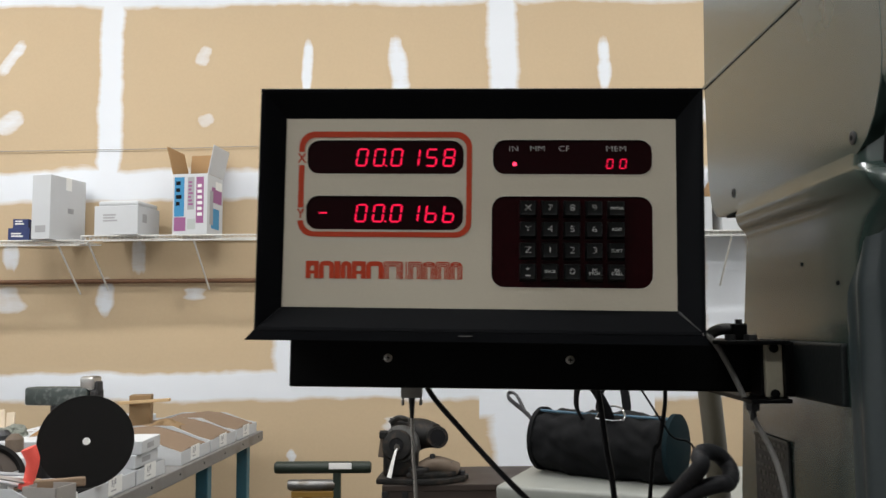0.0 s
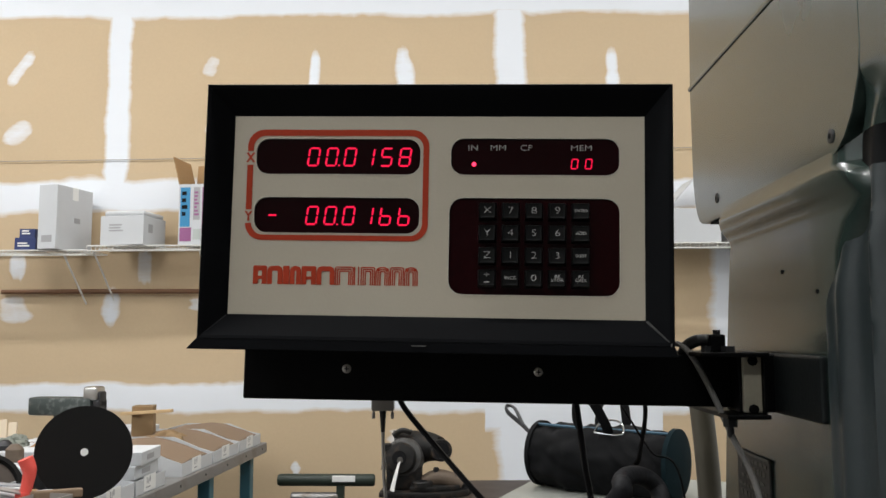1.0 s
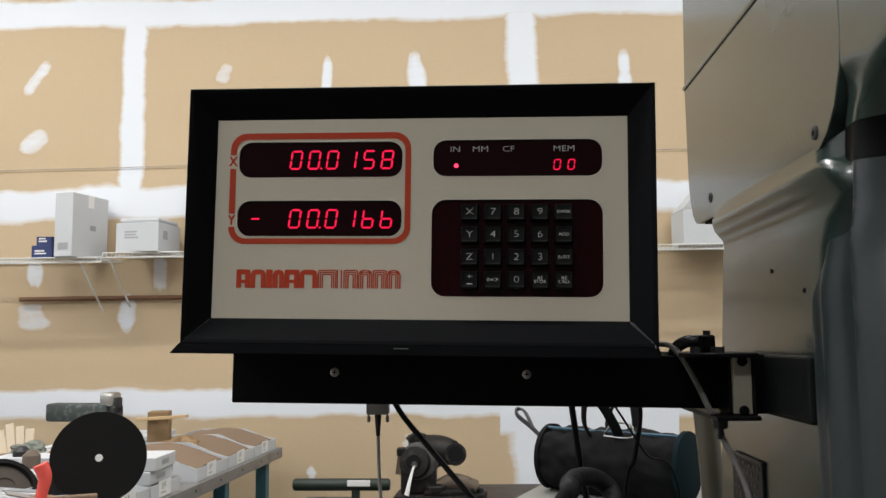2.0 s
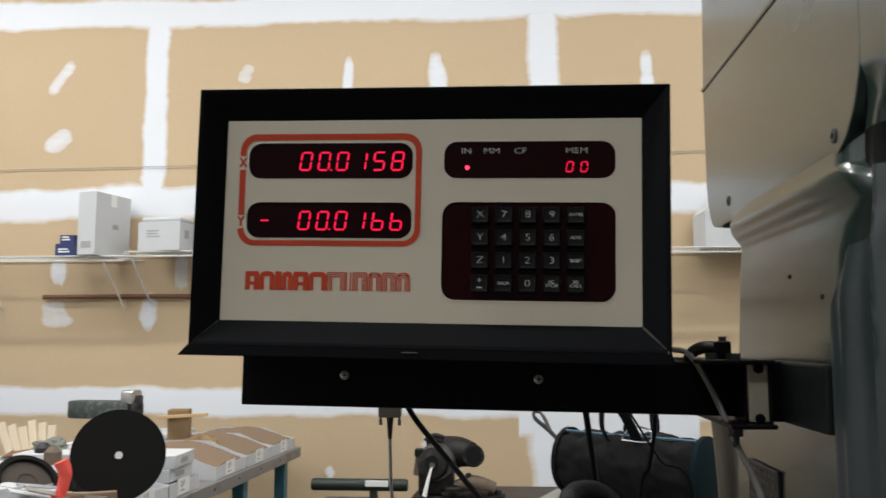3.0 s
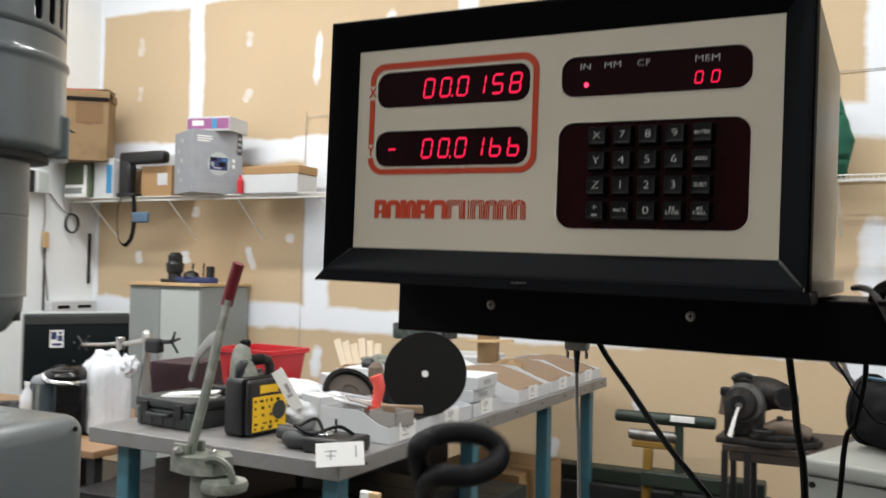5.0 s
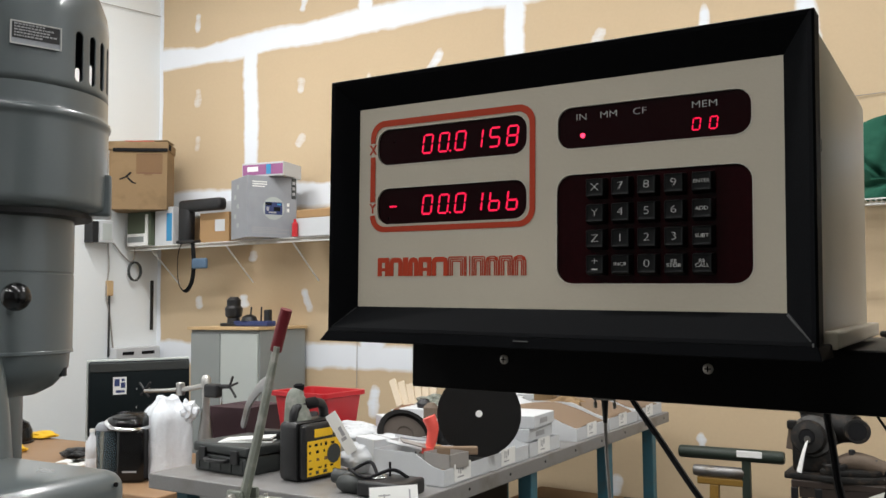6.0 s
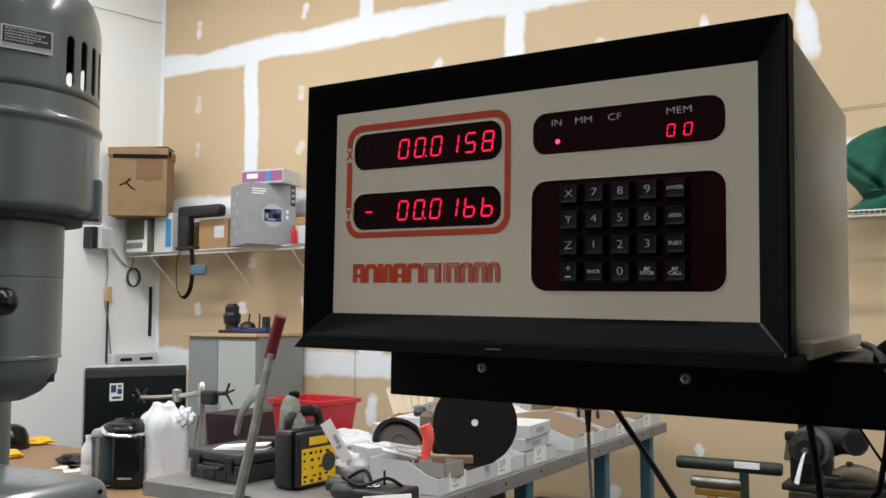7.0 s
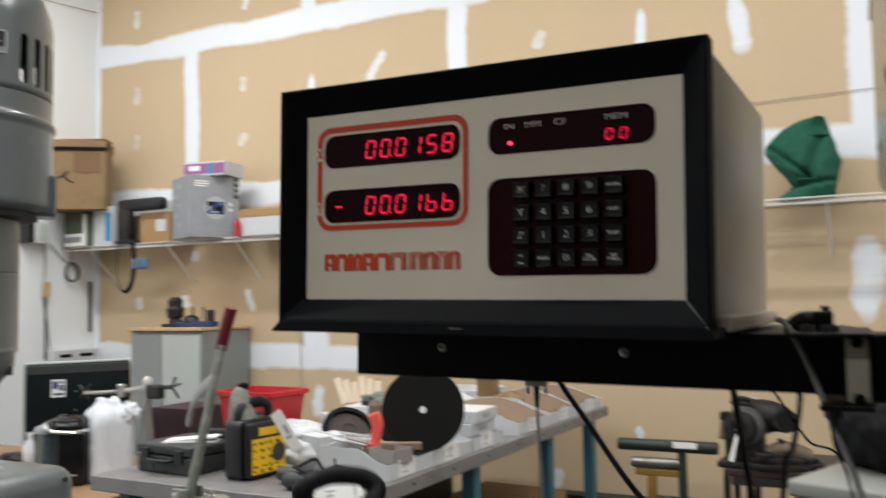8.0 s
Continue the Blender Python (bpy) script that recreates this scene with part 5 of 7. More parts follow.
# green cloth bundle


def cloth_heap(name, label, x, y, z, sx, sy, sz, material, seed, category, fold=0.55, fine=0.18):
    bm = bmesh.new()
    bmesh.ops.create_icosphere(bm, subdivisions=5, radius=1)
    for v in bm.verts:
        n1 = noise.noise(v.co * 1.3 + Vector((seed, 0, 0)))
        r = v.co.copy()
        fold = abs(noise.noise(Vector((v.co.x * 2.3 + seed, v.co.y * 2.3, v.co.z * 1.1)))) * fold + abs(noise.noise(v.co * 4 + Vector((seed, 3, 1)))) * fine
        k = 0.86 + 0.4 * n1 - fold
        v.co = Vector((r.x * sx * k, r.y * sy * k, max(0.0, (r.z * 0.5 * k + 0.42)) * sz))
    return solo(name, bm, material, label, category, pose(x, y, z), True)


def folded_cloth(name, label, m, material, category):
    """A stiffly folded cloth standing on end: a cornered outline, creased over its front."""
    outline = ((0.0, -0.158, 0.152), (0.03, -0.11, 0.152), (0.064, -0.06, 0.158), (0.12, -0.094, 0.17), (0.19, -0.152, 0.187), (0.25, -0.193, 0.164), (0.29, -0.193, 0.158), (0.33, -0.158, 0.14), (0.38, -0.105, 0.129), (0.42, -0.023, 0.115), (0.432, 0.05, 0.11))
    bm, rows, nz, nu = bmesh.new(), [], 44, 30
    for i in range(nz + 1):
        z = 0.432 * i / nz
        k = max(q for q in range(len(outline) - 1) if outline[q][0] <= z + 1e-9)
        (za, a0, a1), (zb, b0, b1) = outline[k], outline[k + 1]
        f = (z - za) / (zb - za)
        x0, x1 = a0 + (b0 - a0) * f, a1 + (b1 - a1) * f
        ring = []
        for side in (-1, 1):
            for j in range(nu):
                u = j / nu if side < 0 else 1 - j / nu
                x = x0 + (x1 - x0) * u
                depth = 0.1 * (math.sin(math.pi * u) ** 0.6) * (0.55 + 0.45 * math.sin(math.pi * min(1, z / 0.432 + 0.12)))
                crease = x + 0.165 - (0.29 - z) * 1.1
                depth -= 0.035 * math.exp(-(crease / 0.018) ** 2) * (1 if 0.1 < z < 0.3 else 0.2)
                crease = x - 0.08 + (0.3 - z) * 0.35
                depth -= 0.045 * math.exp(-(crease / 0.03) ** 2) * (1 if 0.1 < z < 0.33 else 0.3)
                depth -= 0.03 * math.exp(-((z - 0.075 - 0.1 * x) / 0.014) ** 2)
                depth += 0.018 * noise.noise((x * 9, z * 9, 3 + side)) + 0.005 * noise.noise((x * 30, z * 30, side))
                ring.append(bm.verts.new((x, side * max(0.004, depth), z)))
        rows.append(ring)
    for a, b in zip(rows, rows[1:]):
        for j in range(len(a)):
            bm.faces.new((a[j], a[(j + 1) % len(a)], b[(j + 1) % len(b)], b[j]))
    bm.faces.new(rows[0][::-1])
    bm.faces.new(rows[-1])
    return solo(name, bm, material, label, category, m, True)


folded_cloth("green_cloth", "folded dark green cloth standing on wire shelf", pose(2.095, 5.09, S1), "green_cloth", "cloth")

# ---- grey steel cabinet with things on top ----
c = thing("steel_cabinet", "grey steel cabinet with pale door and wooden top", "cabinet", pose(-2.42, 4.756, 0))
part("body", box(0, 0.012, 0, 0.66, 0.51, 1.44, 0.006), "cabinet_grey", c)
part("door", box(0.012, -0.004, 0.06, 0.296, 0.0118, 1.415, 0.004), "cabinet_grey", c)
d = part("door", box(0.302, -0.004, 0.06, 0.648, 0.0118, 1.415, 0.004), "cabinet_light", c, "paler door")
part("door_handle", box(0.32, -0.02, 0.85, 0.335, -0.0045, 0.98, 0.004), "chrome", d)
part("wooden_top", box(-0.01, -0.02, 1.441, 0.672, 0.52, 1.463, 0.003), "wood", c, "pale wooden top board")
t = thing("black_scope", "black turret-shaped optical tool on cabinet", "tool", pose(-2.13, 4.9, 1.4635))
part("foot", box(-0.09, -0.05, 0, 0.07, 0.05, 0.025, 0.006), "black_plastic", t)
part("turret", lathe([(0.05, 0.025), (0.045, 0.06), (0.06, 0.075), (0.065, 0.13), (0.05, 0.15), (0.052, 0.19), (0.03, 0.215)], 20), "black_plastic", t, smooth=True)
t = thing("blue_clamp", "blue and black vise tool lying on cabinet", "tool", pose(-1.93, 4.9, 1.4635))
part("bed", box(-0.16, -0.05, 0, 0.16, 0.05, 0.04, 0.01), "blue_ink", t)
part("jaw", lathe([(0.06, 0.04), (0.05, 0.07), (0.02, 0.085)], 14, pose(-0.05, 0, 0)), "black_plastic", t, smooth=True)
part("jaw", box(0.1, -0.02, 0.03, 0.15, 0.02, 0.12, 0.008), "black_plastic", t)
part("rod", bar((-0.04, 0, 0.07), (-0.03, 0, 0.14), 0.006), "dark_steel", t)
part("rod", bar((0.06, 0, 0.03), (0.065, 0, 0.14), 0.006), "dark_steel", t)

# ---- wooden desk with monitor and coffee maker ----
k = thing("wooden_desk", "light wooden desk beside the steel workbench", "desk", pose(-3.1, 2.95, 0))
part("top", box(0, 0, 0.715, 2.34, 0.95, 0.75, 0.006), "desk", k)
for x in (0.04, 2.28):
    for y in (0.04, 0.86):
        part("leg", box(x - 0.025, y, 0, x + 0.025, y + 0.05, 0.715, 0.004), "dark_steel", k)
m = thing("computer_monitor", "black computer monitor seen from behind, silver edge", "monitor", pose(-1.53, 3.53, 0.725, 0, 0, 58) @ Matrix.Diagonal((0.67, 1, 1, 1)))
part("back", box(-0.40, 0.0, 0.18, 0.40, 0.045, 0.585, 0.012, 3), "screen_black", m, smooth=True)
# Flat band; its lighter grey stands in for sheen on the glossy top.
part("top_sheen_band", box(-0.395, -0.0035, 0.53, 0.395, 0.006, 0.578, 0.003), "dark_case", m, "upper band, its sheen painted as lighter grey", pose(0, 0, 0, 0, 0, 0))
for u, v in ((-0.05, 0.33), (0.05, 0.33), (-0.05, 0.43), (0.05, 0.43)):
    part("mount_screw", lathe([(0.006, 0), (0.004, 0.003)], 8, pose(u + 0.02, 0.0, v, 90)), "steel", m)
part("silver_frame", box(-0.412, 0.03, 0.165, 0.405, 0.055, 0.596, 0.006), "cabinet_light", m, "silver front frame")
part("sticker", box(-0.215, -0.0015, 0.405, -0.11, -0.0002, 0.5), "paper_white", m, "white sticker")
for a, b, c, d in ((-0.205, 0.45, -0.165, 0.49), (-0.155, 0.44, -0.12, 0.47), (-0.195, 0.415, -0.125, 0.428), (-0.15, 0.477, -0.125, 0.49)):
    part("sticker_print", box(a, -0.0022, b, c, -0.0016, d), "blue_ink", m)
part("stand", box(-0.06, 0.0, 0.025, 0.06, 0.05, 0.2, 0.008), "screen_black", m)
part("stand_foot", box(-0.16, -0.09, 0.025, 0.16, 0.12, 0.039, 0.005), "screen_black", m)
a = thing("monitor_arm", "jointed chrome arm on a flared post", "monitor arm", pose(-0.925, 3.42, 0.75))
part("post", lathe([(0.06, 0.0), (0.06, 0.012), (0.05, 0.02), (0.042, 0.16), (0.028, 0.27), (0.02, 0.34), (0.02, 0.44), (0.026, 0.445), (0.026, 0.49), (0.02, 0.5), (0.012, 0.508)], 20), "steel", a, smooth=True)
part("lower_arm", tube([(-0.005, 0, 0.458), (-0.09, 0, 0.44), (-0.17, -0.005, 0.428)], 0.013, 10, 3), "steel", a, smooth=True)
part("joint", lathe([(0.02, 0.40), (0.023, 0.405), (0.023, 0.46), (0.018, 0.465)], 18, pose(-0.175, -0.005, 0)), "steel", a, smooth=True)
part("upper_arm", tube([(-0.175, -0.005, 0.43), (-0.28, -0.02, 0.42), (-0.41, -0.03, 0.415)], 0.0105, 10, 3), "steel", a, smooth=True)
part("mount_claw", bar((-0.44, -0.03, 0.39), (-0.37, -0.03, 0.46), 0.006), "dark_steel", a)
part("mount_claw", bar((-0.45, -0.03, 0.455), (-0.38, -0.03, 0.385), 0.006), "dark_steel", a)
part("cross_bar", tube([(0.02, 0, 0.43), (0.12, -0.02, 0.455), (0.2, -0.04, 0.462)], 0.011, 8, 3), "dark_steel", a, smooth=True)
part("clamp", box(0.03, -0.05, 0.4, 0.12, 0.0, 0.47, 0.012), "dark_steel", a)
for dz, dx in ((0.05, 0.03), (-0.05, 0.05), (0.02, 0.06)):
    part("claw", bar((0.2, -0.04, 0.462), (0.2 + dx, -0.05, 0.462 + dz), 0.006), "dark_steel", a)
k = thing("coffee_maker", "black pod coffee maker with clear water tank", "coffee maker", pose(-1.225, 3.16, 0.75, 0, 0, 28) @ Matrix.Diagonal((1, 1, 0.92, 1)))
part("body", box(-0.005, -0.085, 0.0, 0.135, 0.17, 0.285, 0.022, 4), "gloss_black", k, smooth=True)
part("back_column", box(-0.12, 0.075, 0.0, 0.0, 0.17, 0.27, 0.015, 3), "gloss_black", k, smooth=True)
bm = lathe([(0.085, 0.262), (0.112, 0.275), (0.12, 0.3), (0.112, 0.33), (0.085, 0.352), (0.04, 0.364)], 32, Matrix.Translation((0.025, 0.03, 0)) @ Matrix.Diagonal((0.98, 1.15, 1, 1)))
head = part("head", bm, "gloss_black", k, "domed black brewing head", smooth=True)
part("chrome_band", tube([(0.135, -0.02, 0.285), (0.085, -0.095, 0.283), (0.0, -0.108, 0.29), (-0.06, -0.06, 0.318), (-0.055, 0.02, 0.345)], 0.011, 8, 6, flat=0.5), "chrome", k, "curved chrome band", smooth=True)
part("head_handle", tube([(-0.02, -0.07, 0.336), (0.03, -0.085, 0.34), (0.085, -0.06, 0.338)], 0.01, 8, 5), "black_plastic", head, smooth=True)
part("tank_base", box(-0.13, -0.06, 0.0, -0.008, 0.074, 0.022, 0.006), "gloss_black", k)
tank = part("water_tank", lathe([(0.054, 0.022), (0.06, 0.03), (0.064, 0.12), (0.066, 0.262), (0.06, 0.27)], 28, pose(-0.07, 0.008, 0)), "clear_tank", k, "clear smoky water tank", smooth=True)
part("tank_lid", lathe([(0.068, 0.27), (0.07, 0.284), (0.058, 0.305), (0.03, 0.314)], 28, pose(-0.07, 0.008, 0)), "foil_grey", tank, "silver-grey tank lid", smooth=True)
part("badge", box(0.03, -0.0865, 0.055, 0.1, -0.0852, 0.064), "grey_ink", k)
j = thing("plastic_jug", "white plastic jug inside a crumpled clear bag", "jug", pose(-1.085, 3.315, 0.75, 0, 0, 24))
bm = lathe([(0.095, 0.0), (0.112, 0.012)] + [(0.113, 0.03 + 0.02 * q) for q in range(14)] + [(0.106, 0.32), (0.094, 0.345), (0.07, 0.365), (0.055, 0.385), (0.05, 0.4), (0.03, 0.405)], 72)
for v in bm.verts:
    ang = math.atan2(v.co.y, v.co.x)
    square = 1 + 0.1 * math.cos(4 * ang)
    crease = abs(noise.noise((math.cos(ang) * 3, math.sin(ang) * 3, v.co.z * 5))) * 0.13 + abs(noise.noise((math.cos(ang) * 8 + v.co.z * 6, math.sin(ang) * 8, v.co.z * 15))) * 0.07
    k0 = square * (1.06 - crease)
    v.co = Vector((v.co.x * k0, v.co.y * k0, v.co.z * (1 + 0.05 * noise.noise((ang, v.co.z * 6, 2)))))
part("bag", bm, "bag_film", j, "crumpled cloudy film", smooth=True)
bm = bmesh.new()
bmesh.ops.create_icosphere(bm, subdivisions=4, radius=1)
for v in bm.verts:
    r = 1 + 0.35 * noise.noise(v.co * 2.2) - 0.25 * abs(noise.noise(v.co * 5))
    v.co = Vector((v.co.x * 0.055 * r, v.co.y * 0.045 * r, v.co.z * 0.06 * r))
part("bag_ear", bm, "bag_film", j, "bunched bag opening", pose(0.105, 0.0, 0.325), True)
for x, y, s, mat, lab in ((-2.86, 3.87, 0.13, "yellow", "folded yellow work cloth on desk"), (-2.51, 3.44, 0.095, "yellow", "small yellow cloth on desk")):
    cloth_heap("yellow_cloth", lab, x, y, 0.75, s, s * 0.7, 0.05, mat, x, "cloth", 0.25, 0.04)
bt = thing("water_bottle", "small clear plastic water bottle", "bottle", pose(-1.62, 3.29, 0.75) @ Matrix.Scale(1.05, 4))
part("body", lathe([(0.03, 0), (0.033, 0.01), (0.033, 0.05), (0.031, 0.055), (0.033, 0.06), (0.033, 0.13), (0.012, 0.17), (0.012, 0.185)], 16), "bag_film", bt, smooth=True)
part("cap", lathe([(0.014, 0.185), (0.014, 0.2)], 12), "paper_white", bt)
cloth_heap("cable_heap", "tangle of black cables and paper on desk", -2.0, 3.47, 0.75, 0.12, 0.08, 0.07, "black_plastic", 2.2, "cables")
for x, y, rz in ((-1.90, 3.38, 20), (-1.80, 3.34, -35), (-1.86, 3.44, 60)):
    solo("paper_sheet", box(-0.07, -0.05, 0, 0.07, 0.05, 0.003, 0.001), "paper_white", "white scrap of paper lying on the desk", "paper", pose(x, y, 0.751, 0, 0, rz))
hm = thing("welding_mask", "black rounded mask lying on the desk", "mask", pose(-2.83, 3.64, 0.75))
part("shell", lathe([(0.12, 0.0), (0.125, 0.03), (0.12, 0.08), (0.1, 0.125), (0.06, 0.15), (0.01, 0.158)], 32), "gloss_black", hm, smooth=True)
part("rim", lathe([(0.12, 0.0), (0.13, 0.004), (0.13, 0.012), (0.12, 0.016)], 32), "black_plastic", hm, smooth=True)
carton("plum_bin", "dark plum plastic bin on the desk", -0.92, 3.72, 0.75, 0.26, 0.3, 0.33, 0, "plum", category="bin")

for x, y, w, d, hh, mat, lab in ((-0.95, 3.12, 0.36, 0.3, 0.5, "dark_case", "dark grey tub standing under the desk"), (-1.4, 3.15, 0.4, 0.34, 0.6, "black_plastic", "black crate standing under the desk"), (-0.47, 3.0, 0.4, 0.5, 0.64, "black_plastic", "black crate standing between desk and bench")):
    carton("carton", lab, x, y, 0.0, w, d, hh, 3, mat)

# ---- steel workbench ----
BENCH = pose(0.893, 2.365, 0, 0, 0, -2.6)
w = thing("steel_workbench", "worn grey steel workbench with blue painted legs", "workbench", BENCH)
part("top", box(-1.1, 0, 0.945, 0, 2.64, 1.0, 0.004), "bench_top", w, "stained grey steel top")
for x in (-1.0, -0.08):
    for y in (0.10, 1.05, 1.88, 2.53):
        part("leg", box(x - 0.03, y - 0.03, 0, x + 0.03, y + 0.03, 0.945, 0.005), "bench_leg", w, "blue painted steel leg")
part("shelf", box(-1.02, 0.08, 0.2, -0.06, 2.56, 0.235, 0.003), "bench_top", w, "lower steel shelf")
for i in range(9):
    part("edge_rivet", lathe([(0.006, 0), (0.004, 0.003)], 8, pose(0.0, 0.15 + 0.3 * i, 0.975, 0, 90)), "dark_steel", w)


def on_bench(x, y, dz=0.0, rz=0.0):
    """A pose on the bench top: x from its right edge, y from its near edge."""
    return BENCH @ pose(x, y, 1.0 + dz, 0, 0, rz)


def part_bin(y0, y1, depth, seed, fill="sand", lab="white cardboard parts bin with brown abrasive sheets", back=0.13):
    """An open-front card bin: low lip, sides rising to the back."""
    t = thing("parts_bin", lab, "parts bin", on_bench(-0.02, (y0 + y1) / 2), "parts bins")
    hw, lip = (y1 - y0) / 2 - 0.004, 0.056
    th = 0.0035
    part("front_lip", box(-th, -hw, 0, 0, hw, lip), "bin", t)
    part("back", box(-depth, -hw, 0, -depth + th, hw, back), "bin", t)
    part("base", box(-depth, -hw, 0, 0, hw, th), "bin", t)
    for s in (-1, 1):
        bm = bmesh.new()
        prof = [(-th, 0), (-depth, 0), (-depth, back), (-depth * 0.42, back), (-depth * 0.16, back * 0.62), (-th, lip)]
        a = [bm.verts.new((x, s * hw, z)) for x, z in prof]
        b = [bm.verts.new((x, s * (hw - th), z)) for x, z in prof]
        n = len(a)
        for i in range(n):
            bm.faces.new((a[i], a[(i + 1) % n], b[(i + 1) % n], b[i]))
        bm.faces.new(a[::-1])
        bm.faces.new(b)
        bmesh.ops.recalc_face_normals(bm, faces=bm.faces)
        part("side", bm, "bin", t)
    for at in ((-0.62, 0.45) if hw > 0.25 else (-0.1,)):
        lb = part("label", box(0.0004, hw * at - 0.055, 0.006, 0.0016, hw * at + 0.055, 0.066), "paper_white", t, "white card label")
        for dy, z0, z1, dw in ((-0.03, 0.034, 0.058, 0.006), (-0.016, 0.03, 0.055, 0.005), (-0.005, 0.04, 0.06, 0.009), (-0.034, 0.018, 0.023, 0.04)):
            part("print_line", box(0.0017, hw * at + dy, z0, 0.0022, hw * at + dy + dw, z1), "grey_ink", lb)
    rnd = random.Random(seed)
    if fill:
        for i in range(2):
            # curled sheets, arched along the depth
            bm, n = bmesh.new(), 10
            off, ww = rnd.uniform(-0.01, 0.01), hw * rnd.uniform(0.86, 0.97)
            rows = []
            for q in range(n + 1):
                k = q / n
                x = -0.02 - k * (depth * 0.86) + off
                z = 0.044 + i * 0.006 + back * 0.56 * math.sin(math.pi / 2 * min(1, k * 1.45)) - 0.025 * max(0, k - 0.7) + 0.006 * noise.noise((k * 2, seed, i))
                rows.append([bm.verts.new((x, sgn * ww, z + 0.008 * (1 - sgn * sgn) + 0.002 * rnd.uniform(-1, 1))) for sgn in (-1, -0.3, 0.3, 1)])
            for a, b in zip(rows, rows[1:]):
                for c in range(3):
                    bm.faces.new((a[c], a[c + 1], b[c + 1], b[c]))
            ex = bmesh.ops.extrude_face_region(bm, geom=bm.faces[:])
            bmesh.ops.translate(bm, vec=(0, 0, 0.003), verts=[g for g in ex["geom"] if isinstance(g, bmesh.types.BMVert)])
            bmesh.ops.recalc_face_normals(bm, faces=bm.faces)
            part("sheet", bm, fill, t, "curled brown abrasive sheet", smooth=True)
    return t


part_bin(0.315, 0.945, 0.29, 1, "", "wide open white cardboard bin holding tools and discs", 0.105)
part_bin(0.95, 1.235, 0.36, 3, "", "white cardboard bin with stacked white boxes", 0.1)
part_bin(1.41, 1.79, 0.44, 4, back=0.125)
part_bin(1.80, 2.19, 0.44, 5, back=0.12)
part_bin(2.20, 2.58, 0.42, 6, back=0.11)
for i in range(3):
    tb = thing("flat_box", "flat white box stacked in a parts bin", "box", on_bench(-0.2 + 0.012 * i, 1.09, 0.005 + 0.052 * i, 4 * i - 3), "stacked flat boxes")
    part("body", box(-0.17, -0.115, 0.0, 0.15, 0.115, 0.05, 0.003), "bin", tb)
    part("print_line", box(0.1502, -0.05, 0.015, 0.151, 0.03, 0.035), "grey_ink", tb)
for y, dz, dx in ((1.72, 0.0, -0.66), (2.15, 0.0, -0.64), (1.35, 0.0, -0.66)):
    tb = thing("flat_box", "plain white box behind the parts bins", "box", on_bench(dx, y, 0, 6), "boxes behind the bins")
    part("body", box(-0.16, -0.16, 0.0, 0.16, 0.16, 0.13, 0.004), "bin", tb)
    part("lid_seam", box(-0.15, -0.001, 0.13, 0.15, 0.001, 0.1305), "ink", tb)


def disc(x, y, z, r, normal, lab, hub="paper_white", thick=0.0035):
    q = Vector(normal).to_track_quat("Z", "Y").to_matrix().to_4x4()
    t = thing("abrasive_disc", lab, "abrasive disc", Matrix.Translation((x, y, z)) @ q, "abrasive discs")
    part("disc", lathe([(0.012, -thick / 2), (r - 0.001, -thick / 2), (r, 0), (r - 0.001, thick / 2), (0.012, thick / 2), (0.012, -thick / 2)], 72, cap=False), "disc", t, smooth=True)
    part("hub", lathe([(0.0125, -thick / 2 - 0.0004), (0.0125, thick / 2 + 0.0004)], 20), hub, t, "pale plastic hub")
    return t


disc(0.868, 2.98, 1.209, 0.153, (0.42, -0.9, 0.1), "large black abrasive cut-off disc standing in a bin")
q = Vector((0.62, -0.42, 0.66)).to_track_quat("Z", "Y").to_matrix().to_4x4()
k = thing("abrasive_disc", "thick-rimmed brown abrasive cup disc leaning in a bin", "abrasive disc", Matrix.Translation((0.555, 2.97, 1.115)) @ q, "abrasive discs")
part("rim", lathe([(0.088, -0.014), (0.104, -0.014), (0.108, -0.008), (0.108, 0.01), (0.104, 0.015), (0.088, 0.015), (0.085, 0.0)], 48, cap=False), "disc", k, "thick black rim", smooth=True)
part("face", lathe([(0.001, 0.002), (0.03, 0.002), (0.034, 0.006), (0.06, 0.004), (0.087, 0.0), (0.087, -0.012), (0.001, -0.012)], 40, cap=False), "cup_face", k, "brown dished face", smooth=True)
disc(0.80, 3.06, 1.045, 0.098, (0.12, -0.2, 0.97), "black abrasive disc lying flat in a cardboard bin", "disc", 0.016)
# loose contents of the near bins
for i, (u, v, dz, sx, sy, sz, mat) in enumerate(((-0.24, 0.55, 0.004, 0.06, 0.07, 0.11, "paper_white"), (-0.12, 0.47, 0.004, 0.06, 0.05, 0.075, "card"), (-0.3, 0.78, 0.004, 0.05, 0.06, 0.12, "rusty"))):
    b0 = on_bench(u, v, dz).translation
    cloth_heap("crumpled_paper", ("crumpled white paper in a parts bin", "crumpled brown paper in a parts bin", "rusty lump of metal scrap in a parts bin")[i], b0.x, b0.y, b0.z, sx, sy, sz, mat, 3.3 * i + 1, ("paper", "paper", "scrap")[i], 0.5, 0.25)
for i in range(6):
    t = thing("small_sleeve", "narrow pale cardboard sleeve lying in a bin", "cardboard", on_bench(-0.13 - 0.03 * i, 0.485 + 0.02 * (i % 3), 0.072 + 0.008 * i, 5 + 7 * i) @ pose(0, 0, 0, 8 * (i % 2), -10 + 4 * i, 0), "cardboard sleeves")
    part("sleeve", box(-0.07, -0.016, 0, 0.07, 0.016, 0.006, 0.001), ("bin", "sand", "bin", "card", "bin", "foil_grey")[i], t)
    part("print_line", box(-0.05, -0.006, 0.006, 0.02, 0.004, 0.0065), "grey_ink", t)
g = carton("grey_carton", "plain grey-white card box on workbench", 0.53, 2.845, 1.0, 0.13, 0.14, 0.125, -24, "bin")
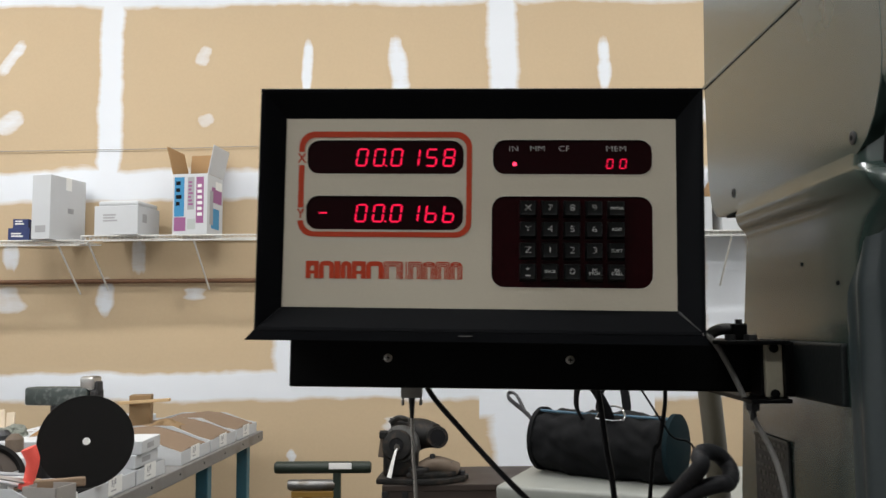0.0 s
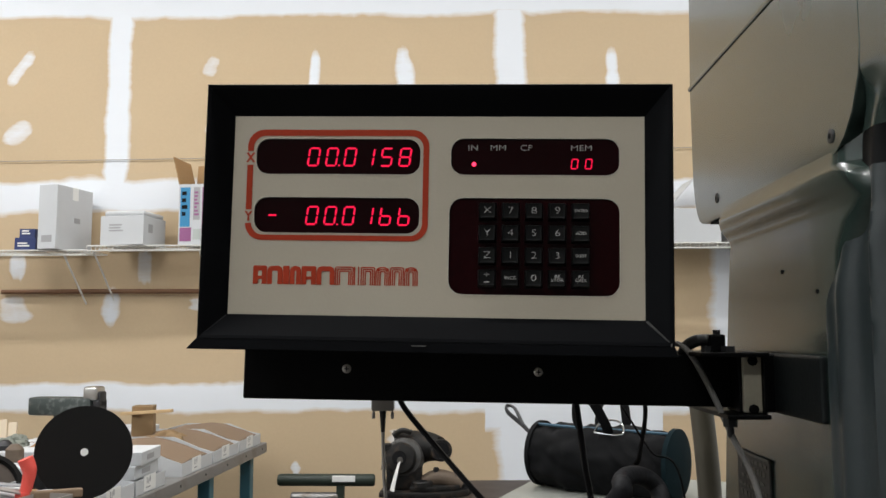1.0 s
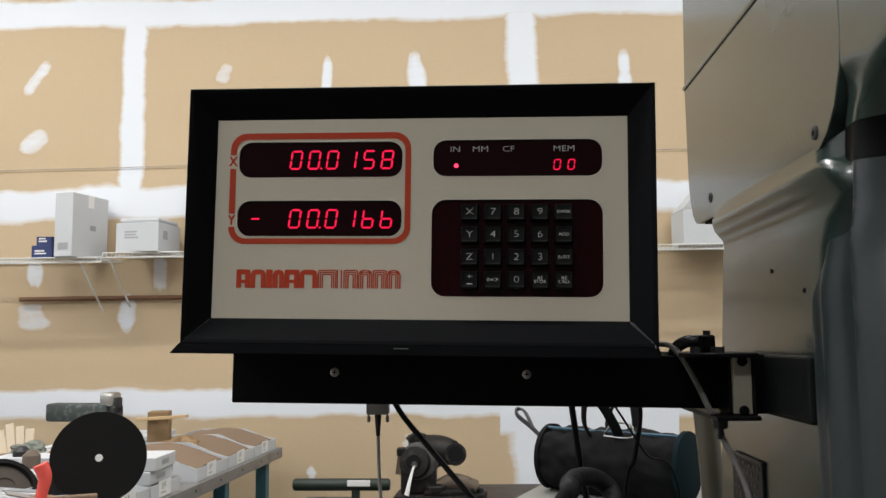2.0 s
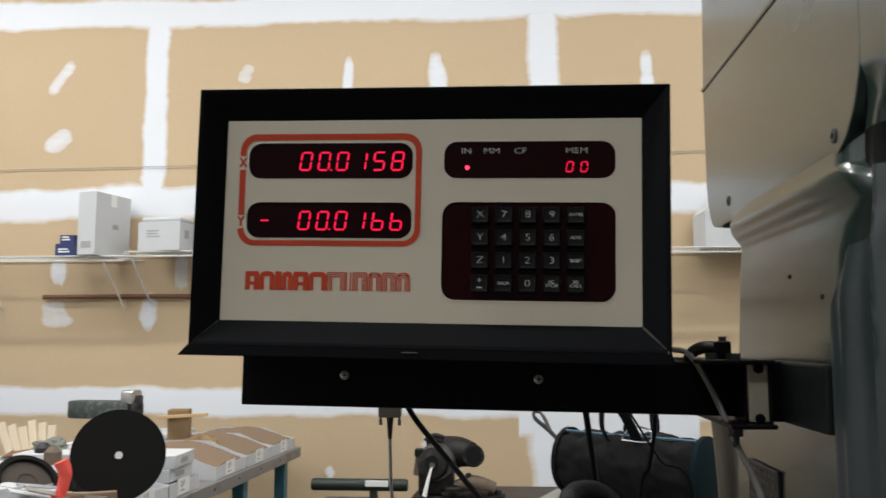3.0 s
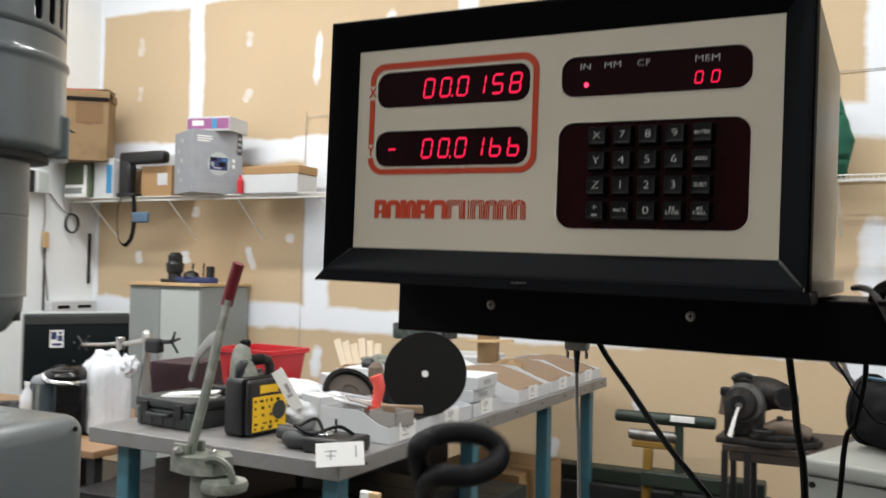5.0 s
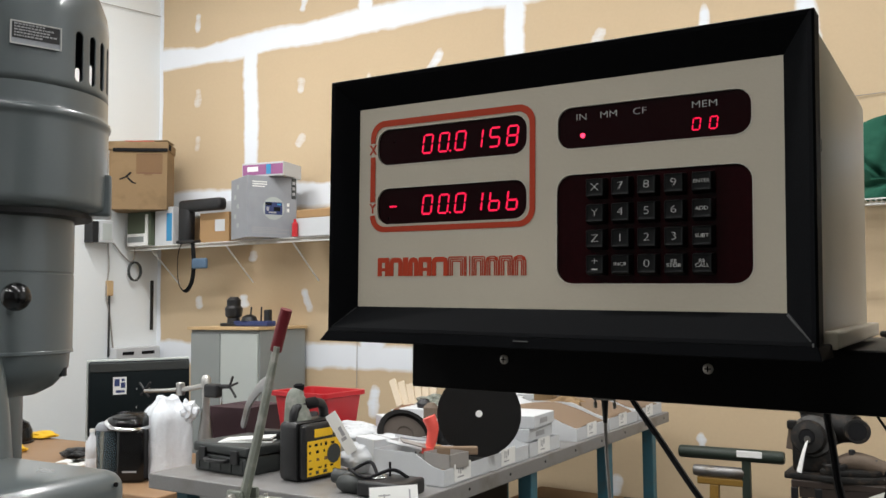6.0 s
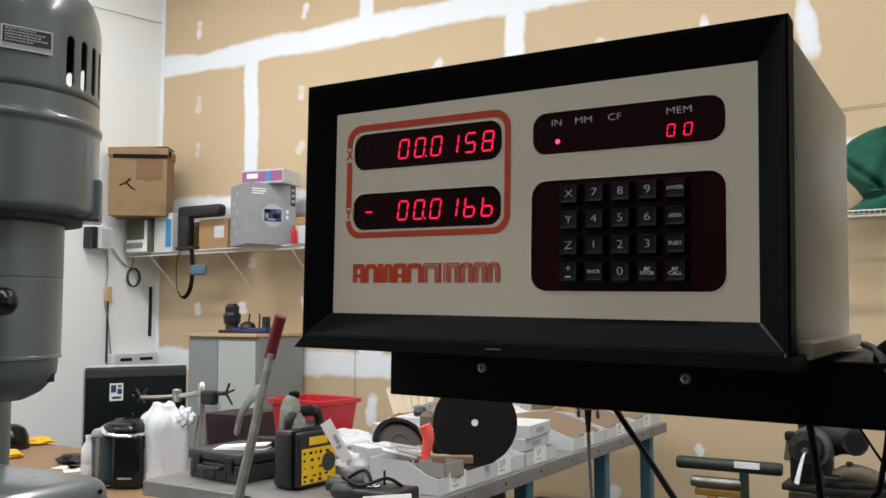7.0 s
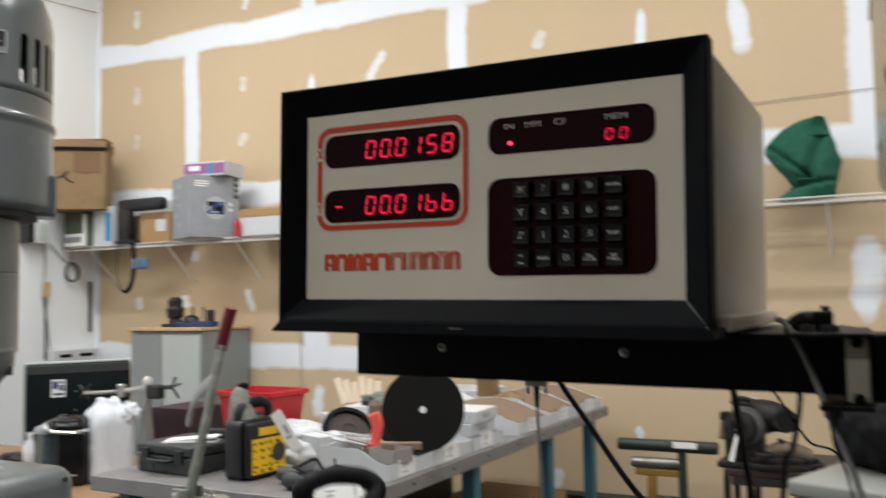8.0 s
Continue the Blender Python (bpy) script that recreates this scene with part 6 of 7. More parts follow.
k = thing("card_tray", "small open grey-brown cardboard tray lying in a bin", "cardboard", on_bench(-0.075, 0.42, 0.05, -8))
for a, b, c, d, hh in ((-0.06, -0.05, 0.06, -0.047, 0.05), (-0.06, 0.047, 0.06, 0.05, 0.05), (-0.06, -0.05, -0.057, 0.05, 0.05), (0.057, -0.05, 0.06, 0.05, 0.05), (-0.06, -0.05, 0.06, 0.05, 0.003)):
    part("panel", box(a, b, 0.0, c, d, hh), "plug", k)
for i in range(2):
    k = thing("wooden_strip", "flat pale strip of card leaning in a bin", "cardboard", on_bench(-0.2 + 0.04 * i, 0.42 + 0.03 * i, 0.1, 62) @ pose(0, 0, 0, 18, 17, 0), "leaning strips")
    part("strip", box(-0.12, -0.016, 0.0, 0.12, 0.016, 0.005, 0.001), ("bin", "plug")[i], k)
h = thing("red_handle_tool", "tool with coral red plastic grip lying in a bin", "hand tool", on_bench(-0.15, 0.45, 0.095, 30))
part("grip", tube([(-0.012, 0.0, 0.115), (0.0, 0, 0.085), (0.002, 0, 0.065), (-0.003, 0, 0.035), (-0.01, 0, 0.0)], 0.019, 12, 6, ends=(0.024, 0.017)), "orange_red", h, "coral red grip", smooth=True)
part("collar", tube([(-0.012, 0.0, 0.012), (-0.016, 0.0, -0.012)], 0.024, 12, 2), "orange_red", h, smooth=True)
part("shaft", box(0.0, -0.014, -0.016, 0.16, 0.014, 0.012, 0.005), "sand", h, "brown wooden shaft")
# yellow and black tool case
k = thing("tool_case", "black tool case with yellow printed side and carry handle", "tool case", pose(0.375, 2.635, 1.0, 0, 0, -6))
part("shell", box(-0.055, -0.115, 0, 0.045, 0.085, 0.205, 0.022, 3), "black_plastic", k, smooth=True)
part("front_shell", box(0.04, -0.108, 0.008, 0.07, 0.078, 0.198, 0.012, 3), "black_plastic", k, smooth=True)
part("handle", tube([(-0.005, -0.085, 0.195), (-0.005, -0.08, 0.235), (-0.005, -0.055, 0.253), (-0.005, 0.03, 0.258), (-0.005, 0.06, 0.24), (-0.005, 0.068, 0.195)], 0.018, 10, 5), "black_plastic", k, smooth=True)
y = part("yellow_print", box(0.0702, -0.095, 0.02, 0.0718, 0.072, 0.14), "yellow", k, "yellow printed panel")
part("yellow_print", box(0.0702, -0.06, 0.15, 0.0718, 0.03, 0.178), "yellow", k)
rnd = random.Random(3)
for r, (z, top) in enumerate(((0.124, 0.06), (0.1, 0.0), (0.074, 0.0), (0.046, 0.05), (0.03, 0.06))):
    u = -0.088
    while u < top:
        w, hh = rnd.uniform(0.007, 0.02), rnd.uniform(0.004, 0.012)
        part("print_block", box(0.0719, u, z - hh / 2, 0.0723, u + w, z + hh / 2), ("ink", "ink", "wood_pole", "ink", "dark_case")[r], y)
        u += w + rnd.uniform(0.012, 0.028)
part("picture", lathe([(0.034, 0), (0.034, 0.0008)], 20, pose(0.0718, 0.036, 0.085, 0, 90)), "dark_case", y, "dark printed picture")
part("lamp_neck", tube([(-0.02, -0.05, 0.2), (-0.03, -0.05, 0.28), (-0.025, -0.04, 0.31)], 0.03, 12, 4, ends=(0.05, 0.02)), "lever", k, "grey neck behind the handle", smooth=True)
part("knob", lathe([(0.016, 0.305), (0.02, 0.315), (0.02, 0.325), (0.01, 0.33)], 12, pose(-0.025, -0.04, 0)), "ink", k)
tg = part("swing_tag", box(-0.024, -0.001, -0.15, 0.024, 0.001, 0.006, 0.0008), "paper_white", k, "white swing tag", pose(0.092, 0.0, 0.222, 6, -32, 10))
part("print_line", box(-0.012, -0.0018, -0.1, 0.01, -0.0012, -0.088), "grey_ink", tg)
part("print_line", box(-0.002, -0.0018, -0.085, 0.012, -0.0012, -0.05), "grey_ink", tg)
part("side_latch", box(0.0, 0.085, 0.1, 0.03, 0.093, 0.15, 0.003), "dark_case", k)
part("seam", box(0.0395, -0.116, 0.01, 0.0415, 0.086, 0.2), "ink", k)
part("grip_sleeve", tube([(-0.005, -0.04, 0.257), (-0.005, 0.02, 0.26)], 0.021, 10, 2), "rubber", k, "rubber grip sleeve", smooth=True)
# dark latched tool case with paper on it
k = thing("tool_case", "dark grey latched plastic tool case", "tool case", pose(0.05, 2.66, 1.0, 0, 0, -7))
part("base", box(-0.145, -0.13, 0, 0.145, 0.13, 0.065, 0.008, 3), "dark_case", k, smooth=True)
part("lid", box(-0.15, -0.135, 0.068, 0.15, 0.135, 0.105, 0.01, 3), "dark_case", k, smooth=True)
for x in (-0.09, 0.09):
    part("latch", box(x - 0.02, -0.143, 0.04, x + 0.02, -0.131, 0.09, 0.003), "black_plastic", k)
for x in (-0.12, -0.06, 0.0, 0.06, 0.12):
    part("rib", box(x - 0.006, -0.134, 0.01, x + 0.006, -0.129, 0.055, 0.002), "dark_case", k)
part("handle", tube([(-0.05, -0.135, 0.05), (-0.045, -0.16, 0.05), (0.045, -0.16, 0.05), (0.05, -0.135, 0.05)], 0.008, 8, 4), "black_plastic", k, smooth=True)
pp = thing("white_paper", "folded white paper sheet on a tool case", "paper", pose(0.08, 2.63, 1.1055, 0, 0, 25))
part("sheet", box(-0.1, -0.045, 0.0, 0.1, 0.045, 0.004, 0.001), "paper_white", pp)
part("sheet", box(-0.09, -0.04, 0.004, 0.1, 0.04, 0.012, 0.002), "paper_white", pp, "", pose(0, 0, 0.002, 0, -4))
t = thing("black_tool", "small black tool with dark red end on a case", "hand tool", pose(0.14, 2.72, 1.1055, 0, 0, 15))
part("body", box(-0.07, -0.025, 0, 0.05, 0.025, 0.035, 0.008), "black_plastic", t, smooth=True)
part("end", box(0.05, -0.02, 0.003, 0.085, 0.02, 0.03, 0.006), "dark_red", t, smooth=True)
# rusty plates stacked between the tool cases
k = thing("rusty_plates", "stack of rusty brown steel plates and a bright bar", "steel stock", pose(0.23, 2.80, 1.0, 0, 0, -8))
for i, (w, d, z0, z1, rz) in enumerate(((0.11, 0.2, 0.0, 0.045, 3), (0.1, 0.17, 0.045, 0.075, -6), (0.105, 0.19, 0.075, 0.095, 5), (0.07, 0.1, 0.095, 0.14, -12), (0.05, 0.06, 0.14, 0.175, 8))):
    part("plate", box(-w / 2, -d / 2, z0, w / 2, d / 2, z1, 0.004), ("rusty", "brown_paint", "rusty", "rusty", "red_plastic")[i], k, "", pose(0.006 * (i % 3), 0, 0, 0, 0, rz))
part("bright_bar", bar((-0.1, -0.115, 0.03), (0.12, -0.11, 0.03), 0.008, 10), "steel", k, "bright turned bar")
cloth_heap("red_scrap", "crumpled red plastic scrap on workbench", -0.11, 2.66, 1.0, 0.035, 0.05, 0.06, "orange_red", 4.4, "scrap", 0.3, 0.1)
# flat tangle of metal parts behind the case
rnd = random.Random(11)
for i in range(9):
    x, yy = rnd.uniform(-0.1, 0.3), rnd.uniform(2.95, 3.35)
    t = thing("metal_part", "odd dark metal machine part on workbench", "metal part", pose(x, yy, 1.0, 0, 0, rnd.uniform(0, 180)), "metal parts")
    part("body", lathe([(0.03, 0), (0.035, 0.01), (0.03, 0.05 + 0.03 * (i % 3)), (0.018, 0.07 + 0.04 * (i % 3))], 14), "dark_steel" if i % 3 else "steel", t, smooth=True)
    part("lug", box(-0.07, -0.015, 0.01, 0.07, 0.015, 0.04, 0.005), "brown_paint" if i % 2 else "dark_steel", t)
cloth_heap("rag", "crumpled white rag on workbench", 0.12, 3.25, 1.0, 0.14, 0.1, 0.12, "bin", 7.7, "rag")
cloth_heap("rag", "crumpled white plastic on workbench", 0.47, 2.80, 1.0, 0.09, 0.09, 0.13, "bin", 1.9, "rag", 0.3, 0.05)
# red tote
k = thing("red_tote", "red plastic tote with flared rim", "tote", pose(-0.13, 3.32, 1.0, 0, 0, -6))
bm = loft([(0.0, rounded_plan(-0.135, -0.1, 0.135, 0.1, 0.02)), (0.2, rounded_plan(-0.158, -0.125, 0.158, 0.125, 0.025)), (0.205, rounded_plan(-0.172, -0.14, 0.172, 0.14, 0.025)), (0.224, rounded_plan(-0.172, -0.14, 0.172, 0.14, 0.025)), (0.224, rounded_plan(-0.152, -0.12, 0.152, 0.12, 0.02)), (0.03, rounded_plan(-0.13, -0.095, 0.13, 0.095, 0.02))])
part("tub", bm, "red_plastic", k, smooth=True)
for x in (-0.1, 0.0, 0.1):
    part("rib", box(x - 0.008, -0.12, 0.06, x + 0.008, -0.113, 0.18, 0.003), "red_plastic", k)
# wood offcuts
for i in range(6):
    t = thing("wood_offcut", "pale wooden slat leaning in a fan of offcuts", "wood offcut", pose(-0.06 + 0.032 * i, 3.9 + 0.012 * i, 1.105, -16, -26 + 4.5 * i, 10), "wood offcuts")
    part("board", box(-0.0175, -0.006, -0.01, 0.0175, 0.006, 0.135 - 0.014 * (i % 3), 0.001), "pale_slat", t)
t = thing("flat_sheet", "brown board lying under the wooden slats", "cardboard", pose(0.06, 3.88, 1.1, 4, -6, 8), "cardboard sheets")
part("sheet", box(-0.1, -0.08, 0.0, 0.16, 0.1, 0.008, 0.002), "wood_pole", t)
t = thing("flat_box", "plain white box under the wooden slats", "box", pose(0.06, 3.9, 1.0, 0, 0, 8), "boxes behind the bins")
part("body", box(-0.12, -0.09, 0.0, 0.14, 0.1, 0.09, 0.004), "bin", t)
cloth_heap("green_rag", "crumpled grey-green rag on workbench", 0.2, 3.78, 1.09, 0.1, 0.07, 0.1, "lever", 3.1, "rag")
for x, yy, zz, hh in ((0.25, 3.5, 0, 0.09), (0.45, 3.45, 0, 0.1), (0.02, 4.2, 0, 0.09), (0.5, 3.95, 0, 0.11), (0.2, 4.3, 0, 0.11)):
    tb = thing("flat_box", "plain white box among workbench clutter", "box", pose(x, yy, 1.0, 0, 0, 20 * x), "boxes behind the bins")
    part("body", box(-0.12, -0.1, 0, 0.12, 0.1, hh, 0.004), "bin", tb)
    part("lid_seam", box(-0.11, -0.001, hh, 0.11, 0.001, hh + 0.0005), "ink", tb)
# loose clutter heaped behind the bins
rnd = random.Random(23)
for i in range(16):
    x, yy = rnd.uniform(0.2, 0.66), rnd.uniform(3.05, 4.3)
    kind = i % 4
    if kind == 0:
        cloth_heap("crumpled_paper", "crumpled white wrapping paper on workbench", x, yy, 1.0, rnd.uniform(0.07, 0.13), rnd.uniform(0.06, 0.1), rnd.uniform(0.08, 0.14), "paper_white", i * 1.7, "paper", 0.5, 0.25)
    elif kind == 1:
        t = thing("flat_sheet", "loose brown cardboard sheet leaning on boxes", "cardboard", pose(x, yy, 1.12, rnd.uniform(-35, 35), rnd.uniform(-30, 30), rnd.uniform(0, 180)), "cardboard sheets")
        part("sheet", box(-0.11, -0.08, 0, 0.11, 0.08, 0.005, 0.001), "card" if i % 8 == 1 else "bin", t)
        part("fold", box(-0.11, 0.08, 0, 0.11, 0.082, 0.05), "card" if i % 8 == 1 else "bin", t)
    elif kind == 2:
        t = thing("small_box", "small printed box among workbench clutter", "box", pose(x, yy, 1.0, 0, 0, rnd.uniform(0, 90)), "small boxes")
        hh = rnd.uniform(0.08, 0.13)
        part("body", box(-0.05, -0.07, 0, 0.05, 0.07, hh, 0.003), ("card", "foil_grey", "bin", "rusty")[i // 4 % 4], t)
        part("print_panel", box(-0.03, -0.0712, hh * 0.3, 0.03, -0.0702, hh * 0.7), "grey_ink", t)
    else:
        t = thing("metal_part", "odd dark metal machine part on workbench", "metal part", pose(x, yy, 1.0, 0, 0, rnd.uniform(0, 180)), "metal parts")
        part("body", lathe([(0.04, 0), (0.045, 0.02), (0.03, 0.09), (0.034, 0.1), (0.034, 0.15), (0.015, 0.17)], 16), "rusty" if i % 8 == 3 else "dark_steel", t, smooth=True)
        part("lug", box(-0.09, -0.02, 0.02, 0.08, 0.02, 0.06, 0.006), "rusty", t)
# machine vise on the far part of the bench
k = thing("bench_vise", "grey cast metal vise with round clamp end", "vise", pose(0.1, 4.45, 1.0, 0, 0, -6))
part("foot", box(-0.08, -0.08, 0, 0.1, 0.08, 0.06, 0.01), "dark_steel", k)
part("pillar", lathe([(0.06, 0.06), (0.045, 0.1), (0.045, 0.2)], 18), "dark_steel", k, smooth=True)
part("beam", box(-0.165, -0.05, 0.2, 0.17, 0.05, 0.29, 0.012, 2), "vise_paint", k, "worn green-grey beam", smooth=True)
part("clamp_bracket", box(0.125, -0.045, 0.275, 0.2, 0.045, 0.345, 0.014, 3), "steel", k, "bright worn clamp bracket", smooth=True)
part("clamp_bracket", box(0.185, -0.03, 0.24, 0.215, 0.03, 0.32, 0.008, 2), "dark_steel", k, "", None, True)
part("open_end", box(-0.168, -0.04, 0.208, -0.1655, 0.04, 0.282), "bin", k, "pale open end of the beam")
part("jaw", box(0.175, -0.04, 0.215, 0.215, 0.04, 0.28, 0.01), "dark_steel", k)
c = carton("brown_carton", "torn brown cardboard box standing on workbench", 0.57, 4.3, 1.0, 0.1, 0.1, 0.26, 12, "old_card")
cloth_heap("brown_paper", "crumpled brown paper and sheets", 0.70, 4.25, 1.0, 0.16, 0.12, 0.165, "old_card", 5.5, "paper")
t = thing("wood_offcut", "thin pale wooden stick resting on boxes", "wood offcut", pose(0.6, 4.23, 1.225, 0, -4, -6), "wood offcuts")
part("board", box(-0.12, -0.012, 0, 0.14, 0.012, 0.015, 0.002), "wood", t)
# black gadget with white tag at the near corner
k = thing("black_gadget", "black power tool part lying on workbench corner", "power tool", on_bench(-0.2, 0.14, 0, 4))
part("body", box(0.0, -0.07, 0, 0.17, 0.08, 0.05, 0.01, 3), "black_plastic", k, smooth=True)
part("lead", tube([(0.02, 0.03, 0.05), (-0.03, 0.06, 0.085), (-0.08, 0.03, 0.06), (-0.05, -0.03, 0.075), (0.02, -0.04, 0.055), (0.08, 0.02, 0.075), (0.13, 0.04, 0.05)], 0.006, 6, 6), "rubber", k, "looped black lead", smooth=True)
part("barrel", lathe([(0.022, 0), (0.03, 0.02), (0.03, 0.07), (0.02, 0.09)], 18, pose(0.0, -0.03, 0.03, 0, -90)), "dark_case", k, smooth=True)
part("barrel", lathe([(0.022, 0), (0.026, 0.02), (0.024, 0.1)], 16, pose(-0.06, 0.04, 0.024, 0, -84)), "dark_case", k, smooth=True)
part("ring", tube([(0.03, -0.02, 0.054), (0.05, 0.01, 0.056), (0.075, -0.01, 0.056), (0.05, -0.035, 0.055), (0.03, -0.02, 0.054)], 0.004, 6, 4), "chrome", k, smooth=True)
part("stud", bar((0.06, 0.04, 0.045), (0.06, 0.04, 0.095), 0.004), "ink", k)
tag = thing("paper_tag", "white paper tag with faint marks hanging at bench edge", "tag", pose(0.918, 2.335, 1.002, -26, 0, 33))
tp = part("card", box(-0.072, -0.0015, 0.0, 0.072, 0.0, 0.072, 0.0005), "paper_white", tag, "", pose(0, 0, 0, 0, -3))
for a, b, c, d in ((-0.03, 0.02, -0.026, 0.05), (-0.045, 0.044, -0.01, 0.048), (-0.04, 0.03, -0.015, 0.034), (0.045, 0.025, 0.05, 0.06)):
    part("print_line", box(a, -0.0021, b, c, -0.0016, d), "grey_ink", tp)
# lever shear standing in front of the bench
k = thing("lever_shear", "grey floor-standing hand lever with dark red grip", "lever tool", pose(0, 0, 0))
part("lever_bar", tube([(0.722, 1.91, 1.105), (0.78, 1.905, 1.29), (0.84, 1.9, 1.505)], 0.03, 8, 0, flat=0.4, ends=(0.036, 0.026)), "lever", k, "worn grey-green lever bar")
part("grip", tube([(0.836, 1.9, 1.49), (0.855, 1.9, 1.55), (0.872, 1.9, 1.597)], 0.0155, 12, 4), "dark_red", k, "dark red rubber grip", smooth=True)
part("link", tube([(0.70, 1.93, 1.29), (0.725, 1.925, 1.35), (0.77, 1.92, 1.395), (0.80, 1.915, 1.405)], 0.027, 8, 6, flat=0.3), "dull_steel", k, "curved grey link", smooth=True)
part("head_casting", prism([(0.69, 1.87), (0.76, 1.85), (0.83, 1.87), (0.855, 1.92), (0.80, 1.97), (0.71, 1.96)], 1.055, 1.1), "lever", k, "worn cast head", smooth=True)
part("fork_plate", box(0.695, 1.868, 1.09, 0.745, 1.885, 1.128, 0.006), "lever", k, "", None, True)
part("fork_plate", box(0.695, 1.93, 1.09, 0.745, 1.945, 1.128, 0.006), "lever", k, "", None, True)
part("pivot_bolt", lathe([(0.013, 0.0), (0.013, 0.012), (0.008, 0.015), (0.008, 0.022)], 6, pose(0.722, 1.868, 1.11, 90)), "steel", k)
part("pivot_bolt", lathe([(0.012, 1.1), (0.012, 1.112), (0.006, 1.115), (0.006, 1.122)], 6, pose(0.80, 1.905, 0)), "steel", k)
part("stop_arm", tube([(0.79, 1.88, 1.08), (0.84, 1.87, 1.1), (0.875, 1.875, 1.085), (0.89, 1.88, 1.05)], 0.016, 8, 5, flat=0.6), "lever", k, "curved stop", smooth=True)
part("boss", lathe([(0.04, 1.012), (0.056, 1.018), (0.06, 1.03), (0.056, 1.042), (0.04, 1.048)], 24, pose(0.845, 1.9, 0)), "lever", k, smooth=True)
part("stand", tube([(0.77, 1.91, 1.05), (0.765, 1.91, 0.6), (0.76, 1.91, 0.02)], 0.035, 14, 3), "lever", k, smooth=True)
part("foot", lathe([(0.2, 0), (0.2, 0.015), (0.06, 0.03)], 24, pose(0.76, 1.91, 0)), "lever", k, smooth=True)
# cartons and boxes on the lower shelf
for x, y0, ww, dd, hh, mat, lab in ((-0.35, 0.35, 0.5, 0.4, 0.5, "black_plastic", "black crate at the end of the workbench shelf"), (-0.8, 0.4, 0.35, 0.4, 0.62, "brown_paint", "tall dark brown carton under the workbench"),
                                   (-0.8, 0.95, 0.36, 0.5, 0.6, "dark_case", "dark grey tub under the workbench"), (-0.82, 1.6, 0.34, 0.6, 0.5, "black_plastic", "black crate at the back under the workbench"),
                                   (-0.35, 0.9, 0.45, 0.4, 0.46, "black_plastic", "black crate under the workbench"), (-0.35, 1.45, 0.5, 0.5, 0.34, "dark_case", "dark grey carton under the workbench"), (-0.4, 2.05, 0.5, 0.5, 0.35, "card", "brown carton under the workbench")):
    p0 = BENCH @ Vector((x, y0, 0.2355))
    carton("carton", lab, p0.x, p0.y, p0.z, ww, dd, hh, -4 + 6 * x, mat, (("e", 0.14, 50, mat),) if mat == "card" and x > 0 else ())
for x, mat in ((0.955, "paper_white"), (0.985, "wood")):
    t = thing("wood_offcut", "upright board leaning against the bench", "wood offcut", pose(x, 2.34, 0.0, -2, 2, 0), "boards by the bench")
    part("board", box(-0.016, -0.012, 0, 0.016, 0.012, 0.93, 0.002), mat, t)

# ---- grinder table, pipe stands, white cabinet with bag ----
k = thing("small_table", "small dark brown wooden table", "table", pose(1.77, 4.08, 0, 0, 0, 2))
part("top", box(0, 0, 0.83, 0.95, 0.5, 0.86, 0.004), "brown_paint", k)
part("apron", box(0.03, 0.005, 0.79, 0.92, 0.02, 0.83, 0.003), "brown_paint", k)
for x in (0.012, 0.105, 0.9):
    for y in (0.014, 0.44):
        part("leg", box(x - 0.014, y - 0.014, 0, x + 0.014, y + 0.014, 0.83, 0.003), "black_plastic", k)
g = thing("gear_pump", "dark greasy cast iron pump with a turned collar", "machine casting", pose(1.85, 4.22, 0.86))
base = prism([(-0.11, -0.12), (0.1, -0.15), (0.22, -0.13), (0.3, -0.06), (0.32, 0.02), (0.26, 0.08), (-0.1, 0.09)], 0.0, 0.026)
bmesh.ops.bevel(base, geom=base.edges[:], offset=0.005, segments=2, profile=0.5, affect="EDGES")
part("base", base, "pump_iron", g, smooth=True)
step_plate = prism([(0.03, -0.12), (0.12, -0.13), (0.24, -0.09), (0.29, -0.02), (0.26, 0.05), (0.05, 0.06)], 0.026, 0.05)
bmesh.ops.bevel(step_plate, geom=step_plate.edges[:], offset=0.006, segments=2, profile=0.5, affect="EDGES")
part("step_plate", step_plate, "pump_iron", g, smooth=True)
FACE = pose(0.0, -0.06, 0.175, 82, 0, -10)
part("pedestal", box(-0.082, -0.075, 0.02, 0.082, 0.06, 0.17, 0.02, 3), "pump_iron", g, smooth=True)
part("collar", lathe([(0.05, -0.06), (0.086, -0.06), (0.088, -0.05), (0.088, 0.0), (0.084, 0.01), (0.06, 0.014)], 36, FACE), "greasy_steel", g, "worn grey turned collar", smooth=True)
part("nose", lathe([(0.072, 0.0), (0.072, 0.035), (0.066, 0.045), (0.034, 0.05), (0.03, 0.046)], 32, FACE @ pose(-0.008, -0.006, 0)), "pump_iron", g, "dark round nose", smooth=True)
part("bore", lathe([(0.031, 0.0475), (0.031, 0.0512)], 22, FACE @ pose(-0.008, -0.006, 0)), "ink", g, "dark bore")
part("shaft_blade", tube([(-0.012, -0.112, 0.172), (-0.03, -0.125, 0.11), (-0.048, -0.132, 0.032)], 0.012, 6, 3, flat=0.3, ends=(0.006, 0.016)), "paper_white", g, "bright shaft blade")
part("shaft_end", tube([(-0.012, -0.1, 0.17), (-0.014, -0.118, 0.165)], 0.014, 12, 2), "steel", g, "bright shaft end", smooth=True)
part("body", tube([(-0.03, 0.03, 0.185), (0.03, 0.03, 0.2), (0.1, 0.015, 0.213), (0.165, -0.02, 0.208)], 0.1, 24, 5, ends=(0.105, 0.056)), "pump_iron", g, "tapered dark body", smooth=True)
OUTLET = pose(0.172, -0.058, 0.206, 84, 0, 12)
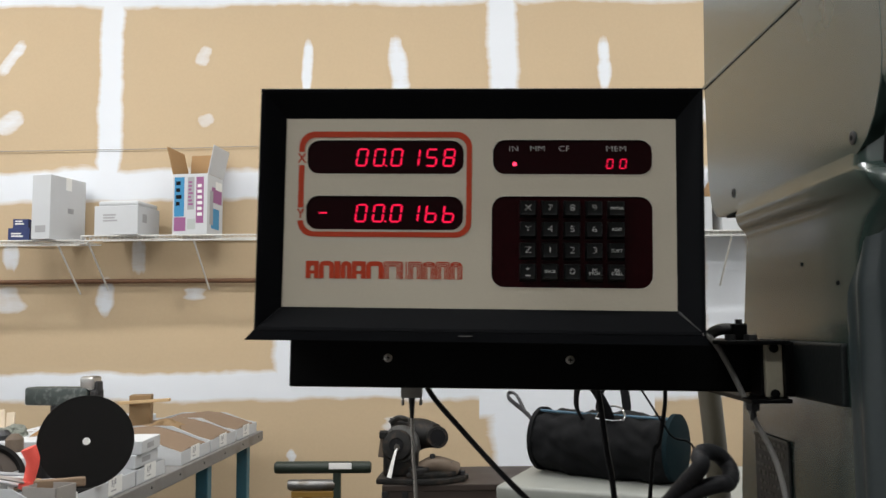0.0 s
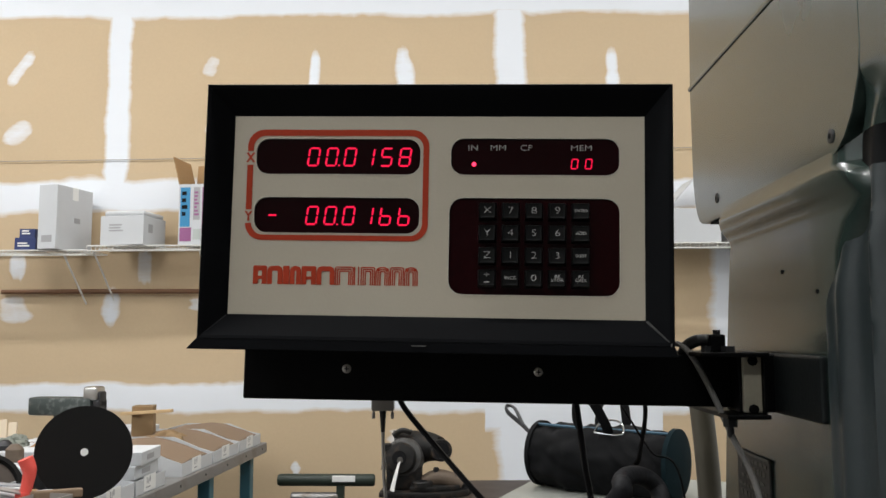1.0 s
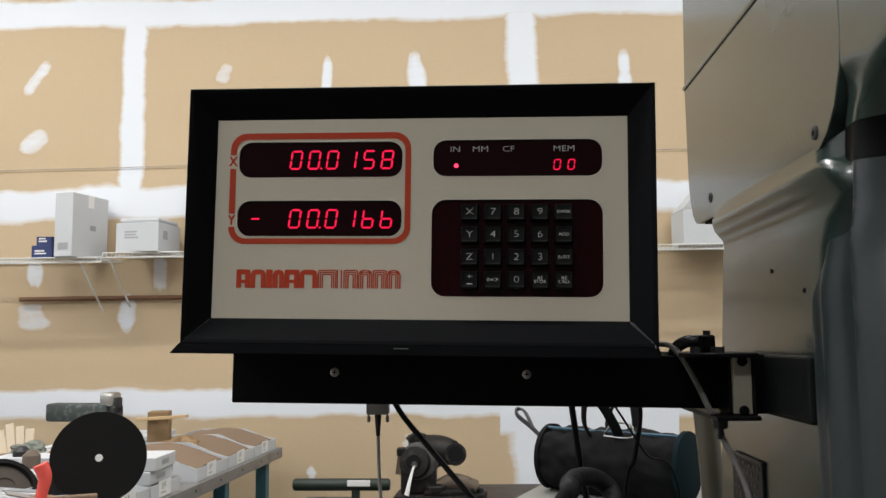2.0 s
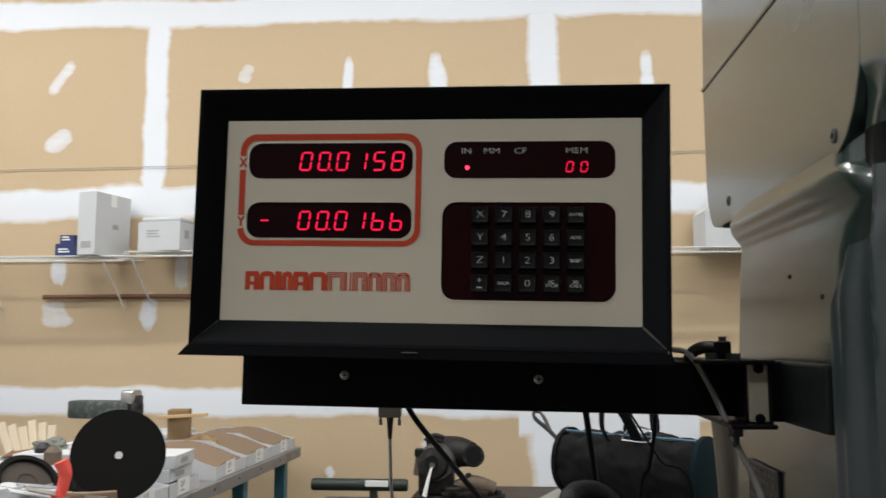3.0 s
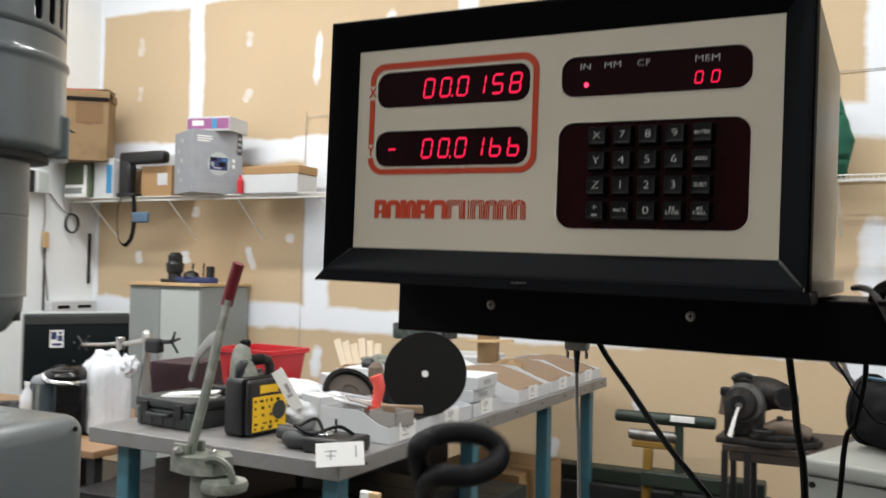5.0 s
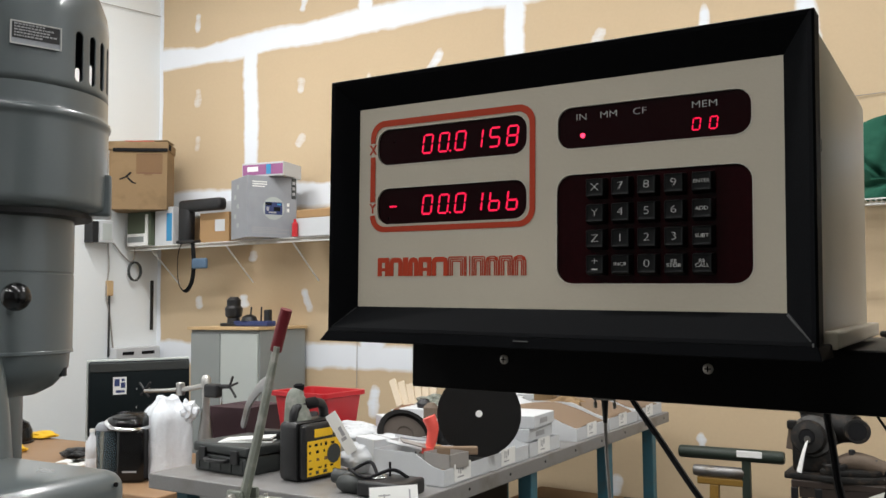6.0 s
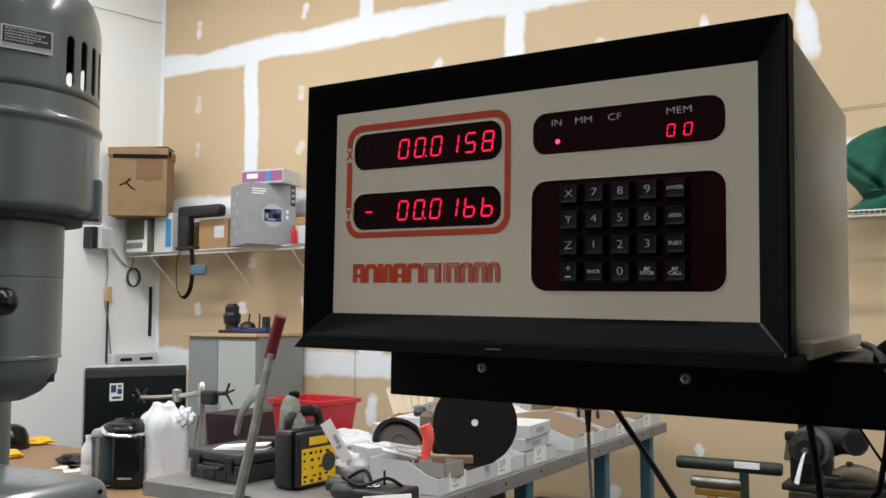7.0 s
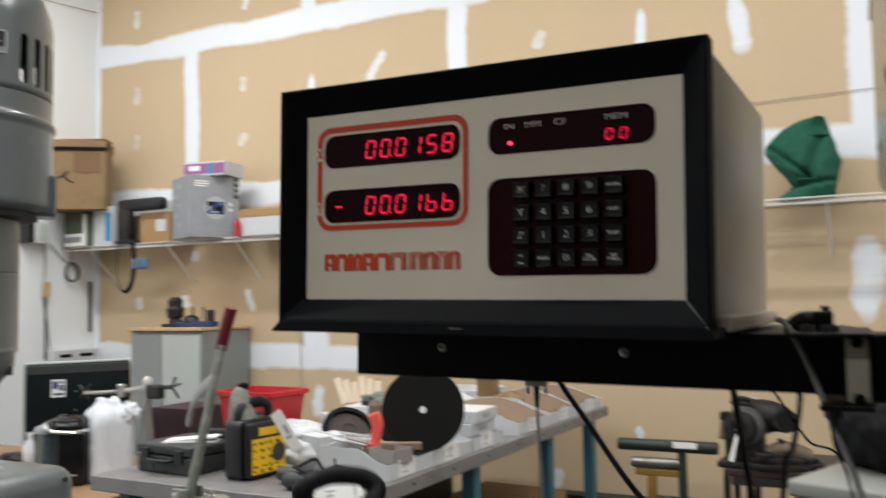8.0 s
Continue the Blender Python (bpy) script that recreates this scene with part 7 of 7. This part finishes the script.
part("outlet", lathe([(0.037, -0.04), (0.05, -0.04), (0.052, 0.012), (0.048, 0.018), (0.038, 0.018), (0.037, 0.005)], 26, OUTLET, cap=True), "pump_iron", g, "open pipe end", smooth=True)
part("outlet_bore", lathe([(0.037, 0.0182), (0.037, 0.0192)], 22, OUTLET), "ink", g)
part("boss", lathe([(0.05, 0.045), (0.05, 0.066), (0.044, 0.072), (0.034, 0.072), (0.03, 0.06)], 24, pose(0.085, -0.085, 0)), "pump_iron", g, "round boss", smooth=True)
part("boss_hole", lathe([(0.026, 0.0715), (0.026, 0.0725)], 18, pose(0.085, -0.085, 0)), "ink", g)
part("rusty_lug", tube([(0.1, -0.03, 0.05), (0.15, -0.035, 0.075), (0.2, -0.035, 0.07), (0.26, -0.02, 0.045)], 0.045, 12, 5, flat=0.85), "rusty", g, "rusty tan lug", smooth=True)
for x, y, z in ((0.15, -0.055, 0.11), (0.235, -0.05, 0.075), (0.29, -0.03, 0.03)):
    part("bolt", lathe([(0.013, z - 0.01), (0.013, z + 0.014), (0.009, z + 0.018)], 6, pose(x, y, 0)), "dark_steel", g)
part("guard_strip", box(-0.122, -0.06, 0.1, -0.092, -0.056, 0.215, 0.001), "rusty", g, "thin bent guard strip", pose(0, 0, 0, 0, 8))
part("guard_clip", box(-0.1, -0.07, 0.2, -0.06, -0.02, 0.235, 0.006), "pump_iron", g)
part("top_scrap", tube([(-0.05, -0.03, 0.27), (-0.01, -0.04, 0.295), (0.035, -0.04, 0.285)], 0.018, 8, 4, flat=0.5), "greasy_steel", g, "pale scraped top edge", smooth=True)


for z, x0, x1, r, mat, lab, tag0 in ((0.845, 1.15, 1.66, 0.032, "green_paint", "dark green pipe held in a stand", True), (0.755, 1.22, 1.47, 0.028, "dull_steel", "bright steel roller of a stand", False)):
    t = thing("stand_roller", lab, "pipe stand", pose(0, 4.68, z), "stand rollers")
    part("pipe", lathe([(r * 0.8, x0), (r, x0 + 0.01), (r, x1 - 0.01), (r * 0.8, x1)], 18, pose(0, 0, 0, 0, 90)), mat, t, smooth=True)
    if tag0:
        part("paper_label", box(1.44, -r - 0.003, -0.005, 1.56, -r + 0.004, 0.027, 0.002), "paper_white", t, "white paper label")
k = thing("roller_stand", "yellow and green adjustable roller stand", "roller stand", pose(1.30, 4.68, 0))
part("yoke", box(-0.06, -0.02, 0.69, 0.17, 0.02, 0.725, 0.005), "safety_yellow", k)
part("column", box(-0.022, -0.022, 0.1, 0.022, 0.022, 0.69, 0.004), "safety_yellow", k, "yellow square column", pose(0, 0, 0, 0, 2))
part("side_post", box(0.16, -0.02, 0.45, 0.2, 0.02, 0.84, 0.004), "green_paint", k)
part("cross", box(0.0, -0.06, 0.5, 0.6, 0.06, 0.58, 0.01), "green_paint", k, "green cross rail")
for a in (-0.25, 0.25):
    part("foot", box(a - 0.02, -0.25, 0, a + 0.02, 0.25, 0.04, 0.004), "green_paint", k)
part("foot_bar", box(-0.27, -0.02, 0.04, 0.27, 0.02, 0.1, 0.004), "green_paint", k)
t = thing("green_rail", "stack of dark steel rails lying by the wall", "steel rails", pose(0.9, 4.98, 0.0))
part("rail", box(-0.5, -0.1, 0.0, 1.0, 0.1, 0.42, 0.01), "dark_steel", t)
part("rail", box(-0.3, -0.06, 0.42, 0.9, 0.06, 0.5, 0.008), "green_paint", t)
k = thing("white_cabinet", "off-white metal cabinet with rounded top edge", "cabinet", pose(2.21, 1.94, 0, 0, 0, -21))
part("body", box(0, 0, 0, 0.75, 0.42, 1.215, 0.006), "cabinet_white", k)
part("top", box(-0.008, -0.01, 1.2165, 0.758, 0.43, 1.2485, 0.008, 3), "cabinet_white", k, smooth=True)
part("lock", lathe([(0.006, 0), (0.006, 0.004)], 10, pose(0.014, 0.0, 1.198, 90)), "ink", k)
part("door_gap", box(0.37, -0.0015, 0.03, 0.376, 0.0005, 1.2), "ink", k)
# duffel bag
bag = thing("duffel_bag", "black nylon duffel bag with dark teal end", "duffel bag", pose(2.457, 2.035, 1.2485, 0, 0, -34.6))
L, RB = 0.167, 0.077
bm = bmesh.new()
rows, n, seg = [], 48, 56
for i in range(n + 1):
    k = -1 + 2 * i / n
    rr, calm = RB * (1 - 0.13 * abs(k) ** 6 + 0.04 * noise.noise((k * 2, 1, 1))), 1 - 0.8 * abs(k) ** 8
    ring = []
    for q in range(seg):
        a = 2 * math.pi * q / seg
        w = 1 + calm * 0.13 * noise.noise((k * 3, math.cos(a) * 1.5, math.sin(a) * 1.5)) + 0.09 * noise.noise((k * 7 + math.sin(a) * 2, math.cos(a) * 3, math.sin(a) * 3)) - 0.05 * abs(noise.noise((k * 5 - math.cos(a) * 3, math.sin(a) * 2, 7)))
        z = math.sin(a) * rr * w * (0.93 if math.sin(a) > 0 else 1.0)
        ring.append(bm.verts.new((k * L, math.cos(a) * rr * w, max(0.002, z + RB * 0.95))))
    rows.append(ring)
for a, b in zip(rows, rows[1:]):
    for q in range(seg):
        bm.faces.new((a[q], a[(q + 1) % seg], b[(q + 1) % seg], b[q]))
bmesh.ops.recalc_face_normals(bm, faces=bm.faces)
part("body", bm, "bag", bag, "crumpled black nylon body", smooth=True)
for s, mat in ((-1, "bag"), (1, "bag_end")):
    part("end_panel", lathe([(0.0, 0.012), (RB * 0.6, 0.01), (RB * 0.955, 0.0), (RB * 0.955, -0.01), (RB * 0.6, -0.012)], 32, pose(s * L, 0, RB * 0.97, 0, 90 * s), cap=False), mat, bag, "round end panel", smooth=True)
part("piping", tube([(-L, -0.02, RB * 1.84), (-0.06, -0.028, RB * 1.82), (0.06, -0.03, RB * 1.82), (L, -0.026, RB * 1.8)], 0.0035, 6), "blue_trim", bag, "blue zip piping", smooth=True)
for dy, lean in ((-0.045, -0.05), (0.04, 0.02)):
    part("carry_handle", tube([(-0.04, dy, RB * 1.72), (-0.042, dy + lean * 0.4, RB * 2.1), (-0.02, dy + lean, RB * 2.7), (0.012, dy + lean, RB * 2.7), (0.028, dy + lean * 0.4, RB * 2.1), (0.03, dy, RB * 1.72)], 0.0105, 8, 6, flat=0.3), "bag", bag, "black webbing handle", smooth=True)
part("d_ring", tube([(-0.028, 0, 0), (0.028, 0, 0), (0.018, 0, 0.026), (-0.018, 0, 0.026), (-0.028, 0, 0)], 0.0017, 8, 4), "chrome", bag, "chrome ring", pose(0.032, -0.055, RB * 1.74, -35) @ Matrix.Scale(1.15, 4), True)
part("shoulder_strap", tube([(-L - 0.01, 0.0, RB * 1.0), (-L - 0.02, 0.0, RB * 1.4), (-L - 0.05, 0.01, RB * 1.7), (-L - 0.095, 0.01, RB * 2.1), (-L - 0.1, 0.02, RB * 2.28), (-L - 0.08, 0.02, RB * 2.2), (-L - 0.05, 0.01, RB * 1.7)], 0.009, 8, 6, flat=0.4), "strap_grey", bag, "grey shoulder strap loop", smooth=True)
